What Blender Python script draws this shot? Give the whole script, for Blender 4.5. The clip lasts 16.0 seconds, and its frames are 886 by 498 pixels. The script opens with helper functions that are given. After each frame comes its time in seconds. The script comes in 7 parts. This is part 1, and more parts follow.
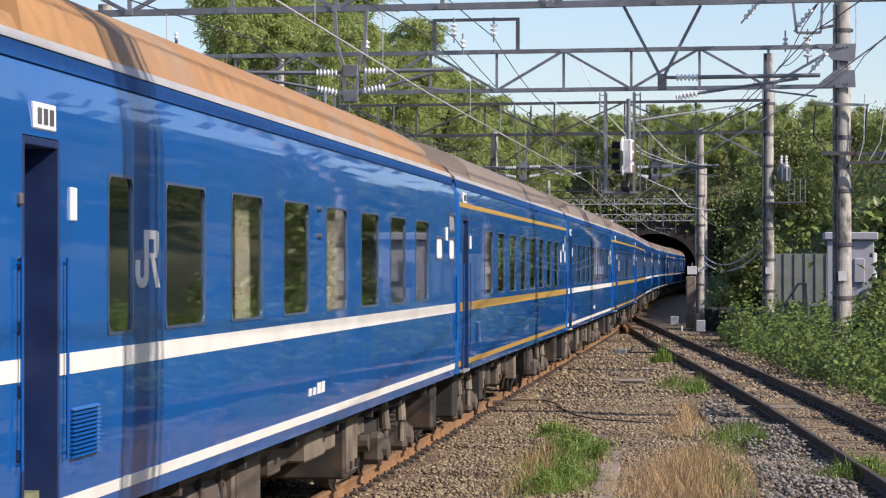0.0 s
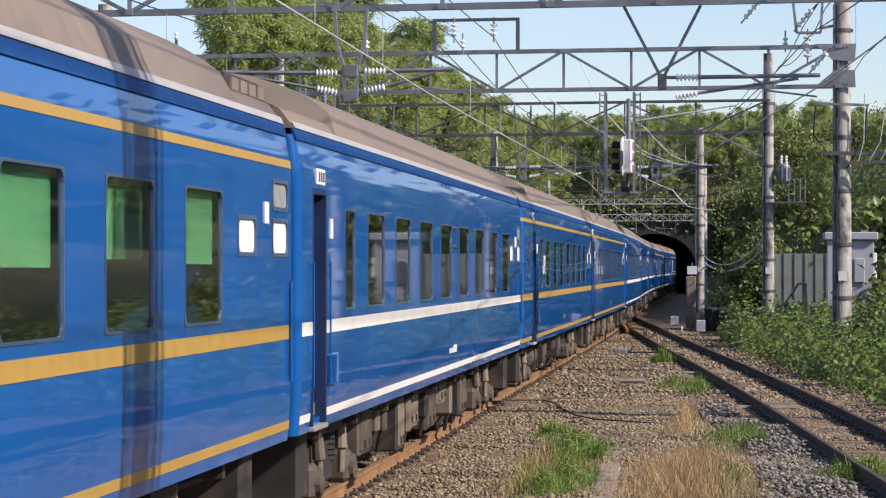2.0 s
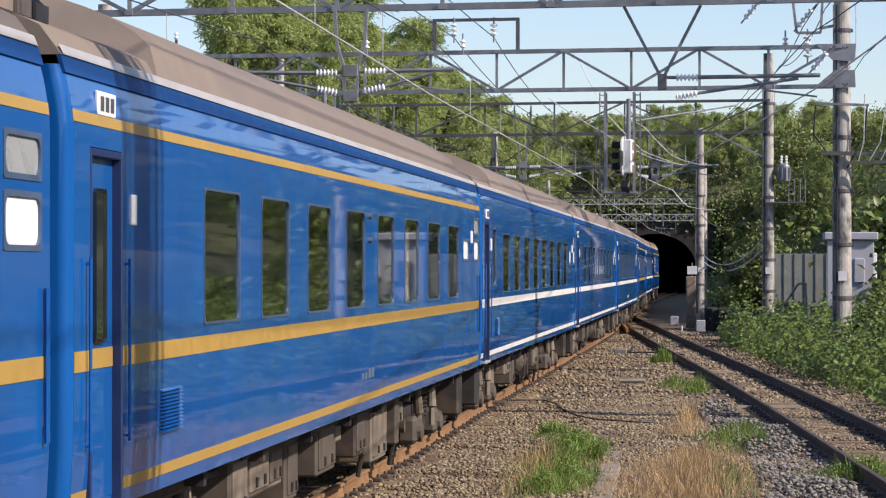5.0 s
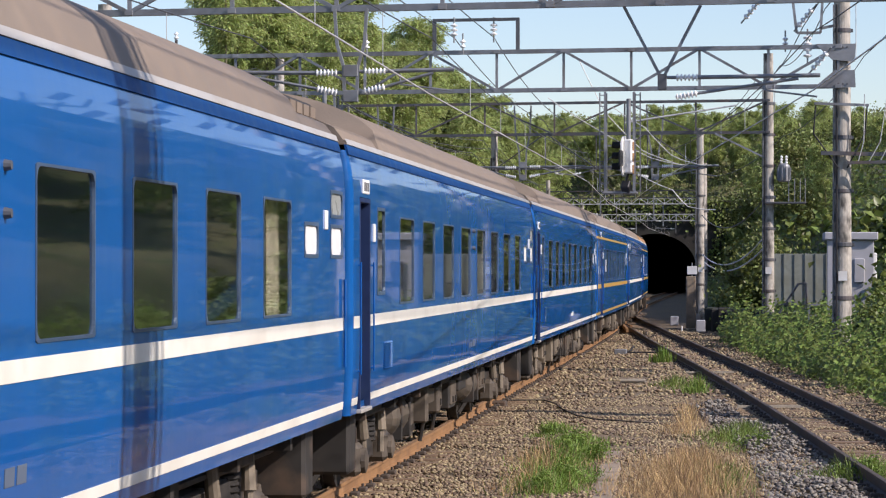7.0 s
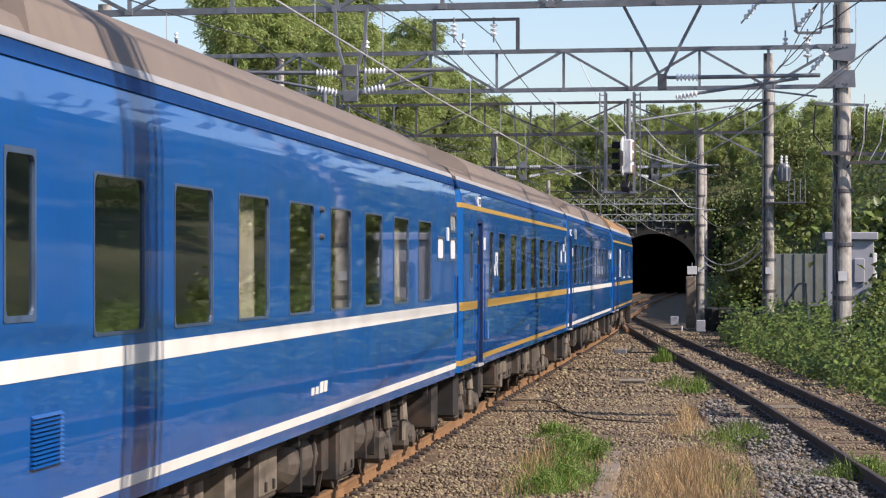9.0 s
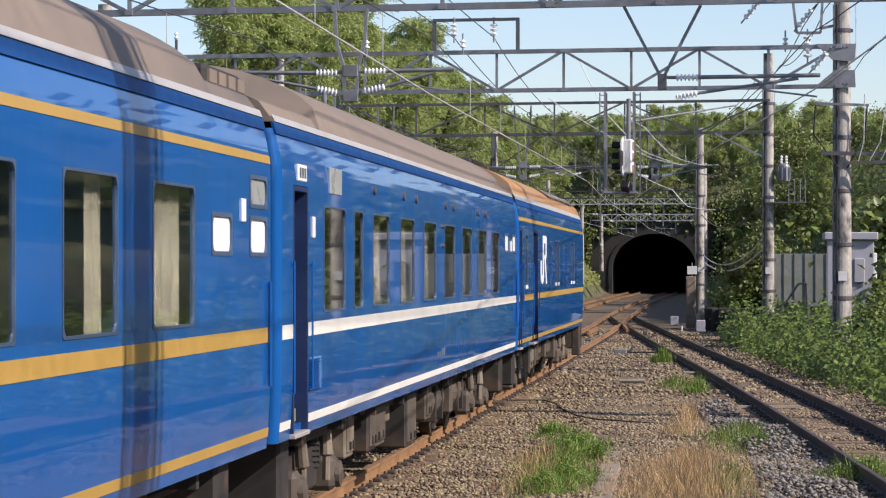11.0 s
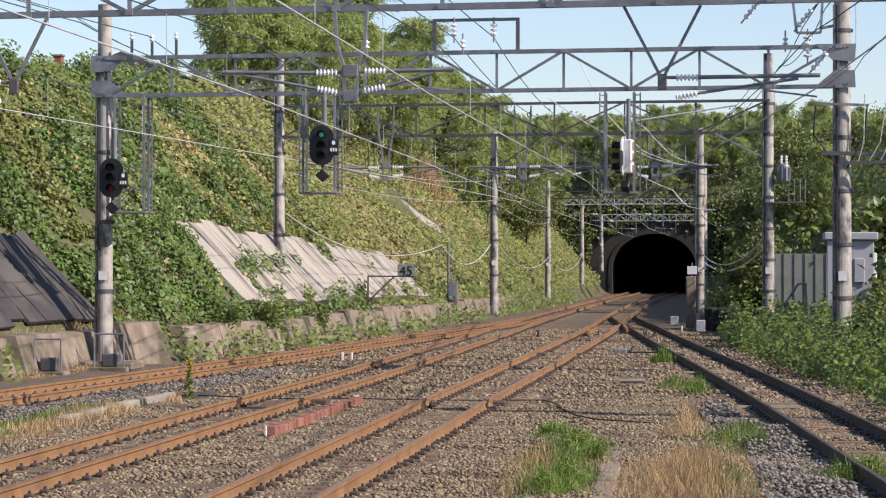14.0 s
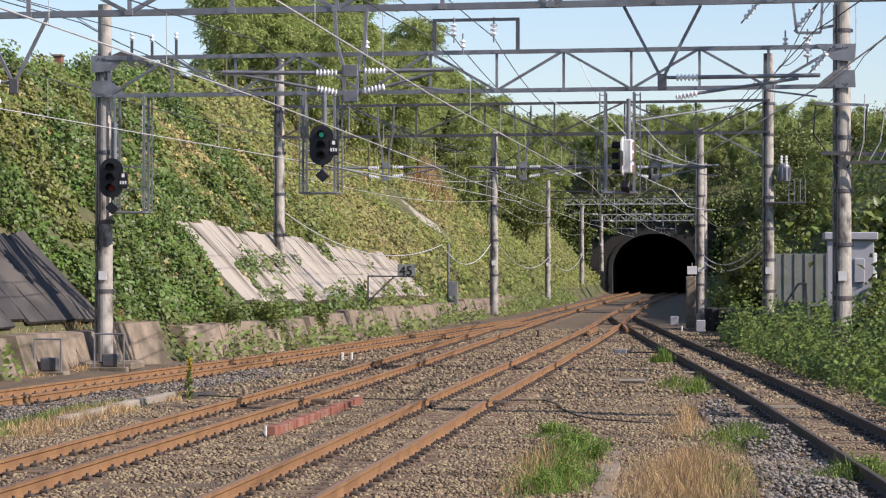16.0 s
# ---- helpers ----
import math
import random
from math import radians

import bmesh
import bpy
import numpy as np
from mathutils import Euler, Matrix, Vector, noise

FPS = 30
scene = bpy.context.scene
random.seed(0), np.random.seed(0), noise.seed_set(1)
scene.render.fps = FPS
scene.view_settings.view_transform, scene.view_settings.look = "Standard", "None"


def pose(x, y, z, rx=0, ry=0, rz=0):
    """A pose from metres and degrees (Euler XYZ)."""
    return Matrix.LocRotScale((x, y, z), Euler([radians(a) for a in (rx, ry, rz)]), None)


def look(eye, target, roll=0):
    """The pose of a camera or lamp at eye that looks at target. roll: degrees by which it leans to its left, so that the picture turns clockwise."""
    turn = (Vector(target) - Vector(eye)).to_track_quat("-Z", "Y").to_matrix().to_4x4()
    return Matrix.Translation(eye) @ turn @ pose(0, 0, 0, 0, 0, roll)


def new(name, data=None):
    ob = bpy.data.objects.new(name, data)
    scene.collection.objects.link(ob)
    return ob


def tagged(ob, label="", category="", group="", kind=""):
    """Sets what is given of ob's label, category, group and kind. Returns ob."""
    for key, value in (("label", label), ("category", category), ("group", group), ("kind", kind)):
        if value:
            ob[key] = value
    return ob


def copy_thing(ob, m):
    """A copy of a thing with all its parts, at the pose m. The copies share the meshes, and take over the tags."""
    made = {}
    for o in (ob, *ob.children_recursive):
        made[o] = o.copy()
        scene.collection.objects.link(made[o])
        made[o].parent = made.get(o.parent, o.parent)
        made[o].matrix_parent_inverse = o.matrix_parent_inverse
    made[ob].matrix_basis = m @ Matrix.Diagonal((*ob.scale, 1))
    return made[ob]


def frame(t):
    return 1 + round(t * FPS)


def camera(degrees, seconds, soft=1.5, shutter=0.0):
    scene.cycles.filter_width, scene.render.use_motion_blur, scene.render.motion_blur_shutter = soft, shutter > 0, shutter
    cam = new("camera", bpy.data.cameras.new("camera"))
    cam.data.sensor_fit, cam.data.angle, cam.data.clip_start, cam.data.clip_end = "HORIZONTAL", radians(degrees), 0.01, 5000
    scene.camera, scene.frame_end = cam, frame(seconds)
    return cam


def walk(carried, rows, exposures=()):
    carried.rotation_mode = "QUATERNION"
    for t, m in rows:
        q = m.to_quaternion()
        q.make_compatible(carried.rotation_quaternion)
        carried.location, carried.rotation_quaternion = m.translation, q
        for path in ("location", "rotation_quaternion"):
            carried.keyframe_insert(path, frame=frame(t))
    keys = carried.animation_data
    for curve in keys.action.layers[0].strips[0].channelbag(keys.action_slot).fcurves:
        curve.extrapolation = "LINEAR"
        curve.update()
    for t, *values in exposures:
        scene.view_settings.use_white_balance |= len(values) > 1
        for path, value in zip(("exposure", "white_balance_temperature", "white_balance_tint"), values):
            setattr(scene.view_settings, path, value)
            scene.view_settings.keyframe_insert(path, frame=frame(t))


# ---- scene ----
# ---- camera ----
cam = camera(18.40, 16.0, soft=1.2)
EYE = (0.0, 0.0, 2.3)
AIM = (-10.580278, 99.436376, 2.3 + 0.681802)
walk(cam, [(0, look(EYE, AIM)), (16, look(EYE, AIM))])

# ---- light ----
SUN_ELEV, SUN_AZ = 36.0, 110.0   # azimuth clockwise from +y; the light comes across the tracks
scene.view_settings.exposure = 0.16
scene.view_settings.use_white_balance = True
scene.view_settings.white_balance_temperature, scene.view_settings.white_balance_tint = 6560, 20
world = bpy.data.worlds.new("sky")
scene.world = world
world.use_nodes = True
wn = world.node_tree.nodes
sky = wn.new("ShaderNodeTexSky")
sky.sky_type, sky.sun_disc = "NISHITA", False
sky.sun_elevation, sky.sun_rotation = radians(SUN_ELEV), radians(SUN_AZ)
sky.air_density, sky.dust_density, sky.ozone_density = 1.0, 0.5, 3.2
wn["Background"].inputs[1].default_value = 0.145
world.node_tree.links.new(sky.outputs[0], wn["Background"].inputs[0])
sun_data = bpy.data.lights.new("sun", "SUN")
sun_data.energy, sun_data.angle, sun_data.color = 5.0, radians(0.5), (1.0, 0.94, 0.84)
sun = new("sun", sun_data)
_se, _sa = radians(SUN_ELEV), radians(SUN_AZ)
SUN_DIR = Vector((math.sin(_sa) * math.cos(_se), math.cos(_sa) * math.cos(_se), math.sin(_se)))
sun.matrix_world = look(SUN_DIR * 100, (0, 0, 0))


# ---- materials ----
def mat(name, base, rough=0.6, metal=0.0, var=0.25, scale=6.0, bump=0.0, bump_scale=40.0, stain=None, stain_amt=0.0,
        stain_scale=1.5, coat=0.0, random=0.0, coords="Object", stretch=(1, 1, 1), island=0.0, trans=0.0, spec=0.5):
    """Principled surface with colour variation at two scales, stains and fine relief."""
    m = bpy.data.materials.new(name)
    m.use_nodes = True
    nt = m.node_tree
    n, l = nt.nodes, nt.links
    b = n["Principled BSDF"]
    b.inputs["Roughness"].default_value = rough
    b.inputs["Metallic"].default_value = metal
    b.inputs["Coat Weight"].default_value = coat
    b.inputs["Coat Roughness"].default_value = 0.025
    b.inputs["Specular IOR Level"].default_value = spec
    tc = n.new("ShaderNodeTexCoord")
    mp = n.new("ShaderNodeMapping")
    mp.inputs["Scale"].default_value = stretch
    l.new(tc.outputs[coords], mp.inputs[0])

    def noise_tex(s, detail=4.0):
        t = n.new("ShaderNodeTexNoise")
        t.inputs["Scale"].default_value, t.inputs["Detail"].default_value = s, detail
        l.new(mp.outputs[0], t.inputs["Vector"])
        return t

    def remap(src, lo, hi, a, c):
        r = n.new("ShaderNodeMapRange")
        for i, v in zip(range(1, 5), (lo, hi, a, c)):
            r.inputs[i].default_value = v
        l.new(src, r.inputs[0])
        return r.outputs[0]

    def mix(kind, fac, a, c):
        x = n.new("ShaderNodeMix")
        x.data_type, x.blend_type = "RGBA", kind
        for sock, v in ((x.inputs[0], fac), (x.inputs[6], a), (x.inputs[7], c)):
            if isinstance(v, bpy.types.NodeSocket):
                l.new(v, sock)
            elif isinstance(v, float):
                sock.default_value = v
            else:
                sock.default_value = (*v, 1)
        return x.outputs[2]

    lo = tuple(c * (1 - var) for c in base)
    hi = tuple(min(1, c * (1 + var)) for c in base)
    big, fine = noise_tex(scale * 0.13), noise_tex(scale)
    col = mix("MIX", remap(fine.outputs["Fac"], 0.3, 0.7, 0, 1), lo, hi)
    col = mix("MIX", remap(big.outputs["Fac"], 0.35, 0.65, 0, 0.5), col, tuple(c * (1 - var * 0.7) for c in base))
    if stain:
        st = noise_tex(stain_scale, 6.0)
        col = mix("MIX", remap(st.outputs["Fac"], 0.48, 0.66, 0, stain_amt), col, stain)
    if random or island:
        hs = n.new("ShaderNodeHueSaturation")
        if island:
            gi = n.new("ShaderNodeNewGeometry")
            src = gi.outputs["Random Per Island"]
        else:
            gi = n.new("ShaderNodeObjectInfo")
            src = gi.outputs["Random"]
        amt = random or island
        l.new(remap(src, 0, 1, 1 - amt, 1 + amt), hs.inputs["Value"])
        l.new(remap(src, 0, 1, 0.5 - amt * 0.05, 0.5 + amt * 0.05), hs.inputs["Hue"])
        l.new(col, hs.inputs["Color"])
        col = hs.outputs[0]
    l.new(col, b.inputs["Base Color"])
    rr = remap(fine.outputs["Fac"], 0.3, 0.7, max(0, rough - 0.08), min(1, rough + 0.08))
    l.new(rr, b.inputs["Roughness"])
    if bump:
        bt = noise_tex(bump_scale, 3.0)
        bp = n.new("ShaderNodeBump")
        bp.inputs["Strength"].default_value, bp.inputs["Distance"].default_value = bump, 0.02
        l.new(bt.outputs["Fac"], bp.inputs["Height"])
        l.new(bp.outputs[0], b.inputs["Normal"])
    if trans:
        tr = n.new("ShaderNodeBsdfTranslucent")
        l.new(col, tr.inputs[0])
        ms = n.new("ShaderNodeMixShader")
        ms.inputs[0].default_value = trans
        l.new(b.outputs[0], ms.inputs[1])
        l.new(tr.outputs[0], ms.inputs[2])
        l.new(ms.outputs[0], n["Material Output"].inputs[0])
    return m


M_BLUE = mat("train_blue_paint", (0.002, 0.099, 0.345), 0.45, var=0.08, scale=3.0, coat=0.75, stain=(0.006, 0.076, 0.29), stain_amt=0.30, stain_scale=1.1,
             spec=0.10, stretch=(1, 0.6, 0.35), bump=0.008, bump_scale=1.2)
M_GUTTER = mat("dull_blue_gutter", (0.004, 0.055, 0.20), 0.6, var=0.15, spec=0.2)
M_FADED = mat("faded_lettering", (0.09, 0.12, 0.17), 0.6, var=0.2)
M_CREAM = mat("stripe_white", (0.80, 0.78, 0.70), 0.4, var=0.05, stain=(0.5, 0.46, 0.38), stain_amt=0.3)
M_GOLD = mat("stripe_gold", (0.43, 0.265, 0.062), 0.45, var=0.08)
M_ROOF = mat("roof_grey_brown", (0.22, 0.172, 0.13), 0.7, var=0.14, scale=4.0, stain=(0.17, 0.14, 0.11), stain_amt=0.4, stain_scale=0.8, bump=0.1)
M_ROOF_RUST = mat("roof_rusty", (0.37, 0.195, 0.075), 0.75, var=0.2, scale=4.0, stain=(0.33, 0.27, 0.2), stain_amt=0.5, stain_scale=0.5, bump=0.1)
# Silver fittings and van panels, and the glint painted along coach roofs.
M_LIP = mat("silver_and_roof_glint", (0.40, 0.39, 0.37), 0.5, var=0.12, stain=(0.3, 0.25, 0.2), stain_amt=0.4)
M_DARK = mat("underfloor_black", (0.028, 0.025, 0.022), 0.75, var=0.35, stain=(0.11, 0.07, 0.045), stain_amt=0.7, stain_scale=2.5)
M_BOX = mat("underfloor_box_grey", (0.10, 0.08, 0.06), 0.7, var=0.35, stain=(0.045, 0.035, 0.025), stain_amt=0.7, stain_scale=2.0)
M_BOX_PALE = mat("underfloor_box_pale", (0.20, 0.165, 0.12), 0.7, var=0.3, stain=(0.07, 0.05, 0.035), stain_amt=0.7, stain_scale=2.4)
M_STEEL = mat("galvanised_steel", (0.25, 0.26, 0.275), 0.5, metal=0.35, var=0.2, scale=5.0, stain=(0.13, 0.11, 0.10), stain_amt=0.5)
M_STEEL_DK = mat("dark_painted_steel", (0.10, 0.105, 0.115), 0.55, metal=0.2, var=0.2, stain=(0.16, 0.08, 0.04), stain_amt=0.4)
M_POLE = mat("pole_concrete", (0.46, 0.425, 0.37), 0.85, var=0.3, scale=7.0, stain=(0.06, 0.055, 0.05), stain_amt=0.95, stain_scale=3.4, stretch=(1, 1, 0.5), bump=0.3)
M_CONC = mat("concrete", (0.26, 0.205, 0.15), 0.9, var=0.35, scale=3.0, stain=(0.085, 0.072, 0.045), stain_amt=0.9, stain_scale=0.9, bump=0.5, bump_scale=9)
M_CONC_DK = mat("dark_concrete", (0.055, 0.050, 0.047), 0.85, var=0.35, scale=3.0, stain=(0.12, 0.105, 0.088), stain_amt=0.8, stain_scale=0.6, bump=0.4, bump_scale=10)
M_SLAB = mat("sprayed_concrete", (0.42, 0.375, 0.31), 0.9, var=0.18, scale=2.0, stain=(0.16, 0.135, 0.10), stain_amt=0.95, stain_scale=1.3, stretch=(0.22, 1.5, 0.22), bump=0.4, bump_scale=9)
# The shadow on the portal face is put into this near-black base.
M_PORTAL = mat("portal_masonry", (0.035, 0.032, 0.028), 0.9, var=0.3, scale=2.0, stain=(0.025, 0.037, 0.033), stain_amt=0.8, stain_scale=0.5, bump=0.3, bump_scale=10)
# Near-black base colour keeps the bore dark inside.
M_BORE = mat("tunnel_lining", (0.022, 0.021, 0.02), 0.95, var=0.3)
M_BALLAST = mat("ballast_bed", (0.155, 0.112, 0.066), 0.95, var=0.42, scale=16.0, stain=(0.10, 0.082, 0.062), stain_amt=0.6, stain_scale=0.35, bump=0.9, bump_scale=22)
M_STONE = mat("ballast_stone", (0.24, 0.178, 0.112), 0.9, var=0.2, scale=9.0, island=0.58)
M_STONE_GREY = mat("fresh_grey_stone", (0.185, 0.165, 0.145), 0.85, var=0.25, scale=9.0, island=0.7)
M_RAIL = mat("rusty_rail", (0.275, 0.150, 0.066), 0.8, var=0.2, scale=5.0, stain=(0.14, 0.068, 0.032), stain_amt=0.5)
M_RAIL_TOP = mat("rail_running_surface", (0.27, 0.165, 0.10), 0.6, metal=0.1, var=0.15)
# Dark fittings; the spur rails get their shaded side's darkness as base colour.
M_RAIL_DK = mat("dark_rail", (0.07, 0.055, 0.045), 0.75, var=0.25, stain=(0.12, 0.07, 0.04), stain_amt=0.5)
M_SLEEPER = mat("sleeper", (0.19, 0.13, 0.082), 0.9, var=0.3, scale=5.0, random=0.2)
M_EARTH = mat("earth_and_litter", (0.12, 0.115, 0.05), 0.95, var=0.4, scale=2.0, stain=(0.055, 0.085, 0.022), stain_amt=0.8, stain_scale=0.6, bump=0.6, bump_scale=8)
M_LEAF = mat("vine_leaf", (0.108, 0.168, 0.028), 0.5, var=0.3, scale=0.9, stain=(0.215, 0.205, 0.045), stain_amt=0.75, stain_scale=0.2, island=0.45, trans=0.25)
# Paler, yellower copy for the far bank; its sunlit brightness is in the colour.
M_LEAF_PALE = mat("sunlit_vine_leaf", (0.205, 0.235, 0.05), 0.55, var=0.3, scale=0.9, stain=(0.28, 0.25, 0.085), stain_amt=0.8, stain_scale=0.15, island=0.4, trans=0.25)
M_LEAF_DRY = mat("dry_leaf", (0.36, 0.285, 0.115), 0.7, var=0.3, scale=0.9, island=0.4, trans=0.2)
M_WEED = mat("weed_leaf", (0.20, 0.30, 0.05), 0.55, var=0.3, scale=0.9, stain=(0.10, 0.16, 0.03), stain_amt=0.8, stain_scale=0.5, island=0.4, trans=0.3)
M_HERB = mat("herb_leaf", (0.20, 0.265, 0.055), 0.55, var=0.35, scale=1.2, stain=(0.10, 0.15, 0.028), stain_amt=0.9, stain_scale=0.6, island=0.45, trans=0.28)
M_BUSH = mat("bush_leaf", (0.150, 0.190, 0.042), 0.5, var=0.3, scale=0.9, island=0.42, trans=0.25)
# Bamboo and tree greens are raised to stand in for distance haze.
M_BAMBOO = mat("bamboo_leaf", (0.39, 0.45, 0.155), 0.55, var=0.25, scale=0.5, island=0.4, trans=0.5, random=0.0)
M_BROAD = mat("tree_leaf", (0.18, 0.21, 0.06), 0.5, var=0.3, scale=0.5, island=0.4, trans=0.25)
M_GRASS = mat("green_grass", (0.21, 0.26, 0.07), 0.6, var=0.25, scale=2.0, island=0.35, trans=0.35)
M_STRAW = mat("dry_grass", (0.55, 0.38, 0.20), 0.75, var=0.25, scale=2.0, island=0.35, trans=0.3)
M_BARK = mat("culm_bark", (0.14, 0.13, 0.07), 0.8, var=0.3)
M_CABLE = mat("dusty_cable", (0.06, 0.05, 0.042), 0.85, var=0.3)
M_WHITE = mat("white_paint", (0.78, 0.78, 0.76), 0.5, var=0.06, stain=(0.5, 0.46, 0.4), stain_amt=0.4)
M_HUT = mat("hut_grey_white", (0.40, 0.40, 0.43), 0.6, var=0.06, stain=(0.38, 0.37, 0.36), stain_amt=0.4)
M_BLACK = mat("black_enamel", (0.012, 0.012, 0.014), 0.45, var=0.2)
M_RUBBER = mat("black_rubber", (0.02, 0.02, 0.022), 0.7, var=0.3)
M_PORC = mat("white_porcelain", (0.80, 0.80, 0.79), 0.25, var=0.05)
M_WIRE = mat("aluminium_wire", (0.58, 0.58, 0.58), 0.45, metal=0.2, var=0.1)
M_WIRE_DK = mat("weathered_wire", (0.07, 0.075, 0.085), 0.6, var=0.1)
M_FENCE = mat("fence_sheet", (0.24, 0.26, 0.23), 0.7, var=0.15, stain=(0.2, 0.2, 0.16), stain_amt=0.5)
M_BRICKISH = mat("red_brown_trough", (0.27, 0.10, 0.065), 0.8, var=0.3, scale=3.0, stain=(0.33, 0.22, 0.16), stain_amt=0.5)
M_CURTAIN = mat("curtain_beige", (0.27, 0.25, 0.20), 0.9, var=0.2)
M_BLIND = mat("green_blind", (0.06, 0.26, 0.11), 0.8, var=0.12, scale=2.0)
M_INSIDE = mat("cabin_lining", (0.20, 0.215, 0.11), 0.8, var=0.25)
M_SEATGREEN = mat("berth_green", (0.10, 0.16, 0.05), 0.9, var=0.25)
M_FROST = mat("frosted_pane", (0.82, 0.83, 0.82), 0.35, var=0.04)
M_YELLOW = mat("yellow_flower", (0.55, 0.42, 0.03), 0.6, var=0.2, island=0.2)
M_WOOD = mat("weathered_wood", (0.32, 0.28, 0.22), 0.9, var=0.25, scale=6.0, stretch=(1, 0.2, 1))


def glass_mat(name, tint, rough=0.02):
    m = bpy.data.materials.new(name)
    m.use_nodes = True
    b = m.node_tree.nodes["Principled BSDF"]
    b.inputs["Base Color"].default_value = (*tint, 1)
    b.inputs["Roughness"].default_value = rough
    b.inputs["Transmission Weight"].default_value = 1.0
    b.inputs["IOR"].default_value = 1.5
    return m


def lamp_mat(name, color, power):
    m = bpy.data.materials.new(name)
    m.use_nodes = True
    b = m.node_tree.nodes["Principled BSDF"]
    b.inputs["Base Color"].default_value = (*color, 1)
    b.inputs["Emission Color"].default_value = (*color, 1)
    b.inputs["Emission Strength"].default_value = power
    return m


M_GLASS = glass_mat("window_glass", (0.70, 0.73, 0.69))
M_GREENLAMP = lamp_mat("green_aspect", (0.03, 0.45, 0.30), 0.25)
M_REDLAMP = lamp_mat("red_aspect", (0.25, 0.02, 0.015), 0.1)


# ---- mesh helpers ----
def part(name, bm, material, parent=None, label="", smooth=False):
    """Links a bmesh as one mesh object under a thing or a part."""
    me = bpy.data.meshes.new(name)
    bm.normal_update()
    bm.to_mesh(me)
    bm.free()
    if smooth:
        for p in me.polygons:
            p.use_smooth = True
    me.materials.append(material)
    ob = new(name, me)
    ob.parent = parent
    if label:
        tagged(ob, label)
    return ob


def shared(name, me, parent, m=None):
    ob = new(name, me)
    ob.parent = parent
    if m is not None:
        ob.matrix_basis = m
    return ob


def thing(name, label, category, m=None, group="", kind=""):
    ob = new(name)
    if m is not None:
        ob.matrix_basis = m
    return tagged(ob, label, category, group, kind)


def box(bm, x0, x1, y0, y1, z0, z1, bevel=0.0, m=None):
    r = bmesh.ops.create_cube(bm, size=1.0)
    vs = r["verts"]
    bmesh.ops.scale(bm, vec=(x1 - x0, y1 - y0, z1 - z0), verts=vs)
    bmesh.ops.translate(bm, vec=((x0 + x1) / 2, (y0 + y1) / 2, (z0 + z1) / 2), verts=vs)
    if m is not None:
        bmesh.ops.transform(bm, matrix=m, verts=vs)
    if bevel:
        es = list({e for v in vs for e in v.link_edges})
        bmesh.ops.bevel(bm, geom=es, offset=bevel, segments=1, affect="EDGES", profile=0.5)
    return bm


def rod(bm, a, b, r0, r1=None, seg=8, caps=True):
    """A tapered round bar from a to b."""
    a, b = Vector(a), Vector(b)
    d = b - a
    if d.length < 1e-6:
        return bm
    m = Matrix.Translation((a + b) / 2) @ d.to_track_quat("Z", "Y").to_matrix().to_4x4()
    bmesh.ops.create_cone(bm, cap_ends=caps, cap_tris=False, segments=seg, radius1=r0, radius2=r0 if r1 is None else r1, depth=d.length, matrix=m)
    return bm


def bar(bm, a, b, w, hgt=None):
    """A square bar from a to b."""
    a, b = Vector(a), Vector(b)
    d = b - a
    m = Matrix.Translation((a + b) / 2) @ d.to_track_quat("Z", "Y").to_matrix().to_4x4()
    hgt = hgt or w
    box(bm, -w / 2, w / 2, -hgt / 2, hgt / 2, -d.length / 2, d.length / 2, m=m)
    return bm


def lathe(bm, prof, m=None, seg=12):
    """A turned body from (radius, height) pairs round z."""
    rings = []
    for r, z in prof:
        rings.append([bm.verts.new((r * math.cos(2 * math.pi * i / seg), r * math.sin(2 * math.pi * i / seg), z)) for i in range(seg)])
    for p, q in zip(rings, rings[1:]):
        for i in range(seg):
            bm.faces.new((p[i], p[(i + 1) % seg], q[(i + 1) % seg], q[i]))
    bm.faces.new(list(reversed(rings[0])))
    bm.faces.new(rings[-1])
    if m is not None:
        bmesh.ops.transform(bm, matrix=m, verts=[v for r in rings for v in r])
    return bm


def sweep(bm, pts, prof):
    """Sweeps a closed profile (across, up) along level points."""
    rings = []
    for i, p in enumerate(pts):
        p = Vector(p)
        d = Vector(pts[min(i + 1, len(pts) - 1)]) - Vector(pts[max(i - 1, 0)])
        side = Vector((d.y, -d.x, 0)).normalized()
        rings.append([bm.verts.new(p + side * a + Vector((0, 0, u))) for a, u in prof])
    k = len(prof)
    for p, q in zip(rings, rings[1:]):
        for i in range(k):
            bm.faces.new((p[i], q[i], q[(i + 1) % k], p[(i + 1) % k]))
    bm.faces.new(rings[0])
    bm.faces.new(list(reversed(rings[-1])))
    return bm


def wire(name, pts, r, material, label, category="wire", parent=None, sag=0.0, group="", n=14):
    """A round cable through the points, each span sagging."""
    cu = bpy.data.curves.new(name, "CURVE")
    cu.dimensions, cu.bevel_depth, cu.bevel_resolution = "3D", r, 1
    fine = []
    for a, b in zip(pts, pts[1:]):
        a, b = Vector(a), Vector(b)
        for i in range(n):
            f = i / n
            fine.append(a.lerp(b, f) - Vector((0, 0, 4 * sag * f * (1 - f))))
    fine.append(Vector(pts[-1]))
    sp = cu.splines.new("POLY")
    sp.points.add(len(fine) - 1)
    for p, v in zip(sp.points, fine):
        p.co = (*v, 1)
    cu.materials.append(material)
    ob = new(name, cu)
    ob.parent = parent
    if parent is None:
        tagged(ob, label, category, group)
    return ob


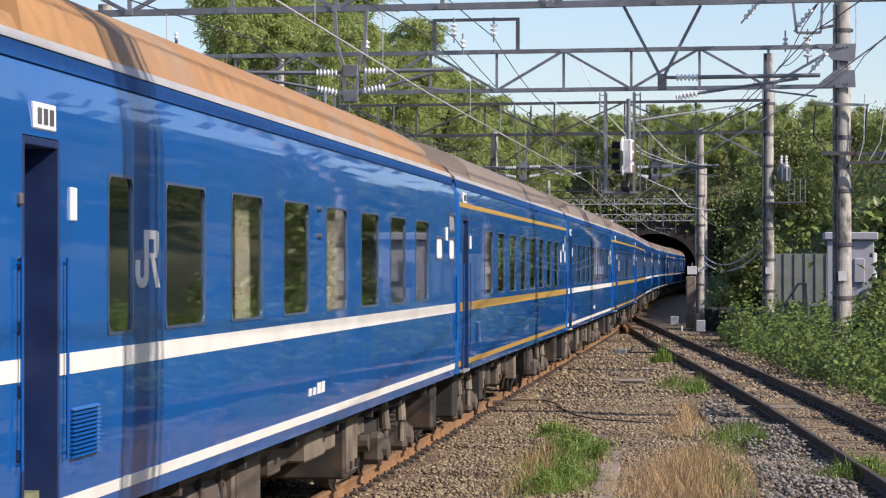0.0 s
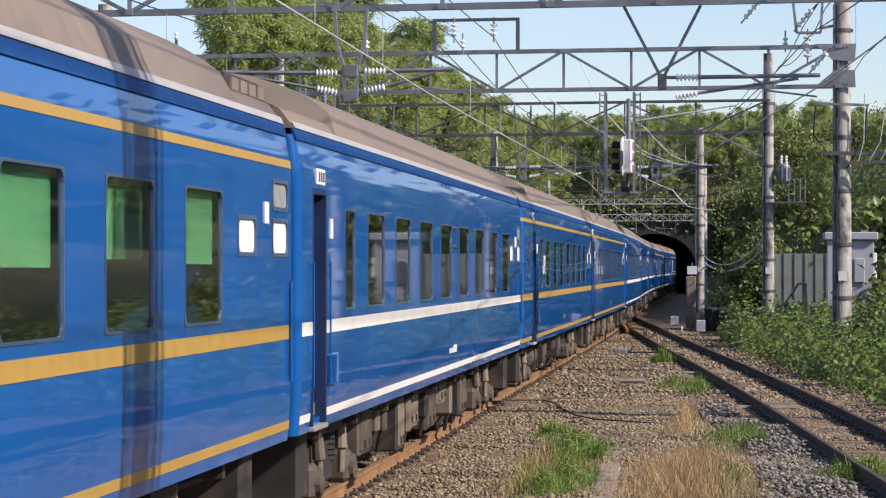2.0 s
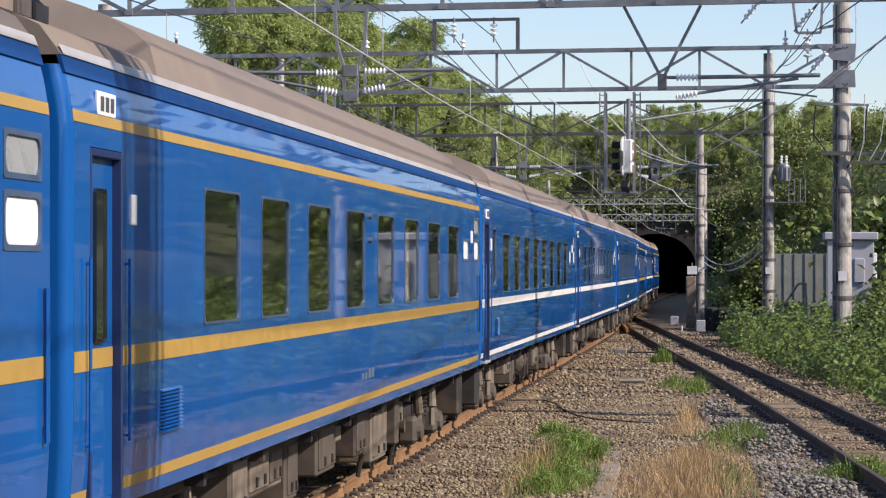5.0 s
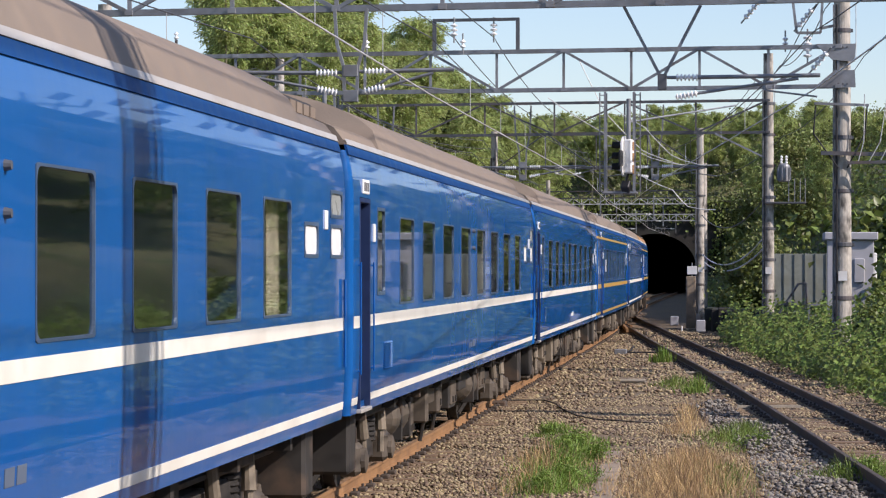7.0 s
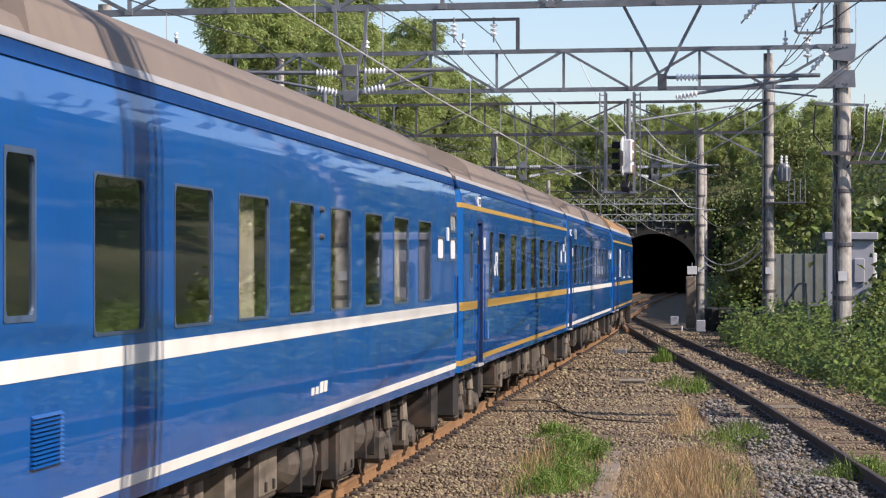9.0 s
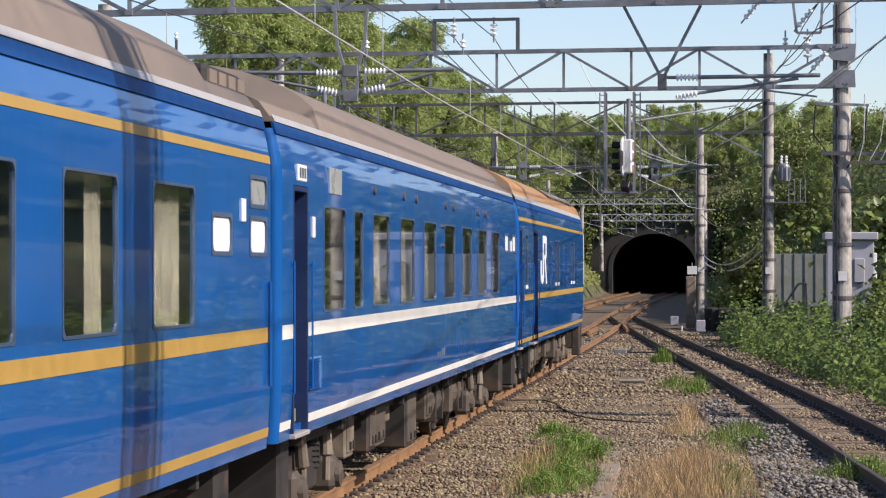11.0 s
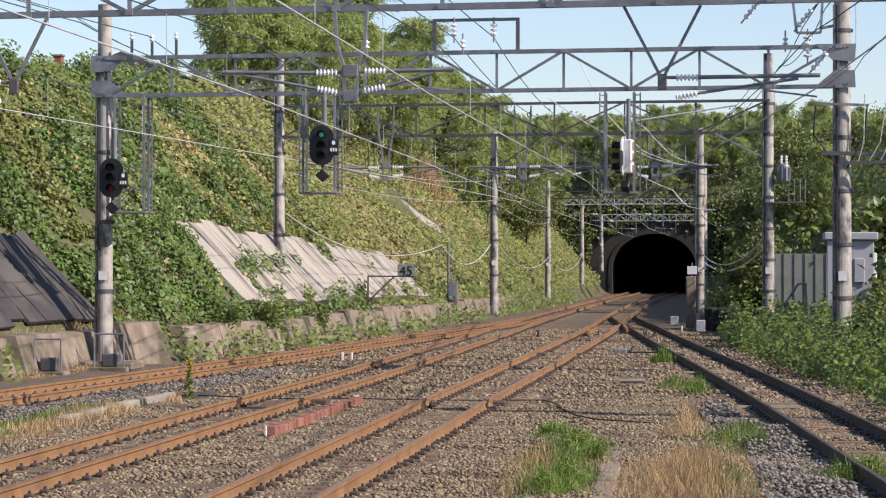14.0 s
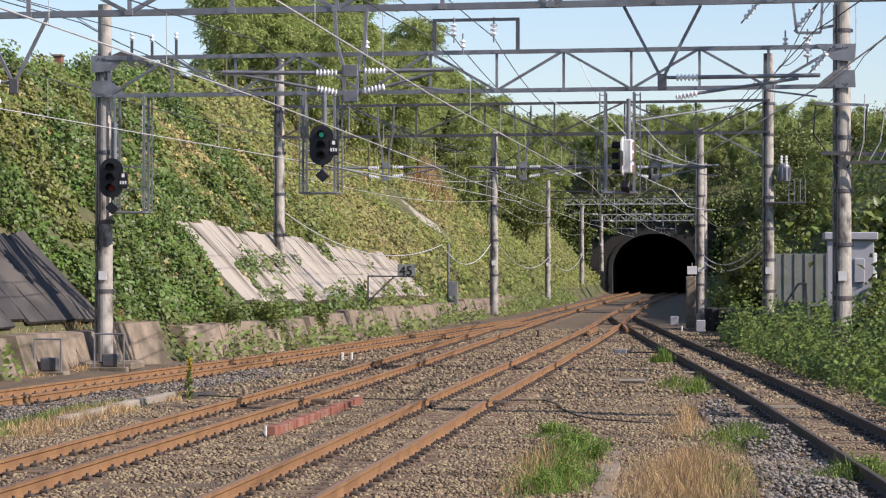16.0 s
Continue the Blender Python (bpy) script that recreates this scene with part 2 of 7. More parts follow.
def spline(rows):
    """A smooth function through (y, x) pairs."""
    ys, xs = np.array([r[0] for r in rows], float), np.array([r[1] for r in rows], float)
    sl = np.gradient(xs, ys)
    fy = np.arange(ys[0], ys[-1] + 0.25, 0.5)
    i = np.clip(np.searchsorted(ys, fy) - 1, 0, len(ys) - 2)
    w = ys[i + 1] - ys[i]
    t = np.clip((fy - ys[i]) / w, 0, 1)
    fx = xs[i] * (1 + 2 * t) * (1 - t) ** 2 + sl[i] * w * t * (1 - t) ** 2 + xs[i + 1] * t * t * (3 - 2 * t) + sl[i + 1] * w * t * t * (t - 1)
    return lambda y: np.interp(y, fy, fx)


LATTICE = np.random.default_rng(3).random((4, 256, 256)) * 2 - 1


def lumps(x, y, layer=0):
    """Smooth random lumps of unit size, from -1 to 1."""
    xi, yi = np.floor(x).astype(int), np.floor(y).astype(int)
    u, v = x - xi, y - yi
    u, v = u * u * (3 - 2 * u), v * v * (3 - 2 * v)
    T = LATTICE[layer]
    a, b_ = T[xi % 256, yi % 256], T[(xi + 1) % 256, yi % 256]
    c, d = T[xi % 256, (yi + 1) % 256], T[(xi + 1) % 256, (yi + 1) % 256]
    return (a * (1 - u) + b_ * u) * (1 - v) + (c * (1 - u) + d * u) * v


# ---- plan: track centre lines, rail tops at z = 0 ----
MAIN = spline([(-260, -4.75), (0, -4.75), (20, -4.75), (33, -4.76), (47, -4.85), (70, -4.92), (88, -4.97), (105, -5.1), (130, -5.5), (169, -5.95), (219, -6.0), (255, -5.9), (420, -5.9)])
LEFT = spline([(-260, -8.1), (0, -8.12), (33, -8.17), (60, -8.2), (88, -8.5), (122, -9.0), (160, -9.3), (255, -9.4), (420, -9.4)])
SIDING = spline([(-60, -17.6), (20, -15.0), (50, -13.15), (58, -12.65), (67, -12.05), (82, -11.2), (103, -10.05), (125, -9.15), (150, -9.25)])
SPUR = spline([(-60, 7.0), (0, 4.1), (31, 2.12), (38, 1.66), (47.5, 1.02), (62, -0.05), (88.6, -2.15), (110, -3.75), (122, -4.7), (135, -5.55)])
TOE_L = spline([(-60, -21), (30, -17.4), (55, -16.3), (65, -15.9), (70, -15.0), (75, -14.1), (91, -13.3), (122, -12.6), (242, -12.0), (420, -12)])
TOE_R = spline([(-60, 9.5), (31, 5.0), (47, 3.6), (62, 2.5), (88, 0.6), (105, -0.3), (125, -1.2), (160, -2.0), (258, -2.4), (420, -2.4)])
PORTAL_Y = 258.0
BED = -0.19


def heights(x, y):
    """The lie of the land, for arrays."""
    x, y = np.broadcast_arrays(np.asarray(x, float), np.asarray(y, float))
    tl, tr = TOE_L(y), TOE_R(y)
    wob = 0.38 * lumps(x * 0.22, y * 0.22, 0) + 0.14 * lumps(x * 0.9, y * 0.9, 1)
    d = np.maximum(tl - x, 0)
    c = np.interp(y, [-60, 60, 85, 120, 170, 230, 258, 420], [7.5, 7.8, 8.2, 9.5, 11, 12, 13, 15])
    z = np.minimum(d / 0.7, 1.0) + np.maximum(0, d - 0.7) * 1.07
    z = np.where(z > c, c + np.minimum((d - c) * 0.06, 5.0), z)
    left = z + wob * np.minimum(d / 2, 1)
    e = np.maximum(x - tr, 0)
    lim = np.interp(y, [-60, 60, 95, 130, 200, 258], [1.5, 1.8, 3.5, 6.5, 9, 11])
    start = np.interp(y, [-60, 70, 100, 130], [7.0, 5.5, 3.2, 1.5])
    zr = 0.25 * np.minimum(e / 1.5, 1) + np.maximum(0, e - start) * np.interp(y, [80, 112], [0.75, 1.5])
    zr = np.where(zr > lim, lim + np.minimum((zr - lim) * 0.12, 4), zr)
    zr = zr + np.where(y < 250, np.clip((x - 19) * 0.4, 0, 6), 0)
    right = BED + zr + wob * np.minimum(e / 2, 1)
    flat = BED + 0.03 * lumps(x * 1.3, y * 1.3, 2)
    out = np.where(x < tl, left, np.where(x > tr, right, flat))
    hill = 8.2 + np.minimum((y - PORTAL_Y) * 0.30, 9.0) + wob * 2 + 0.03 * np.abs(x + 7.5)
    return np.where(y > PORTAL_Y + 0.8, hill, out)


def height(x, y):
    return float(heights(x, y))


# ---- ground, tracks ----
def make_ground():
    xs = np.concatenate([np.linspace(-400, -70, 12), np.arange(-64, -26, 3.0), np.arange(-25, -11, 0.5), np.arange(-11, 8, 0.9), np.arange(8, 26, 1.2), np.arange(27, 70, 3.0), np.linspace(75, 400, 12)])
    ys = np.concatenate([np.linspace(-300, -70, 8), np.arange(-60, 30, 6.0), np.arange(30, 140, 1.2), np.arange(140, 257, 3.0), [257.2, 258.0, 258.9], np.arange(260, 340, 4.0), np.linspace(350, 1500, 12)])
    bm = bmesh.new()
    Z = heights(xs[None, :], ys[:, None])
    grid = [[bm.verts.new((x, y, Z[j, i])) for i, x in enumerate(xs)] for j, y in enumerate(ys)]
    for j in range(len(ys) - 1):
        for i in range(len(xs) - 1):
            if ys[j] > 257.5 and ys[j] < 258.5 and -16 < xs[i] < 2:
                continue
            f = bm.faces.new((grid[j][i], grid[j][i + 1], grid[j + 1][i + 1], grid[j + 1][i]))
            cx, cy = (xs[i] + xs[i + 1]) / 2, (ys[j] + ys[j + 1]) / 2
            f.material_index = 1 if TOE_L(cy) + 0.2 < cx < TOE_R(cy) - 0.3 and cy < 257.9 else 0
            f.smooth = True
    ob = part("ground", bm, M_EARTH)
    ob.data.materials.append(M_BALLAST)
    return tagged(ob, "railway cutting with ballast bed and overgrown earth banks", "ground", kind="structure")


make_ground()

RAIL_PROF = [(-0.033, 0.0), (0.033, 0.0), (0.034, -0.035), (0.011, -0.05), (0.011, -0.12), (0.062, -0.14), (0.062, -0.153), (-0.062, -0.153), (-0.062, -0.14), (-0.011, -0.12), (-0.011, -0.05), (-0.034, -0.035)]


def track(name, line, y0, y1, label, rail_mat, sleeper_from, sleeper_to):
    root = thing(name, label, "railway track", kind="structure")
    ys = np.arange(y0, y1 + 0.1, 2.0)
    for s in (-1, 1):
        bm = bmesh.new()
        pts = []
        for y in ys:
            t = (line(y + 0.5) - line(y - 0.5))
            pts.append((line(y) + s * 0.566, y - s * 0.566 * t, 0))
        sweep(bm, pts, RAIL_PROF)
        rail = part("rail", bm, rail_mat, root)
        bm = bmesh.new()
        sweep(bm, pts, [(-0.026, 0.002), (0.026, 0.002), (0.026, -0.004), (-0.026, -0.004)])
        part("running_surface", bm, M_RAIL_TOP if rail_mat is M_RAIL else M_RAIL_DK, rail)
    # sleepers with fastenings, shared meshes
    bm = bmesh.new()
    box(bm, -1.05, 1.05, -0.11, 0.11, -0.30, -0.155, 0.015)
    sl = part("sleeper", bm, M_SLEEPER)
    bm = bmesh.new()
    for s in (-1, 1):
        for o in (-0.11, 0.11):
            box(bm, s * 0.566 + o - 0.05, s * 0.566 + o + 0.05, -0.07, 0.07, -0.156, -0.105, 0.012)
            rod(bm, (s * 0.566 + o, 0, -0.11), (s * 0.566 + o, 0, -0.07), 0.018, seg=6)
    fa = part("fastening", bm, M_RAIL_DK)
    me_s, me_f = sl.data, fa.data
    bpy.data.objects.remove(sl), bpy.data.objects.remove(fa)
    y = sleeper_from
    k = 0
    while y < sleeper_to:
        ang = -math.degrees(math.atan(line(y + 0.5) - line(y - 0.5)))
        o = shared("sleeper", me_s, root, pose(line(y), y, random.uniform(-0.032, -0.008), 0, 0, ang + random.uniform(-0.8, 0.8)))
        shared("fastening", me_f, o)
        y += 0.66
        k += 1
    return root


track("track_main", MAIN, -60, 330, "rusty rails on sleepers in brown ballast, the train's track", M_RAIL, 24, 150)
track("track_left", LEFT, -60, 330, "rusty rails on sleepers in brown ballast beside the main track", M_RAIL, 24, 150)
track("track_siding", SIDING, 20, 148, "rust-orange siding rails at the foot of the bank", M_RAIL, 44, 120)
track("track_spur", SPUR, -40, 133, "rails half in weeds, coloured dark like their shaded side, joining the main track", M_RAIL_DK, 26, 118)


def tunnel():
    """Masonry portal with a double-track arch, and its dark bore."""
    cx, half, spring, crown = -7.45, 3.95, 2.2, 5.5
    arch = [(cx + half, -0.4), (cx + half, spring)]
    for i in range(1, 20):
        a = math.pi * i / 20
        arch.append((cx + half * math.cos(a), spring + (crown - spring) * math.sin(a)))
    arch += [(cx - half, spring), (cx - half, -0.4)]
    root = thing("tunnel_portal", "weathered concrete tunnel portal of a double-track bore, coloured dark as in shadow", "tunnel", kind="structure")
    bm = bmesh.new()
    ring_f = [bm.verts.new((x, PORTAL_Y - 0.45, z)) for x, z in arch]
    ring_b = [bm.verts.new((x, PORTAL_Y + 0.9, z)) for x, z in arch]
    # outer outline, matched point for point
    outer = []
    for i, (x, z) in enumerate(arch):
        if i < 2:
            outer.append((2.5, z if i == 0 else 3.5))
        elif i >= len(arch) - 2:
            outer.append((-17.0, 3.5 if i == len(arch) - 2 else z))
        else:
            t = (i - 2) / (len(arch) - 5)
            outer.append((2.5 - 19.5 * t, 8.6))
    out_f = [bm.verts.new((x, PORTAL_Y - 0.45, z)) for x, z in outer]
    out_b = [bm.verts.new((x, PORTAL_Y + 0.9, z)) for x, z in outer]
    for i in range(len(arch) - 1):
        bm.faces.new((ring_f[i], out_f[i], out_f[i + 1], ring_f[i + 1]))
        bm.faces.new((ring_f[i], ring_f[i + 1], ring_b[i + 1], ring_b[i]))
        bm.faces.new((out_f[i], out_b[i], out_b[i + 1], out_f[i + 1]))
    part("portal_wall", bm, M_PORTAL, root)
    bm = bmesh.new()
    pr = []
    for k in (0.0, 0.35):
        pr.append([((x - cx) * (1 + k / half) + cx, (z - spring) * (1 + k / (crown - spring)) + spring if z > spring else z) for x, z in arch])
    rings = [[bm.verts.new((x, yy, z)) for x, z in p] for p, yy in ((pr[0], PORTAL_Y - 0.56), (pr[1], PORTAL_Y - 0.56), (pr[1], PORTAL_Y - 0.40))]
    for p, q in zip(rings, rings[1:]):
        for i in range(len(arch) - 1):
            bm.faces.new((p[i], q[i], q[i + 1], p[i + 1]))
    part("arch_ring", bm, M_PORTAL, root)
    bm = bmesh.new()
    box(bm, -14.2, -0.7, PORTAL_Y - 0.75, PORTAL_Y + 0.2, 7.3, 7.65, 0.04)
    part("string_course", bm, M_PORTAL, root)
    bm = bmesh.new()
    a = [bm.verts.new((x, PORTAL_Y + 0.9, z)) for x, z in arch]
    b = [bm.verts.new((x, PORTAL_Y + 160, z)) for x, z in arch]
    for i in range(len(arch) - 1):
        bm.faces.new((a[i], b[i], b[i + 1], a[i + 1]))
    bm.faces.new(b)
    part("bore_lining", bm, M_BORE, root)
    bm = bmesh.new()
    box(bm, cx - half - 0.2, cx + half + 0.2, PORTAL_Y + 0.5, PORTAL_Y + 160, -0.5, BED)
    part("bore_floor", bm, M_BALLAST, root)


tunnel()


# ---- the train ----
PITCH, HALF = 22.75, 11.13          # between couplings; half body length
SILL, CANT = 1.0, 3.33


def side_x(z):
    """Half width of the body at a height."""
    if z < 1.6:
        return 1.45 - 0.03 * ((1.6 - z) / 0.6) ** 2
    if z < 2.93:
        return 1.45
    return 1.45 - 0.06 * ((z - 2.93) / 0.40) ** 2


SIDE_CUTS = [SILL, 1.2, 1.4, 1.6, 2.93, 2.98, 3.03, 3.08, 3.13, 3.18, 3.23, 3.28, CANT]


def body_shell(name, holes, parent, corners=(0.10, 0.10), y0=-HALF, y1=HALF):
    """Steel sides with real openings, end walls and floor."""
    bm = bmesh.new()
    yc = sorted({y0, y1, *[h[0] for h in holes], *[h[1] for h in holes]})
    zc = sorted({*SIDE_CUTS, *[h[2] for h in holes], *[h[3] for h in holes]})

    def hole(y, z):
        return next((h for h in holes if h[0] < y < h[1] and h[2] < z < h[3]), None)

    for s in (1, -1):
        vs = [[bm.verts.new((s * side_x(z), y, z)) for z in zc] for y in yc]
        for i in range(len(yc) - 1):
            for j in range(len(zc) - 1):
                if s == 1 and hole((yc[i] + yc[i + 1]) / 2, (zc[j] + zc[j + 1]) / 2):
                    continue
                q = (vs[i][j], vs[i + 1][j], vs[i + 1][j + 1], vs[i][j + 1])
                bm.faces.new(q if s == 1 else q[::-1])
    # reveals
    for a, b, z0, z1, d in holes:
        def p(y, z, o):
            return (side_x(z) - o, y, z)
        cs = [(a, z0), (b, z0), (b, z1), (a, z1)]
        for (ya, za), (yb, zb) in zip(cs, cs[1:] + cs[:1]):
            bm.faces.new([bm.verts.new(p(ya, za, 0)), bm.verts.new(p(ya, za, d)), bm.verts.new(p(yb, zb, d)), bm.verts.new(p(yb, zb, 0))])
        if d > 0.12:
            bm.faces.new([bm.verts.new(p(y, z, d)) for y, z in cs])
    # end walls with rounded corners
    nz = len(SIDE_CUTS) - 1
    for yy, s, depth in ((y0, -1, corners[0]), (y1, 1, corners[1])):
        prev = None
        for k in range(9):
            a = math.pi / 2 * k / 8
            ring = [(side_x(z) - depth * (1 - math.cos(a)), yy + s * depth * math.sin(a), z) for z in SIDE_CUTS]
            if prev:
                for sx in (1, -1):
                    for j in range(nz):
                        q = [prev[j], ring[j], ring[j + 1], prev[j + 1]]
                        f = bm.faces.new([bm.verts.new((sx * x, y, z)) for x, y, z in q])
                        f.smooth = True
            prev = ring
        for j in range(nz):
            a, b = prev[j], prev[j + 1]
            bm.faces.new([bm.verts.new(c) for c in (a, (-a[0], a[1], a[2]), (-b[0], b[1], b[2]), b)])
    box(bm, -1.40, 1.40, y0, y1, SILL + 0.01, SILL + 0.09)
    bmesh.ops.remove_doubles(bm, verts=bm.verts, dist=0.0005)
    return part(name, bm, M_BLUE, parent)


def roof_prof(top):
    """Right half of the roof outline, from the gutter up."""
    pts = []
    w = side_x(CANT)
    for k in range(0, 13):
        t = k / 12
        x = w * (1 - t)
        a = math.asin(min(1, x / w))
        z = CANT + 0.05 + (top - CANT - 0.05) * (math.cos(a) ** 0.62 * 0.55 + (1 - (x / w) ** 2) * 0.45)
        pts.append((x, z))
    return pts


def roof_mesh(name, y0, y1, top, material, parent, slant0=0.0, slant1=0.0):
    prof = roof_prof(top)
    full = prof + [(-x, z) for x, z in reversed(prof[:-1])]
    bm = bmesh.new()
    rings = []
    n = 8
    for k in range(n + 1):
        ring = []
        for x, z in full:
            f = (z - CANT) / (top - CANT)
            ya, yb = y0 + slant0 * f, y1 - slant1 * f
            ring.append(bm.verts.new((x, ya + (yb - ya) * k / n, z)))
        rings.append(ring)
    for p, q in zip(rings, rings[1:]):
        for i in range(len(full) - 1):
            f = bm.faces.new((p[i], q[i], q[i + 1], p[i + 1]))
            f.smooth = True
    bm.faces.new(rings[0])
    bm.faces.new(list(reversed(rings[-1])))
    cap = [v.co.copy() for v in rings[0]]
    ob = part(name, bm, material, parent)
    # flat dark face over the slanted end; the recess's darkness is only colour
    if slant0 > 0.5:
        bm = bmesh.new()
        bm.faces.new([bm.verts.new((c.x * 0.97, c.y - 0.012, c.z - 0.015)) for c in cap])
        part("roof_recess", bm, M_DARK, ob)
    return ob


def side_strip(bm, ya, yb, z0, z1, proud=0.004):
    vs = [bm.verts.new((side_x(z) + proud, y, z)) for y, z in ((ya, z0), (yb, z0), (yb, z1), (ya, z1))]
    bm.faces.new(vs)
    ws = [bm.verts.new((side_x(z) - 0.01, y, z)) for y, z in ((ya, z0), (yb, z0), (yb, z1), (ya, z1))]
    for i in range(4):
        bm.faces.new((vs[i], ws[i], ws[(i + 1) % 4], vs[(i + 1) % 4]))


def corner_strip(bm, y, way, depth, z0, z1, proud=0.004):
    """Carries a stripe round the rounded end of a body."""
    prev = None
    for k in range(9):
        a = math.pi / 2 * k / 8
        pair = [bm.verts.new((side_x(z) - depth + (depth + proud) * math.cos(a), y + way * (depth + proud) * math.sin(a), z)) for z in (z0, z1)]
        if prev:
            bm.faces.new((prev[0], pair[0], pair[1], prev[1]))
        prev = pair


def rounded_rect(y0, y1, z0, z1, r, n=4):
    pts = []
    for cy, cz, a0 in ((y1 - r, z1 - r, 0), (y0 + r, z1 - r, 90), (y0 + r, z0 + r, 180), (y1 - r, z0 + r, 270)):
        for k in range(n + 1):
            a = radians(a0 + 90 * k / n)
            pts.append((cy + r * math.cos(a), cz + r * math.sin(a)))
    return pts


WINDOW_MESHES = {}


def window(parent, y0, y1, z0, z1, material, rim=0.010, rim_mat=None, radius=0.07):
    """Rounded metal frame with its pane set in the opening."""
    w, h = round(y1 - y0, 3), round(z1 - z0, 3)
    rim_mat = rim_mat or M_BLUE
    key = (w, h, material.name, rim, rim_mat.name)
    x = side_x((z0 + z1) / 2)
    if key not in WINDOW_MESHES:
        bm = bmesh.new()
        # the frame fills the square corners of the opening
        o = [(-w / 2 - 0.007, -h / 2 - 0.007), (w / 2 + 0.007, -h / 2 - 0.007), (w / 2 + 0.007, h / 2 + 0.007), (-w / 2 - 0.007, h / 2 + 0.007)]
        inner = rounded_rect(-w / 2 + rim, w / 2 - rim, -h / 2 + rim, h / 2 - rim, radius)
        n = len(inner)
        outer = []
        for a, b in inner:
            k = max(abs(a) / (w / 2 + 0.007), abs(b) / (h / 2 + 0.007))
            outer.append((a / k, b / k))
        A = [bm.verts.new((0.006, a, b)) for a, b in outer]
        B = [bm.verts.new((0.006, a, b)) for a, b in inner]
        C = [bm.verts.new((-0.016, a, b)) for a, b in inner]
        D = [bm.verts.new((-0.012, a, b)) for a, b in outer]
        for i in range(n):
            j = (i + 1) % n
            bm.faces.new((A[i], A[j], B[j], B[i]))
            bm.faces.new((B[i], B[j], C[j], C[i]))
            bm.faces.new((D[i], D[j], A[j], A[i]))
        fr = part("window", bm, rim_mat)
        bm = bmesh.new()
        P = [bm.verts.new((-0.008, a * 1.01, b * 1.01)) for a, b in inner]
        Q = [bm.verts.new((-0.013, a * 1.01, b * 1.01)) for a, b in inner]
        bm.faces.new(P)
        bm.faces.new(list(reversed(Q)))
        for i in range(n):
            bm.faces.new((P[i], Q[i], Q[(i + 1) % n], P[(i + 1) % n]))
        pn = part("pane", bm, material)
        WINDOW_MESHES[key] = (fr.data, pn.data)
        bpy.data.objects.remove(fr), bpy.data.objects.remove(pn)
    fm, pm = WINDOW_MESHES[key]
    f = shared("window", fm, parent, pose(x, (y0 + y1) / 2, (z0 + z1) / 2))
    p = shared("pane", pm, f)
    p.visible_shadow = False
    return f


def curtain_mesh(w, h):
    bm = bmesh.new()
    n = 14
    rows = []
    for k in range(n + 1):
        y = -w / 2 + w * k / n
        x = 0.025 * math.sin(k * 1.9) + 0.01 * math.sin(k * 4.1)
        rows.append((bm.verts.new((x, y * (0.92 + 0.08 * 0), -h / 2)), bm.verts.new((x * 0.6, y, h / 2))))
    for a, b in zip(rows, rows[1:]):
        f = bm.faces.new((a[0], b[0], b[1], a[1]))
        f.smooth = True
    return bm


WHEELSETS = []


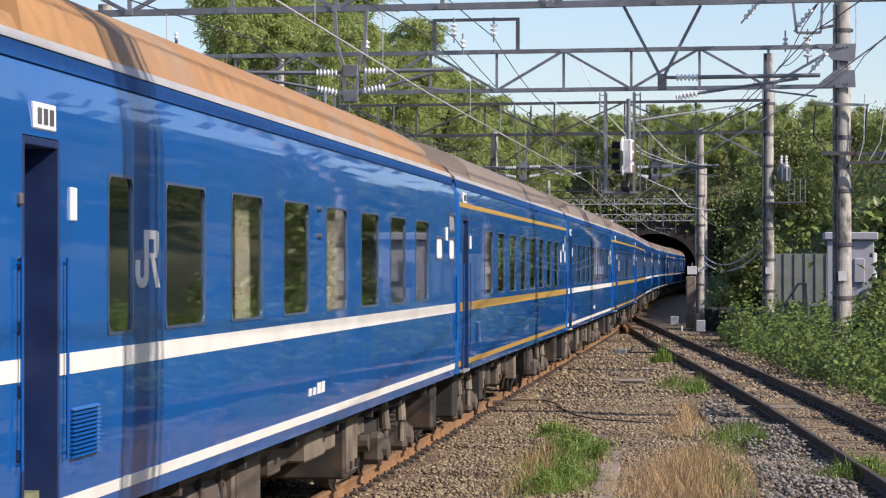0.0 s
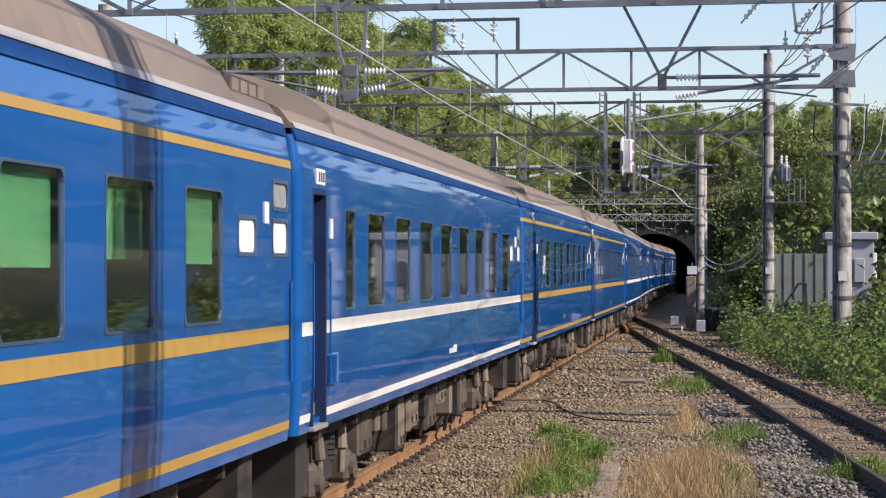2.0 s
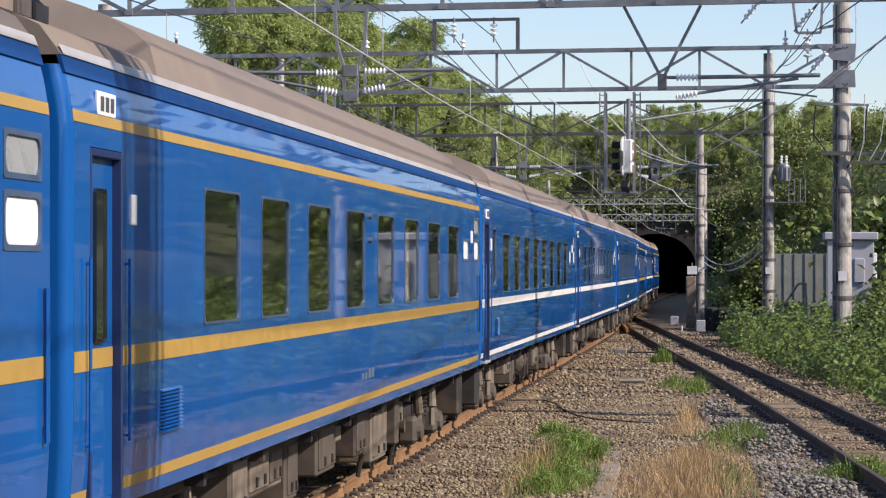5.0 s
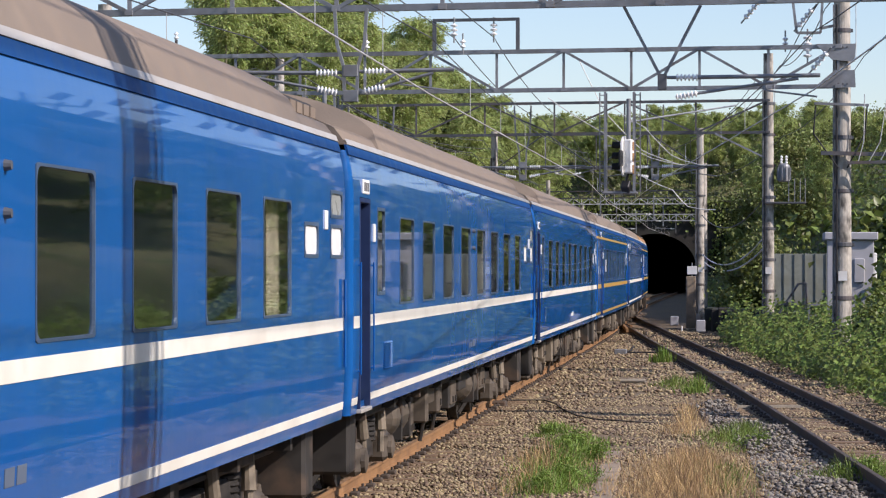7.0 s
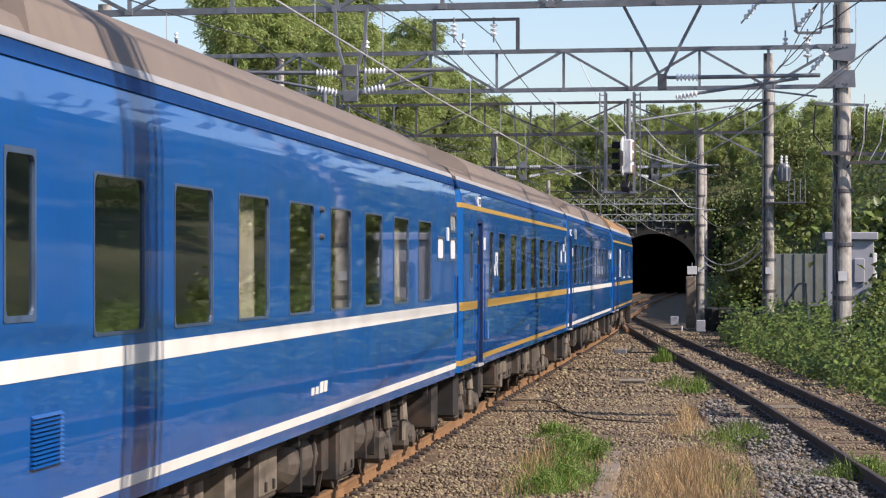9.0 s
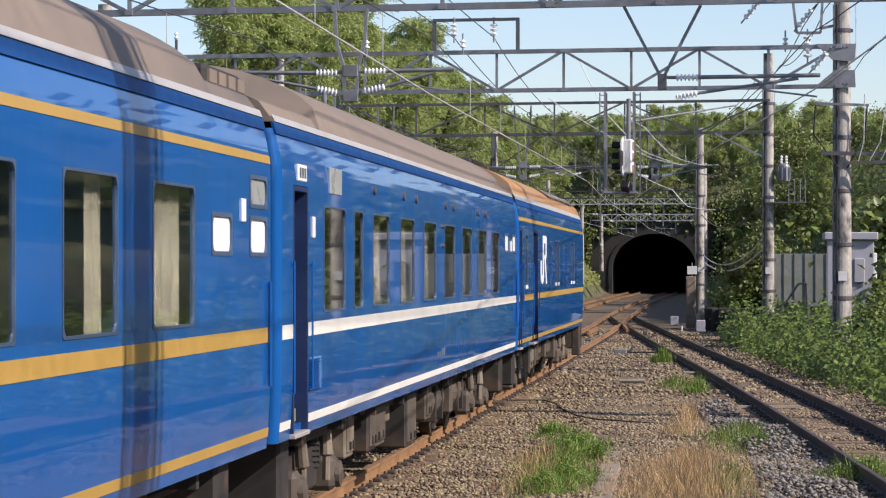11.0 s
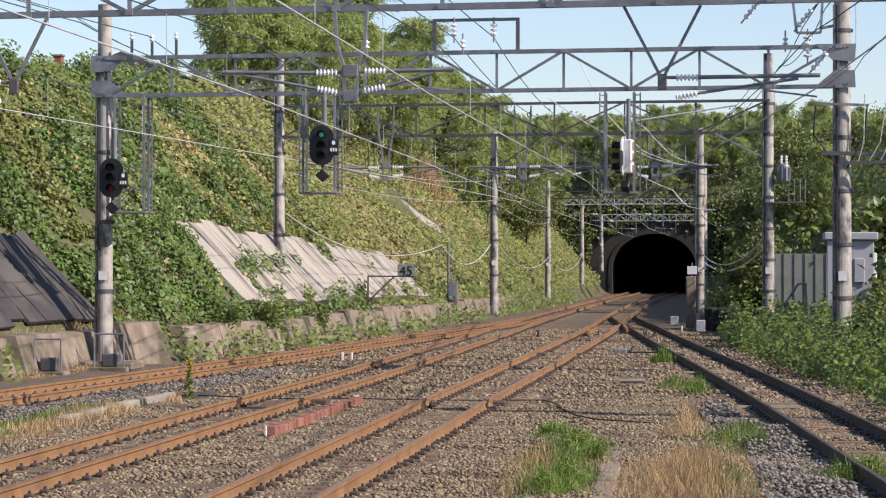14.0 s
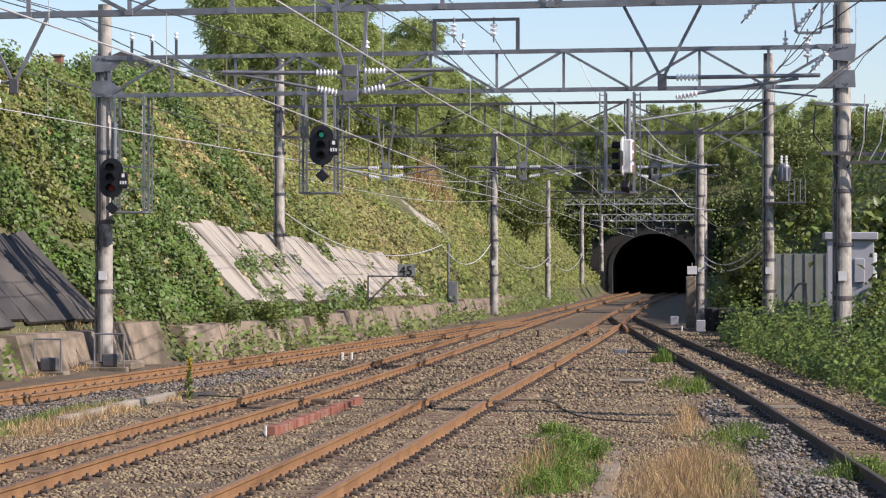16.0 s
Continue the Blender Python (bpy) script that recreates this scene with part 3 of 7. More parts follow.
def bogie(parent, y):
    """Cast frame, axle boxes, springs and two wheelsets."""
    b = new("bogie")
    b.parent, b.matrix_basis = parent, pose(0, y, 0)
    bm = bmesh.new()
    for s in (1, -1):
        box(bm, s * 0.98 - 0.08, s * 0.98 + 0.08, -1.55, 1.55, 0.52, 0.74, 0.03)
        box(bm, s * 0.98 - 0.10, s * 0.98 + 0.10, -0.55, 0.55, 0.34, 0.60, 0.04)
        box(bm, s * 1.12 - 0.05, s * 1.12 + 0.05, -0.75, 0.75, 0.82, 0.92, 0.02)
    box(bm, -1.0, 1.0, -0.30, 0.30, 0.50, 0.86, 0.03)
    for e in (-1, 1):
        box(bm, -1.0, 1.0, e * 1.72 - 0.06, e * 1.72 + 0.06, 0.55, 0.70, 0.02)
        for s in (-1, 1):
            bar(bm, (s * 1.0, e * 1.72, 0.6), (s * 0.72, e * 1.82, 0.14), 0.05)
    fr = part("bogie_frame", bm, M_DARK, b)
    for e in (-1.05, 1.05):
        for s in (-1, 1):
            bm = bmesh.new()
            box(bm, s * 1.06 - 0.12, s * 1.06 + 0.12, e - 0.17, e + 0.17, 0.28, 0.60, 0.05)
            lathe(bm, [(0.11, 0), (0.13, 0.02), (0.12, 0.06), (0.05, 0.08)], Matrix.Translation((s * 1.16, e, 0.43)) @ Euler((0, s * math.pi / 2, 0)).to_matrix().to_4x4(), 12)
            part("axle_box", bm, M_BOX, b)
            bm = bmesh.new()
            lathe(bm, [(r, 0.05 * k + dz) for k in range(6) for r, dz in ((0.07, 0), (0.095, 0.015), (0.095, 0.035))], pose(s * 1.02, e * 0.42, 0.52), 10)
            part("coil_spring", bm, M_DARK, b)
            bm = bmesh.new()
            rod(bm, (s * 1.12, e * 0.72, 0.98), (s * 1.14, e * 0.66, 0.62), 0.045, 0.06, 10)
            rod(bm, (s * 1.14, e * 0.66, 0.62), (s * 1.14, e * 0.64, 0.40), 0.035, seg=8)
            part("damper", bm, M_BOX_PALE, b)
            bm = bmesh.new()
            bar(bm, (s * 0.72, e * 1.52, 0.72), (s * 0.72, e * 1.50, 0.30), 0.08, 0.10)
            rod(bm, (s * 0.92, e * 1.45, 0.52), (s * 1.08, e * 1.45, 0.52), 0.09, seg=10)
            part("brake_hanger", bm, M_BOX, b)
        bm = bmesh.new()
        turn = Euler((0, math.pi / 2, 0)).to_matrix().to_4x4()
        for s in (-1, 1):
            lathe(bm, [(0.10, -0.09), (0.16, -0.07), (0.36, -0.05), (0.43, -0.06), (0.43, 0.05), (0.455, 0.06), (0.455, 0.085), (0.30, 0.07), (0.12, 0.09)],
                  Matrix.Translation((s * 0.58, 0, 0)) @ (turn if s < 0 else Euler((0, -math.pi / 2, 0)).to_matrix().to_4x4()), 20)
        rod(bm, (-0.9, 0, 0), (0.9, 0, 0), 0.075, seg=10)
        ws = part("wheelset", bm, M_DARK, b)
        ws.matrix_basis = pose(0, e, 0.43)
        WHEELSETS.append((ws, e))
    return b


def underfloor(parent, seed):
    rnd = random.Random(seed)
    y = -5.4
    while y < 5.0:
        kind = rnd.choice(["tall", "box", "tank", "narrow", "box", "low", "narrow"])
        w = rnd.uniform(0.5, 1.15) if kind not in ("narrow", "tank") else rnd.uniform(0.22, 0.4) if kind == "narrow" else rnd.uniform(1.1, 1.6)
        bm = bmesh.new()
        if kind == "tank":
            rr = 0.24
            lathe(bm, [(0.1, 0), (rr * 0.8, 0.04), (rr, 0.12), (rr, w - 0.12), (rr * 0.8, w - 0.04), (0.1, w)], Matrix.Translation((0.9, y, 0.66)) @ Euler((-math.pi / 2, 0, 0)).to_matrix().to_4x4(), 16)
            part("air_tank", bm, M_BOX, parent)
            for f in (0.25, 0.75):
                part("tank_strap", box(bmesh.new(), 0.64, 1.15, y + w * f - 0.025, y + w * f + 0.025, 0.40, 1.0, 0.01), M_DARK, parent)
        else:
            low = {"tall": 0.32, "box": rnd.uniform(0.42, 0.55), "low": 0.64, "narrow": rnd.uniform(0.38, 0.6)}[kind]
            out = rnd.uniform(1.02, 1.22)
            box(bm, 0.35, out, y, y + w, low, 0.97, 0.02)
            part("equipment_box", bm, rnd.choice((M_BOX, M_BOX, M_DARK, M_BOX_PALE)), parent)
            if kind in ("tall", "box"):
                lid = box(bmesh.new(), out - 0.02, out + 0.02, y + 0.06, y + w - 0.06, low + 0.05, 0.9, 0.012)
                part("box_lid", lid, rnd.choice((M_BOX, M_BOX_PALE)), parent)
                for f in (0.3, 0.7):
                    part("latch", box(bmesh.new(), out + 0.015, out + 0.04, y + w * f - 0.02, y + w * f + 0.02, low + 0.08, low + 0.16, 0.006), M_DARK, parent)
            elif kind == "narrow":
                part("drain_pipe", rod(bmesh.new(), (out - 0.05, y + w / 2, low + 0.03), (out - 0.1, y + w / 2 + 0.05, low - 0.22), 0.025, seg=6), M_DARK, parent)
        y += w + rnd.uniform(0.08, 0.55)
    bm = bmesh.new()
    for s in (-1, 1):
        box(bm, s * 0.5 - 0.09, s * 0.5 + 0.09, -HALF, HALF, 0.82, 1.0, 0.01)
    for k in range(9):
        box(bm, -1.3, 1.3, -9.2 + 2.3 * k - 0.05, -9.2 + 2.3 * k + 0.05, 0.86, 1.0)
    part("underframe", bm, M_DARK, parent)
    bm = bmesh.new()
    rod(bm, (1.18, -5.0, 0.9), (1.18, 5.0, 0.9), 0.025, seg=6)
    rod(bm, (1.08, -9.5, 0.84), (1.08, 9.5, 0.84), 0.03, seg=6)
    for e in (-1, 1):
        bar(bm, (0.0, e * HALF, 0.88), (0.0, e * (HALF + 0.25), 0.88), 0.22, 0.2)
        for k in range(3):
            rod(bm, (0.5 - 0.3 * k, e * (HALF + 0.02), 0.95), (0.45 - 0.3 * k, e * (HALF + 0.22), 0.45), 0.03, seg=6)
        box(bm, 0.80, 1.30, e * 10.1 - 0.22, e * 10.1 + 0.22, 0.42, 1.0, 0.03)
    part("end_piping", bm, M_DARK, parent)


def louver(parent, y0, y1, z0, z1, n):
    bm = bmesh.new()
    x = side_x((z0 + z1) / 2)
    step = (z1 - z0) / n
    for k in range(n):
        z = z0 + step * k
        vs = [(x + 0.022, y0, z), (x + 0.022, y1, z), (x - 0.005, y1, z + step * 0.85), (x - 0.005, y0, z + step * 0.85), (x - 0.005, y0, z), (x - 0.005, y1, z)]
        v = [bm.verts.new(c) for c in vs]
        for q in ((0, 1, 2, 3), (4, 0, 3), (1, 5, 2), (5, 4, 3, 2), (4, 5, 1, 0)):
            bm.faces.new([v[i] for i in q])
    part("louvre", bm, M_BLUE, parent)


def emblem(parent, y, z, s, k):
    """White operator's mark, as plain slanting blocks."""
    bm = bmesh.new()

    def block(pts):
        x = side_x(z) + 0.005
        a = [bm.verts.new((x, y + u * k, z + w * s)) for u, w in pts]
        b = [bm.verts.new((x - 0.012, y + u * k, z + w * s)) for u, w in pts]
        bm.faces.new(a)
        for i in range(len(a)):
            bm.faces.new((a[i], b[i], b[(i + 1) % len(a)], a[(i + 1) % len(a)]))
    # tall bar with rounded foot, and a stepped slab beside it
    block([(-0.48, -0.30), (-0.44, -0.42), (-0.34, -0.49), (-0.20, -0.50), (-0.08, -0.44), (-0.02, -0.34), (-0.02, 0.34), (-0.17, 0.34), (-0.17, -0.28), (-0.22, -0.34), (-0.30, -0.33), (-0.33, -0.27), (-0.33, -0.02), (-0.48, -0.02)])
    block([(-0.02, 0.34), (0.36, 0.34), (0.36, 0.46), (0.30, 0.50), (-0.17, 0.50), (-0.17, 0.34)])
    block([(0.20, 0.10), (0.36, 0.16), (0.36, 0.34), (0.20, 0.34)])
    block([(0.03, 0.02), (0.30, 0.02), (0.36, 0.16), (0.20, 0.10), (0.03, 0.10)])
    block([(0.06, 0.02), (0.21, 0.02), (0.42, -0.50), (0.26, -0.50)])
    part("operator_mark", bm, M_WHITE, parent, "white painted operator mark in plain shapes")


def door(parent, y0, y1, rec):
    """Door leaf at the back of its recess, with window, grab rail and threshold."""
    bm = bmesh.new()
    x = side_x(2.0) - rec
    box(bm, x + 0.004, x + 0.03, y0 + 0.03, y1 - 0.03, 1.06, 2.91, 0.008)
    d = part("door", bm, M_BLUE, parent)
    # jambs and head cover the reveals, coloured as dark as the shaded recess
    for a, b in ((y0, y0 + 0.028), (y1 - 0.028, y1)):
        part("door_jamb", box(bmesh.new(), x + 0.002, x + rec + 0.006, a, b, 1.04, 2.925, 0.004), M_JAMB, d)
    part("door_head", box(bmesh.new(), x + 0.002, x + rec + 0.004, y0 + 0.03, y1 - 0.03, 2.885, 2.925, 0.004), M_JAMB, d)
    bm = bmesh.new()
    box(bm, x + 0.031, x + 0.04, (y0 + y1) / 2 - 0.12, (y0 + y1) / 2 + 0.12, 1.9, 2.72, 0.02)
    part("door_window", bm, M_GLASS_DARK, d)
    bm = bmesh.new()
    box(bm, x, x + rec + 0.02, y0, y1, 1.0, 1.035, 0.005)
    part("threshold", bm, M_LIP, d)
    for yy in (y0 - 0.09, y1 + 0.09):
        bm = bmesh.new()
        rod(bm, (side_x(2) + 0.025, yy, 1.35), (side_x(2) + 0.025, yy, 2.35), 0.009, seg=6)
        for zz in (1.38, 2.32):
            rod(bm, (side_x(2) - 0.01, yy, zz), (side_x(2) + 0.025, yy, zz), 0.008, seg=6)
        part("grab_rail", bm, M_BLUE, d)


def plate(parent, name, y, z, w, h, material, label="", bars=False):
    bm = bmesh.new()
    x = side_x(z)
    box(bm, x - 0.01, x + 0.012, y - w / 2, y + w / 2, z - h / 2, z + h / 2, 0.006)
    p = part(name, bm, material, parent, label)
    if bars:
        for k in range(3):
            yy = y - w * 0.28 + w * 0.28 * k
            part("lettering_bar", box(bmesh.new(), x + 0.012, x + 0.015, yy - w * 0.09, yy + w * 0.09, z - h * 0.3, z + h * 0.3), M_STEEL_DK, p)
    return p


M_GREYPANE = mat("grey_vent_pane", (0.33, 0.35, 0.34), 0.3, var=0.1)
# Blue with the shade of the door recess put into it.
M_JAMB = mat("door_reveal_shade", (0.006, 0.022, 0.085), 0.6, var=0.2)
M_RIM = mat("window_gasket", (0.06, 0.10, 0.17), 0.4, var=0.2)
M_GLASS_DARK = mat("dark_glazing", (0.02, 0.025, 0.024), 0.05, var=0.2, coat=0.5)


# windows, door and slit window along the side of each kind of coach
LAYOUTS = {
    "mark": dict(first=[(-7.28, -6.68)], start=-5.80, count=7, door=(-9.05, -8.35), slit=(-10.25, -9.9, 2.12, 2.76)),
    "round": dict(first=[(-7.08, -6.45)], start=-5.60, count=7, door=(-8.90, -8.15), slit=(-9.98, -9.58, 2.12, 2.76)),
    "bare": dict(first=[(-8.77, -8.14)], start=-7.28, count=8, door=(-10.59, -9.86), slit=None),
    "wide": dict(first=[(-7.71, -6.46)], start=-5.60, count=7, door=(-10.78, -10.04), slit=None),
    "plain": dict(first=[(-7.75, -6.52)], start=-5.68, count=7, door=(-10.74, -10.03), slit=(-9.52, -8.95, 2.05, 2.86)),
    "plate": dict(first=[(-9.05, -7.80), (-7.26, -6.67)], start=-5.97, count=7, door=(-10.62, -9.90), slit=None),
}


def coach(label, gold, style, roof_mat, seed):
    """A sleeping coach; its far end is at local +y, its platform side at +x."""
    car = thing("sleeping_coach", label, "railway coach", group="coaches of the train")
    rnd = random.Random(seed)
    blind = seed in (2, 4)
    wz0, wz1 = 1.945, 2.80
    first, start, count, slit = LAYOUTS[style]["first"], LAYOUTS[style]["start"], LAYOUTS[style]["count"], LAYOUTS[style]["slit"]
    d0, d1 = LAYOUTS[style]["door"]
    allw = first + [(start + 2.12 * i, start + 2.12 * i + 1.21) for i in range(count)]
    rec = 0.075 if style in ("round", "wide") else 0.23
    low = 2.385 if style != "plate" else 2.53
    small = [(8.90, 9.60, low, low + 0.27), (10.28, 10.96, low, low + 0.27)]
    if style != "plate":
        small.append((10.28, 10.96, 2.72, 2.94))
    holes = [(a, b, wz0, wz1, 0.03) for a, b in allw] + [(a, b, c, d, 0.03) for a, b, c, d in small] + [(d0, d1, 1.035, 2.93, rec + 0.01)]
    if slit:
        holes.append((*slit, 0.03))
    near = -HALF + 0.34 if style == "round" else -HALF
    body_shell("body_shell", holes, car, (0.40 if style == "round" else 0.07, 0.07), near)
    for a, b in allw:
        window(car, a, b, wz0, wz1, M_GLASS, 0.010, M_RIM)
    for a, b, c, d in small:
        window(car, a, b, c, d, M_FROST if c < 2.6 else M_GREYPANE, 0.022, M_RIM, 0.065)
    if slit:
        window(car, *slit, M_GLASS, 0.025, M_RIM, 0.05)
    door(car, d0, d1, rec)
    if style in ("round", "mark"):
        for zz in (1.42, 1.72, 2.02, 2.32, 2.62):
            part("hinge", box(bmesh.new(), 1.44, 1.472, d0 - 0.09, d0 - 0.035, zz - 0.03, zz + 0.03, 0.01), M_STEEL_DK, car)
    # cabin behind the glass
    bm = bmesh.new()
    box(bm, -1.36, -1.30, -10.9, 10.9, 1.1, 3.3)
    box(bm, -1.3, 1.36, -10.9, 10.9, 1.10, 1.2)
    box(bm, -1.3, 1.36, -10.9, 10.9, 3.1, 3.16)
    box(bm, 0.25, 0.29, -8.0, 8.0, 1.2, 3.1)
    part("cabin_lining", bm, M_INSIDE, car)
    for i in range(8):
        bm = bmesh.new()
        yy = start - 2.57 + 2.12 * i
        box(bm, 0.29, 1.0, yy - 0.10, yy + 0.10, 1.2, 3.1, 0.02)
        box(bm, 0.29, 0.9, yy + 0.10, yy + 0.55, 1.5, 1.66, 0.04)
        box(bm, 0.29, 0.9, yy - 0.55, yy - 0.10, 1.5, 1.66, 0.04)
        box(bm, 0.29, 0.95, yy + 0.10, yy + 0.5, 2.35, 2.47, 0.03)
        part("berth", bm, M_SEATGREEN, car)
    for a, b in allw[1:]:
        k = rnd.random()
        if blind:
            h = (wz1 - wz0) * (1.0 if style == "round" else rnd.uniform(0.5, 0.62))
            ob = part("blind", box(bmesh.new(), -0.004, 0.004, -(b - a) * 0.49, (b - a) * 0.49, -h, 0, 0), M_BLIND, car)
            ob.matrix_basis = pose(side_x(2.4) - 0.07, (a + b) / 2, wz1 - 0.01)
            continue
        if k < (0.15 if style == "plate" else 0.68):
            continue
        w = (b - a) * (0.95 if k > 0.9 else rnd.uniform(0.2, 0.42))
        ob = part("curtain", curtain_mesh(w, wz1 - wz0), M_CURTAIN, car)
        side = rnd.choice((-1, 1))
        ob.matrix_basis = pose(side_x(2.4) - 0.12, (a + b) / 2 + side * ((b - a) - w) / 2, (wz0 + wz1) / 2)
    # stripes
    sm = M_GOLD if gold else M_CREAM
    for z0, z1, gold_only in ((1.765, 1.872, False), (1.085, 1.150, False), (3.045, 3.105, True)):
        if gold_only and not gold:
            continue
        bm = bmesh.new()
        if z0 > 3.0:
            side_strip(bm, near, HALF, z0, z1)
        else:
            side_strip(bm, near, d0 - 0.02, z0, z1)
            side_strip(bm, d1 + (0.75 if style == "round" and z0 > 1.5 else 0.02), HALF, z0, z1)
        if style == "round":
            corner_strip(bm, near, -1, 0.40, z0, z1)
        if z0 < 3:
            x = side_x(z0) - rec
            box(bm, x + 0.031, x + 0.034, d0 + 0.04, d1 - 0.04, z0, z1)
        part("stripe", bm, sm, car, "gold painted stripe" if gold else "cream-white painted stripe")
    # gutter and roof, lowered at both ends
    bm = bmesh.new()
    side_strip(bm, -HALF - 0.03, HALF + 0.03, CANT - 0.04, CANT + 0.05, 0.012)
    part("gutter", bm, M_GUTTER, car)
    # pale strip at the roof's foot, the sun's glint put into its colour
    bm = bmesh.new()
    (xa, za), (xb, zb) = roof_prof(4.05)[:2]
    xb, zb = xa + (xb - xa) * 0.2, za + (zb - za) * 0.2
    bm.faces.new([bm.verts.new(c) for c in ((xa + 0.004, -HALF, za + 0.003), (xa + 0.004, HALF, za + 0.003), (xb + 0.004, HALF, zb + 0.004), (xb + 0.004, -HALF, zb + 0.004))])
    part("roof_edge", bm, M_LIP, car)
    roof_mesh("roof", -HALF + 2.3, HALF - 1.7, 4.05, roof_mat, car, 0.75, 0.55)
    roof_mesh("low_roof", -HALF - 0.02, HALF + 0.02, 3.78, roof_mat, car)
    for ya, yb, nn in ((-HALF + 0.5, -HALF + 2.1, 4), (HALF - 1.6, HALF - 0.35, 5)):
        bm = bmesh.new()
        box(bm, -0.80, 0.78, ya, yb, 3.66, 3.86, 0.04)
        unit = part("air_conditioner", bm, M_DARK, car)
        for k in range(nn):
            w = (yb - ya) / nn
            part("grille", box(bmesh.new(), 0.775, 0.80, ya + w * k + 0.05, ya + w * (k + 1) - 0.05, 3.72, 3.82), M_ROOF, unit)
    # gangways
    for e in (-1, 1):
        bm = bmesh.new()
        for k in range(3):
            box(bm, -0.5, 0.5, e * (HALF + 0.10 + 0.075 * k) - 0.03, e * (HALF + 0.10 + 0.075 * k) + 0.03, 1.05, 3.15, 0.02)
        part("gangway_bellows", bm, M_RUBBER, car)
    # small fittings
    plate(car, "destination_sign", (d0 + d1) / 2 + 0.06, 3.03 if not gold else 3.17, 0.42, 0.13, M_WHITE, "white lit sign above the door", True)
    plate(car, "number_plate", d1 + 0.28, 2.62, 0.12, 0.17, M_WHITE, "small white plate")
    plate(car, "number_plate", 10.02, 2.69 if style != "plate" else 2.62, 0.14, 0.16, M_WHITE, "small white plate")
    lamp_y = 0.55 if style == "bare" else 0.12
    for zz in (2.77, 2.55):
        part("marker_lamp", rod(bmesh.new(), (1.44, lamp_y, zz), (1.485, lamp_y, zz), 0.03, 0.022, 10), M_STEEL_DK, car)
    for k in range(4):
        bm = bmesh.new()
        side_strip(bm, lamp_y - 0.42 + 0.22 * k, lamp_y - 0.28 + 0.22 * k + 0.03 * (k > 1), 1.285, 1.345 + 0.03 * (k > 1))
        part("lettering_bar", bm, M_CREAM if seed in (1, 3, 8) else M_FADED, car, "small unreadable lettering")
    lv = d1 + (0.05 if style in ("bare", "plate") else 1.0 if style in ("wide", "plain") else 0.25)
    louver(car, lv, lv + 0.6, 1.34, 1.60, 12)
    if style == "plate":
        plate(car, "name_plate", -8.40, 3.02, 0.68, 0.22, M_GREYPANE, "pale unreadable name plate")
        for yy in (-5.9, -3.6, -2.5, 0.5, 1.4, 4.6, 5.7):
            part("vent", rod(bmesh.new(), (1.40, yy, 3.02), (1.47, yy, 3.02), 0.05, 0.045, 10), M_STEEL_DK, car)
    if style in ("mark", "round"):
        emblem(car, -6.26 if style == "mark" else -6.02, 2.35, 0.33, 0.72)
    bm = bmesh.new()
    rod(bm, (1.47, HALF - 0.12, 1.45), (1.47, HALF - 0.12, 2.2), 0.015, seg=6)
    part("end_rail", bm, M_BLUE, car)
    underfloor(car, seed)
    bogie(car, -7.5)
    bogie(car, 7.5)
    return car


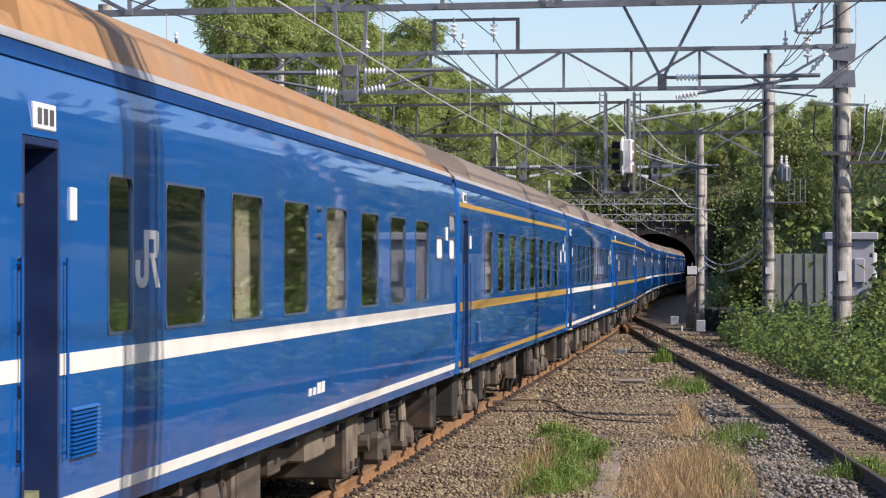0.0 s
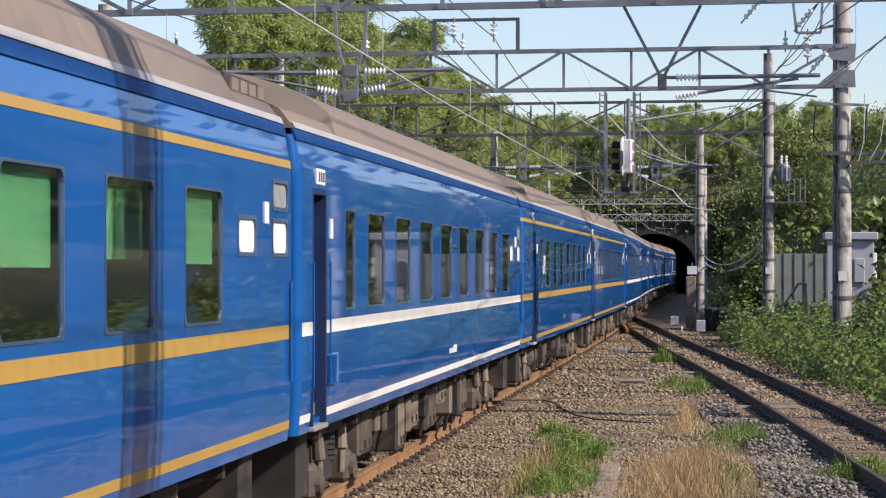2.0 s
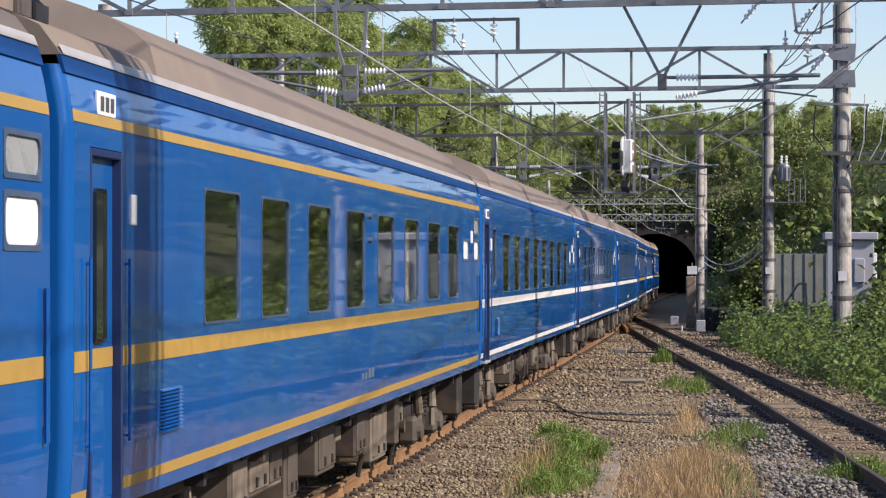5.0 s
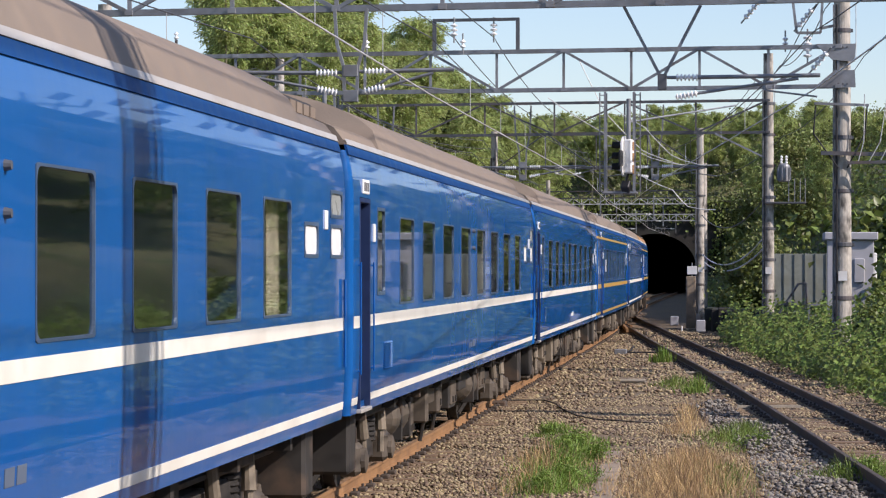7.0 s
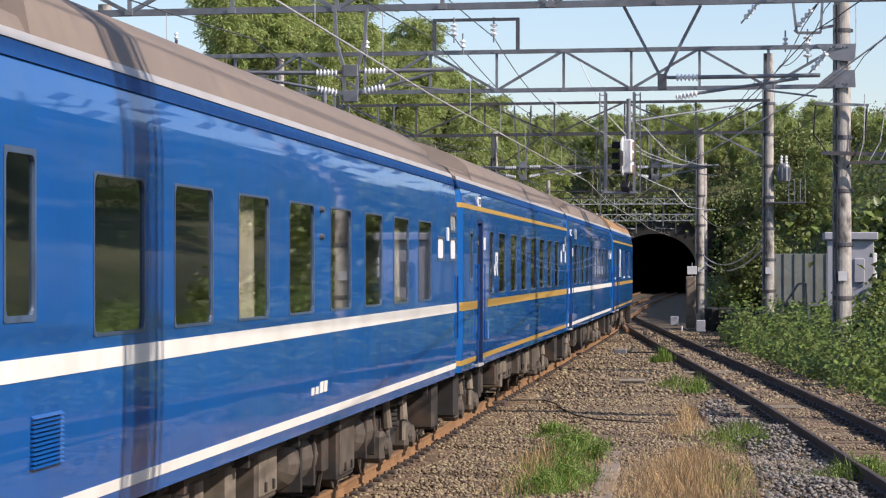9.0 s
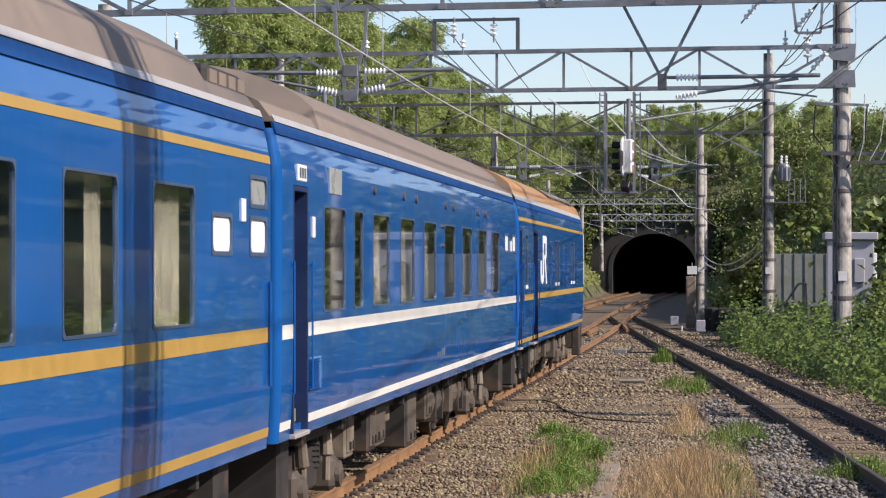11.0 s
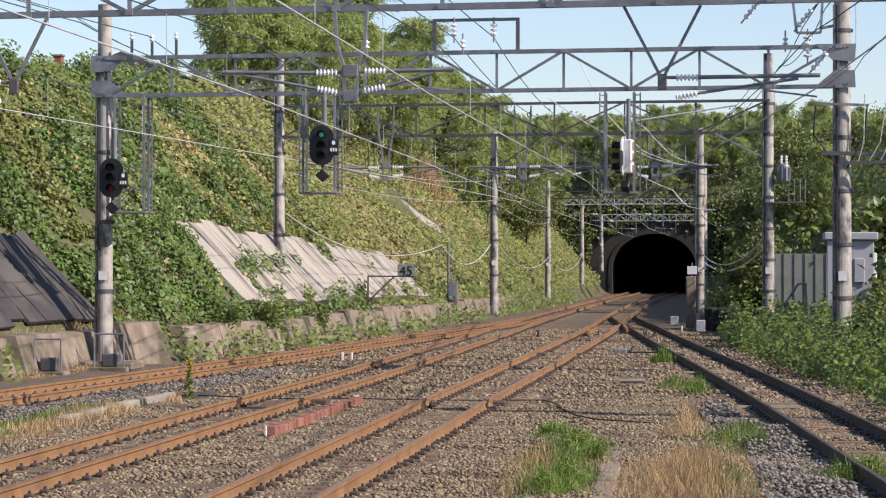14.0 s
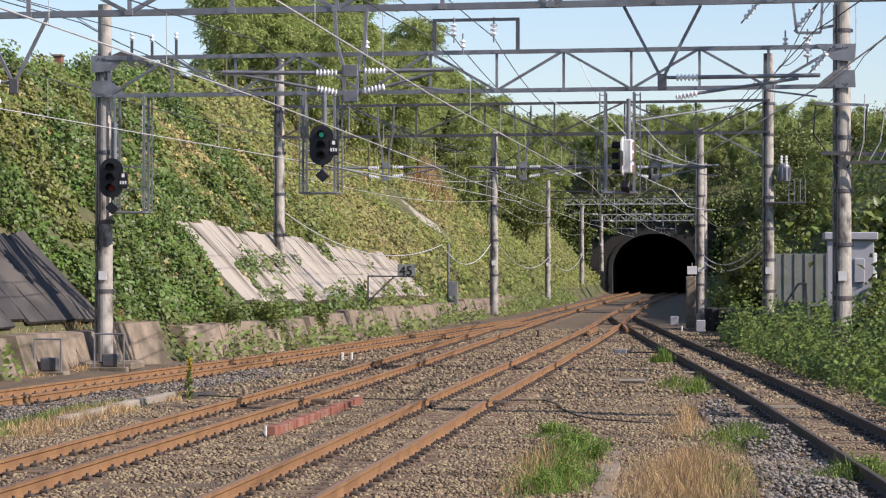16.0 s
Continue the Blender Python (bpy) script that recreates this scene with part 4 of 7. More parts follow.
def generator_van():
    """Tail van with louvres, slit windows and a rusty ventilated roof."""
    van = thing("generator_van", "blue generator van with gold stripes and a rusty vented roof", "railway van", group="coaches of the train")
    y0, y1 = -11.0, 8.16
    dr1, dr2 = (-10.87, -10.36), (-7.81, -6.71)
    wins = [(-9.64, -9.12, 1.95, 2.84), (-1.97, -1.49, 1.97, 2.82), (-1.16, -0.65, 1.97, 2.82), (3.23, 3.66, 1.97, 2.82), (4.10, 4.56, 1.97, 2.82)]
    holes = [(*w, 0.03) for w in wins] + [(*dr1, 1.05, 2.93, 0.11), (*dr2, 1.035, 2.93, 0.30)]
    body_shell("body_shell", holes, van, (0.08, 0.40), y0, y1)
    for w in wins:
        window(van, *w, M_GLASS, 0.025, M_RIM, 0.04)
        plate(van, "window_ledge", (w[0] + w[1]) / 2, 1.985, w[1] - w[0] - 0.04, 0.06, M_WHITE)
    door(van, *dr1, 0.10)
    door(van, *dr2, 0.25)
    bm = bmesh.new()
    box(bm, -1.36, -1.30, y0, y1, 1.1, 3.3)
    box(bm, 0.6, 0.64, y0, y1, 1.1, 3.3)
    part("cabin_lining", bm, M_INSIDE, van)
    for z0, z1 in ((1.765, 1.865), (1.085, 1.150), (3.045, 3.105)):
        bm = bmesh.new()
        edges = [y0, y1] if z0 > 3 else ([y0, dr1[0], dr1[1] + 0.35, dr2[0], dr2[1] + 0.02, y1] if z0 > 1.5 else [y0, dr1[0], dr1[1] - 0.45, y1])
        for a, b in zip(edges[::2], edges[1::2]):
            side_strip(bm, a, b, z0, z1)
        corner_strip(bm, y1, 1, 0.40, z0, z1)
        part("stripe", bm, M_GOLD, van, "gold painted stripe")
    for a, b in ((-3.67, -2.94), (-0.12, 0.38), (1.45, 2.07), (5.06, 5.55)):
        louver(van, a, b, 1.93, 2.80, 30)
    emblem(van, -5.12, 2.44, 0.86, 1.9)
    bm = bmesh.new()
    side_strip(bm, y0, y1, CANT - 0.04, CANT + 0.05, 0.012)
    part("gutter", bm, M_GUTTER, van)
    roof_mesh("roof", y0 + 0.05, y1 + 0.32, 4.05, M_ROOF_RUST, van, 0.05, 0.65)
    bm = bmesh.new()
    prof = roof_prof(4.05)
    (xa, za), (xb, zb) = prof[:2]
    xb, zb = xa + (xb - xa) * 0.35, za + (zb - za) * 0.35
    bm.faces.new([bm.verts.new(c) for c in ((xa + 0.004, y0, za + 0.003), (xa + 0.004, y1, za + 0.003), (xb + 0.004, y1, zb + 0.004), (xb + 0.004, y0, zb + 0.004))])
    part("roof_edge", bm, M_LIP, van)
    # ventilator panels along the roof shoulder
    for k in range(4):
        a = -1.3 + 2.2 * k
        for (ia, ib, name, m, w0, w1) in ((1, 3, "roof_panel", M_LIP, 0.0, 1.95), (3, 5, "roof_vent", M_DARK, 0.45, 1.75)):
            bm = bmesh.new()
            vs = []
            for j in range(ia, ib + 1):
                x, z = prof[j]
                vs.append((bm.verts.new((x + 0.02, a + w0, z + 0.03)), bm.verts.new((x + 0.02, a + w1, z + 0.03))))
            for p, q in zip(vs, vs[1:]):
                bm.faces.new((p[0], p[1], q[1], q[0]))
            bmesh.ops.solidify(bm, geom=bm.faces[:], thickness=0.03)
            part(name, bm, m, van)
    for ya, yb in ((-10.2, -8.2), (-6.8, -5.2)):
        bm = bmesh.new()
        box(bm, -0.8, 0.62, ya, yb, 3.85, 4.07, 0.04)
        hd = part("roof_hood", bm, M_DARK, van)
        bm = bmesh.new()
        box(bm, 0.61, 0.635, ya + 0.1, yb - 0.1, 3.95, 4.04)
        part("grille", bm, M_BLACK, hd)
    for e, yy in ((-1, y0), (1, y1)):
        bm = bmesh.new()
        for k in range(3):
            box(bm, -0.5, 0.5, yy + e * (0.12 + 0.08 * k) - 0.03, yy + e * (0.12 + 0.08 * k) + 0.03, 1.05, 3.15, 0.02)
        part("gangway_bellows", bm, M_RUBBER, van)
    for s in (-1, 1):
        part("corner_step", box(bmesh.new(), s * 1.28 - 0.09, s * 1.28 + 0.09, y1 - 0.1, y1 + 0.32, 0.32, 0.99, 0.02), M_DARK, van)
    underfloor(van, 77)
    bogie(van, -7.6)
    bogie(van, 4.9)
    return van


COACHES = [
    coach("glossy blue sleeping coach with white stripes and rusty roof", False, "mark", M_ROOF_RUST, 1),
    coach("glossy blue sleeping coach with gold stripes and brown roof", True, "wide", M_ROOF, 2),
    coach("glossy blue sleeping coach with white stripes and brown roof", False, "bare", M_ROOF, 3),
    coach("blue end coach with rounded corners, gold stripes and brown roof", True, "round", M_ROOF, 4),
    coach("glossy blue sleeping coach with gold stripes and brown roof", True, "wide", M_ROOF, 5),
    coach("glossy blue sleeping coach with white stripes and brown roof", False, "plain", M_ROOF, 6),
    coach("glossy blue sleeping coach with white stripes and brown roof", False, "plain", M_ROOF, 7),
    coach("glossy blue sleeping coach with white stripes and brown roof", False, "plain", M_ROOF, 8),
    coach("blue end coach with rounded corners, gold stripes and brown roof", True, "round", M_ROOF, 9),
    coach("blue lounge coach with white stripes, pale plate and brown roof", False, "plate", M_ROOF, 10),
    generator_van(),
]


GONE_BY = spline([(0, 0), (2.5, 43.88), (5, 87.91), (7.5, 132.13), (9, 159.11), (10.5, 186.25), (12.5, 222.27), (16, 285.2), (17, 303.2)])
LEAN = spline([(-400, -0.023), (20, -0.023), (32, -0.02), (54, 0.05), (76, 0.015), (97, -0.028), (400, -0.028)])


def travelled(t):
    """How far the train has gone at a time."""
    return float(GONE_BY(t))


def train_pose(y, wheelbase=15.0):
    """Pose of a coach whose middle is at y, both bogies on the track."""
    a, b = (MAIN(v) + LEAN(v) for v in (y - wheelbase / 2, y + wheelbase / 2))
    return pose((a + b) / 2, y, 0.0, 0, 0, -math.degrees(math.atan2(b - a, wheelbase)))


# ---- masts, gantries and wires ----
def mast(x, y, z0, z1, r, label, bands=3, cap=True, steel=False):
    root = thing("catenary_mast", label, "pole", pose(x, y, 0), group="catenary masts")
    bm = bmesh.new()
    seg = 20
    n = 8
    lathe(bm, [(r * (1.12 - 0.22 * k / n), z0 + (z1 - z0) * k / n) for k in range(n + 1)], seg=seg)
    part("shaft", bm, M_STEEL_DK if steel else M_POLE, root, smooth=False)
    for k in range(bands):
        z = z0 + (z1 - z0) * (0.12 + 0.76 * (k + 0.5) / bands)
        bm = bmesh.new()
        rr = r * (1.12 - 0.22 * (z - z0) / (z1 - z0)) + 0.012
        lathe(bm, [(rr, -0.05), (rr + 0.006, -0.04), (rr + 0.006, 0.04), (rr, 0.05)], pose(0, 0, z), 20)
        box(bm, rr, rr + 0.05, -0.03, 0.03, z - 0.04, z + 0.04)
        part("clamp_band", bm, M_STEEL_DK, root)
    # conduits running down the shaft
    for a in (-35, -60, 160):
        bm = bmesh.new()
        rr = r * 1.12 + 0.03
        px, py = rr * math.sin(radians(a)), -rr * math.cos(radians(a))
        rod(bm, (px, py, z0 + 0.4), (px * 0.9, py * 0.9, z1 - 1.2), 0.022, seg=6)
        part("conduit", bm, M_STEEL if a < -50 else M_RUBBER, root)
    bm = bmesh.new()
    box(bm, -0.10, 0.10, -r * 1.2 - 0.012, -r * 1.2 + 0.01, z0 + 2.2, z0 + 2.42)
    part("number_plate", bm, M_WHITE, root)
    return root


def truss(name, a, b, z_low, z_up, n, label, w=0.11, dark=False, both=True, ma=None):
    """Two chords with posts and diagonals between the ends a and b (x, y)."""
    root = thing(name, label, "gantry", group="gantries over the tracks")
    ma = ma or (M_STEEL_DK if dark else M_STEEL)
    A, B = Vector((*a, 0)), Vector((*b, 0))
    for z, nm in ((z_low, "lower_chord"), (z_up, "upper_chord")):
        bm = bmesh.new()
        bar(bm, A + Vector((0, 0, z)), B + Vector((0, 0, z)), w * 0.9, w * 0.9)
        part(nm, bm, ma, root)
    for k in range(n + 1):
        p = A.lerp(B, k / n)
        bm = bmesh.new()
        bar(bm, p + Vector((0, 0.02, z_low)), p + Vector((0, 0.02, z_up)), w * 0.55)
        part("post", bm, ma, root)
        if k < n:
            q = A.lerp(B, (k + 1) / n)
            bm = bmesh.new()
            lo, hi = (p, q) if (k % 2 == 0 or not both) else (q, p)
            bar(bm, lo + Vector((0, -0.03, z_low)), hi + Vector((0, -0.03, z_up)), w * 0.55)
            part("diagonal", bm, ma, root)
        for z in (z_low, z_up):
            bm = bmesh.new()
            box(bm, p.x - 0.075, p.x + 0.075, p.y - w * 0.5 - 0.014, p.y - w * 0.5 - 0.002, z - w * 0.42, z + w * 0.42, 0.006)
            part("gusset", bm, ma, root)
    return root


def insulator(bm, a, b, discs=6, r=0.075):
    a, b = Vector(a), Vector(b)
    d = (b - a)
    m = Matrix.Translation(a) @ d.to_track_quat("Z", "Y").to_matrix().to_4x4()
    L = d.length
    prof = [(0.02, 0)]
    for k in range(discs):
        z = L * (k + 0.15) / discs
        prof += [(0.03, z), (r, z + L * 0.25 / discs), (r * 0.9, z + L * 0.5 / discs), (0.03, z + L * 0.6 / discs)]
    prof += [(0.02, L)]
    lathe(bm, prof, m, 10)
    return bm


def string(name, a, b, label, discs=6, r=0.075):
    root = thing(name, label, "insulator", group="porcelain insulators")
    bm = insulator(bmesh.new(), a, b, discs, r)
    part("porcelain", bm, M_PORC, root)
    bm = bmesh.new()
    d = (Vector(b) - Vector(a)).normalized()
    rod(bm, Vector(a) - d * 0.14, Vector(a) + d * 0.02, 0.022, seg=6)
    rod(bm, Vector(b) - d * 0.02, Vector(b) + d * 0.14, 0.022, seg=6)
    part("end_fitting", bm, M_STEEL, root)
    return root


# nearest gantry, its masts just outside the view
mast(-17.4, 47.0, 0.6, 8.6, 0.19, "grey concrete catenary mast on the bank")
mast(6.0, 43.6, -0.3, 8.8, 0.19, "grey concrete catenary mast beside the spur")
truss("gantry_beam", (-17.4, 46.3), (6.0, 43.9), 6.62, 7.55, 13, "galvanised lattice beam across all tracks", 0.12)


def dropper_frame(x, y, z_top, z_bot, half, label, bent=False):
    root = thing("dropper_bracket", label, "bracket", group="dropper brackets")
    for s in (-1, 1):
        bm = bmesh.new()
        if bent:
            bar(bm, (x + s * half, y, z_top), (x + s * half * 0.85, y, z_top - (z_top - z_bot) * 0.38), 0.075, 0.05)
            bar(bm, (x + s * half * 0.85, y, z_top - (z_top - z_bot) * 0.38), (x + s * 0.12, y, z_top - (z_top - z_bot) * 0.62), 0.075, 0.05)
            bar(bm, (x + s * 0.12, y, z_top - (z_top - z_bot) * 0.62), (x + s * 0.10, y, z_bot), 0.08, 0.05)
        else:
            bar(bm, (x + s * half, y, z_top), (x + s * 0.03, y, z_bot + 0.12), 0.07, 0.05)
        part("leg", bm, M_STEEL, root)
    for za, zb in (((z_bot, z_bot + 0.2), (z_bot + 0.42, z_bot + 0.62)) if bent else ((z_bot - 0.1, z_bot + 0.16),)):
        w = 0.125 if bent else 0.075
        part("foot_plate", box(bmesh.new(), x - w, x + w, y - 0.05, y + 0.03, za, zb, 0.01), M_STEEL if bent else M_STEEL_DK, root)
    return root


def cantilever(x, y, z, to, label):
    """Insulated tube reaching from a bracket towards a track, with its steady arm."""
    s = 1 if to > x else -1
    root = thing("cantilever", label, "catenary arm", group="cantilevers")
    bm = insulator(bmesh.new(), (x + s * 0.22, y, z), (x + s * 0.60, y, z), 6, 0.062)
    part("porcelain", bm, M_PORC, root)
    bm = bmesh.new()
    rod(bm, (x + s * 0.05, y, z), (x + s * 0.24, y, z), 0.028, seg=8)
    rod(bm, (x + s * 0.58, y, z), (to, y, z + 0.02), 0.035, seg=8)
    part("tube", bm, M_STEEL, root)
    bm = insulator(bmesh.new(), (x + s * 0.22, y, z - 0.33), (x + s * 0.58, y, z - 0.26), 6, 0.062)
    part("lower_porcelain", bm, M_PORC, root)
    bm = bmesh.new()
    rod(bm, (x + s * 0.56, y, z - 0.265), (to - s * 0.35, y, z - 0.03), 0.026, seg=8)
    part("brace", bm, M_STEEL, root)
    bm = bmesh.new()
    rod(bm, (to - s * 0.9, y, z - 0.05), (to - s * 0.9, y, z - 0.22), 0.016, seg=6)
    rod(bm, (to - s * 0.9, y, z - 0.22), (to - s * 0.05, y, z - 0.33), 0.016, seg=6)
    part("steady_arm", bm, M_STEEL, root)
    return root


for bx, half, bent, to in ((-12.05, 0.62, False, -13.3), (-6.33, 0.27, True, -4.6), (-1.17, 0.63, False, 1.4)):
    dropper_frame(bx, 45.0, 6.6, 5.05 if bent else 5.32, half, "V-shaped galvanised dropper bracket below the beam", bent)
    cantilever(bx, 45.0, 5.56 if bent else 5.42, to, "galvanised tube cantilever with white porcelain")
cantilever(-6.33, 45.02, 5.54, -8.5, "galvanised tube cantilever with white porcelain")


# second gantry with the signals
GL, GR = (-15.34, 65.8), (2.50, 64.1)
ml = mast(*GL, -0.2, 8.75, 0.185, "weathered concrete mast beside the bank carrying the gantry", 4)
mr = mast(*GR, -0.2, 9.6, 0.20, "weathered concrete mast among bushes carrying the gantry", 6)
truss("gantry_beam", (-15.2, 65.6), (2.4, 63.9), 6.50, 7.42, 11, "galvanised lattice beam carrying the signals", 0.11)
for (mx, my), s in ((GL, 1), (GR, -1)):
    for z in (6.55, 7.40):
        root = thing("mast_bracket", "grey folded steel plate joining beam and mast", "bracket", group="mast brackets")
        bm = bmesh.new()
        vs = []
        up = 0.34 if z > 7 else 0.32
        for yy in (my - 0.24, my - 0.20):
            pts = [(mx - s * 0.30, z + 0.08), (mx + s * 0.62, z + 0.08), (mx + s * 0.24, z - up + 0.05), (mx - s * 0.28, z - up)] if z > 7 else [(mx - s * 0.30, z - 0.08), (mx + s * 0.66, z - 0.08), (mx + s * 0.18, z + up), (mx - s * 0.28, z + up)]
            vs.append([bm.verts.new((px, yy, pz)) for px, pz in pts])
        bm.faces.new(vs[0]), bm.faces.new(list(reversed(vs[1])))
        for i in range(4):
            bm.faces.new((vs[0][i], vs[1][i], vs[1][(i + 1) % 4], vs[0][(i + 1) % 4]))
        part("plate", bm, M_STEEL, root)
        bm = bmesh.new()
        for k in range(3):
            lathe(bm, [(0.025, 0), (0.025, 0.02)], Matrix.Translation((mx + s * (0.1 * k - 0.1), my - 0.24, z)) @ Euler((math.pi / 2, 0, 0)).to_matrix().to_4x4(), 6)
        part("bolt_row", bm, M_STEEL_DK, root)

# feeder frame on top of the beam
root = thing("wire_portal", "grey steel portal frame on the gantry with two insulators", "bracket")
for a, b in (((-7.11, 64.9, 7.45), (-7.11, 64.9, 8.2)), ((-5.10, 64.7, 7.45), (-5.10, 64.7, 8.2)), ((-7.15, 64.9, 8.2), (-5.06, 64.7, 8.2))):
    bm = bar(bmesh.new(), a, b, 0.09, 0.07)
    part("frame_bar", bm, M_STEEL_DK, root)
for x in (-6.63, -5.68):
    string("insulator", (x, 64.8, 8.12), (x, 64.8, 7.80), "white porcelain insulator hanging from the frame", 3, 0.09)

# small lattice frame and posts on the left part of the beam
for x, z in ((-14.6, 7.85), (-14.1, 7.8), (-13.5, 7.85)):
    root = thing("feeder_post", "short dark steel post with small insulator", "bracket", group="feeder posts")
    part("post", bar(bmesh.new(), (x, 65.5, 7.4), (x, 65.5, z), 0.06), M_STEEL_DK, root)
    part("porcelain", insulator(bmesh.new(), (x, 65.5, z), (x, 65.5, z + 0.18), 2, 0.06), M_PORC, root)
for x in (-8.7, -6.4, 1.2):
    string("insulator", (x, 64.6, 7.5), (x, 64.6, 7.72), "small white post insulator on the beam", 2, 0.07)


def signal_cage(x0, x1, y, z0, z1, label):
    root = thing("signal_cage", label, "signal frame", group="signal cages")
    for x in (x0, x1):
        for dy in (0.0, 0.55):
            bm = bar(bmesh.new(), (x, y + dy, z0), (x, y + dy, z1), 0.055)
            part("upright", bm, M_STEEL, root)
    bm = box(bmesh.new(), x0 - 0.08, x1 + 0.08, y - 0.08, y + 0.62, z0 - 0.05, z0, 0.01)
    part("floor_grating", bm, M_STEEL, root)
    for x, off in ((x0, -0.14), (x1, 0.14)):
        n = int((z1 - z0) / 0.26)
        bm = bmesh.new()
        bar(bm, (x + off, y + 0.3, z0), (x + off, y + 0.3, z1), 0.03)
        part("ladder_rail", bm, M_STEEL, root)
        for k in range(n):
            z = z0 + 0.2 + 0.26 * k
            part("rung", rod(bmesh.new(), (x, y + 0.3, z), (x + off, y + 0.3, z), 0.012, seg=6), M_STEEL, root)
    for z in (z0 + 0.55, z0 + 1.1):
        part("cage_rail", bar(bmesh.new(), (x0, y + 0.55, z), (x1, y + 0.55, z), 0.035), M_STEEL, root)
    return root


def signal(x, y, z, label, aspect, yaw=0.0, lit=0, bare=False):
    """Three-aspect colour light signal with oval backboard, hoods and repeater."""
    root = thing("signal", label, "railway signal", pose(x, y, z, 0, 0, yaw), group="railway signals")
    bm = bmesh.new()
    pts = [(0.29 * math.cos(a) , 0.29 * math.sin(a) + (0.19 if math.sin(a) > 0 else -0.19)) for a in [2 * math.pi * k / 28 for k in range(28)]]
    f = [bm.verts.new((px, -0.02, pz)) for px, pz in pts]
    b = [bm.verts.new((px, 0.02, pz)) for px, pz in pts]
    bm.faces.new(f), bm.faces.new(list(reversed(b)))
    for i in range(28):
        bm.faces.new((f[i], b[i], b[(i + 1) % 28], f[(i + 1) % 28]))
    part("backboard", bm, M_WHITE if bare else M_BLACK, root, "white reverse of the backboard" if bare else "")
    bm = box(bmesh.new(), -0.15, 0.15, 0.02, 0.22, -0.40, 0.40, 0.03)
    part("housing", bm, M_WHITE if bare else M_BLACK, root)
    if bare:
        for zz in (-0.3, -0.02, 0.24):
            part("rusty_panel", box(bmesh.new(), -0.157, -0.152, 0.04, 0.2, zz - 0.1, zz + 0.1), M_BRICKISH, root)
            part("rusty_panel", box(bmesh.new(), -0.1, 0.1, 0.222, 0.227, zz - 0.1, zz + 0.1), M_RAIL, root)
    for k, zz in enumerate((0.25, 0.0, -0.25)):
        bm = bmesh.new()
        m = Matrix.Translation((0, -0.02, zz)) @ Euler((math.pi / 2, 0, 0)).to_matrix().to_4x4()
        n = 14
        for i in range(n):
            a0, a1 = radians(-30 + 240 * i / n), radians(-30 + 240 * (i + 1) / n)
            q = [(0.105 * math.cos(a), 0.105 * math.sin(a), d) for a, d in ((a0, 0), (a1, 0), (a1, 0.26), (a0, 0.26))]
            bm.faces.new([bm.verts.new(m @ Vector(c)) for c in q])
        bmesh.ops.solidify(bm, geom=bm.faces[:], thickness=0.006)
        part("hood", bm, M_BLACK, root)
        bm = bmesh.new()
        lathe(bm, [(0.06, 0.0), (0.05, 0.02), (0.02, 0.03)], Matrix.Translation((0, -0.022, zz)) @ Euler((math.pi / 2, 0, 0)).to_matrix().to_4x4(), 14)
        part("lens", bm, aspect if k == lit else M_BLACK, root)
    bm = rod(bmesh.new(), (0.06, 0.12, 0.3), (0.06, 0.12, 1.35), 0.055, seg=12)
    part("hanger_pipe", bm, M_STEEL, root)
    bm = box(bmesh.new(), 0.18, 0.40, -0.03, 0.03, -0.24, 0.14, 0.02)
    tag = part("route_plate", bm, M_BLACK, root)
    if not bare:
        for i, (px, pz, w, h) in enumerate(((0.29, 0.06, 0.07, 0.09), (0.23, -0.11, 0.04, 0.08), (0.29, -0.11, 0.04, 0.08), (0.35, -0.11, 0.04, 0.08))):
            part("lettering_bar", box(bmesh.new(), px - w / 2, px + w / 2, -0.036, -0.031, pz - h / 2, pz + h / 2), M_WHITE, tag)
    bm = bmesh.new()
    m = Matrix.Translation((0.02, 0.05, -0.72)) @ Euler((0, radians(45), 0)).to_matrix().to_4x4()
    box(bm, -0.12, 0.12, -0.1, 0.1, -0.12, 0.12, 0.02, m)
    rod(bm, (0.02, 0.05, -0.6), (0.02, 0.1, -0.35), 0.03, seg=6)
    part("repeater_lamp", bm, M_BLACK, root)
    return root


signal_cage(-14.98, -14.26, 65.3, 3.67, 6.5, "galvanised ladder cage hanging beside the mast")
signal(-14.98, 64.95, 4.47, "black oval signal with a red lens, hanging in its cage", M_REDLAMP, 4, 2)
signal_cage(-10.28, -9.52, 64.9, 4.12, 6.45, "galvanised ladder cage hanging from the gantry")
signal(-9.78, 64.55, 5.22, "black oval signal showing green, hanging from the gantry", M_GREENLAMP, 4, 0)
signal_cage(-3.0, -2.33, 64.1, 4.08, 6.42, "galvanised ladder cage hanging above the spur")
signal(-2.55, 64.1, 4.9, "signal turned away, white edge and rusty housing lit", M_BLACK, -104, 0, True)

# third gantry
G2L, G2R = (-15.38, 92.0), (1.12, 90.0)
mast(*G2L, 0.2, 9.4, 0.165, "weathered concrete mast on the bank", 5)
mast(*G2R, -0.1, 9.3, 0.175, "weathered concrete mast beside the steps", 7)
truss("gantry_beam", (-15.3, 91.8), (1.1, 89.8), 6.72, 7.76, 7, "dark lattice beam on slender chords", 0.10, True)
for bx in (-11.6, -7.0, -2.6):
    dropper_frame(bx, 90.9, 7.7, 5.2, 0.28, "bent galvanised dropper bracket below the beam", True)
    cantilever(bx, 90.9, 5.66, bx + 2.1, "galvanised tube cantilever with white porcelain")
    cantilever(bx, 90.92, 5.64, bx - 1.8, "galvanised tube cantilever with white porcelain")
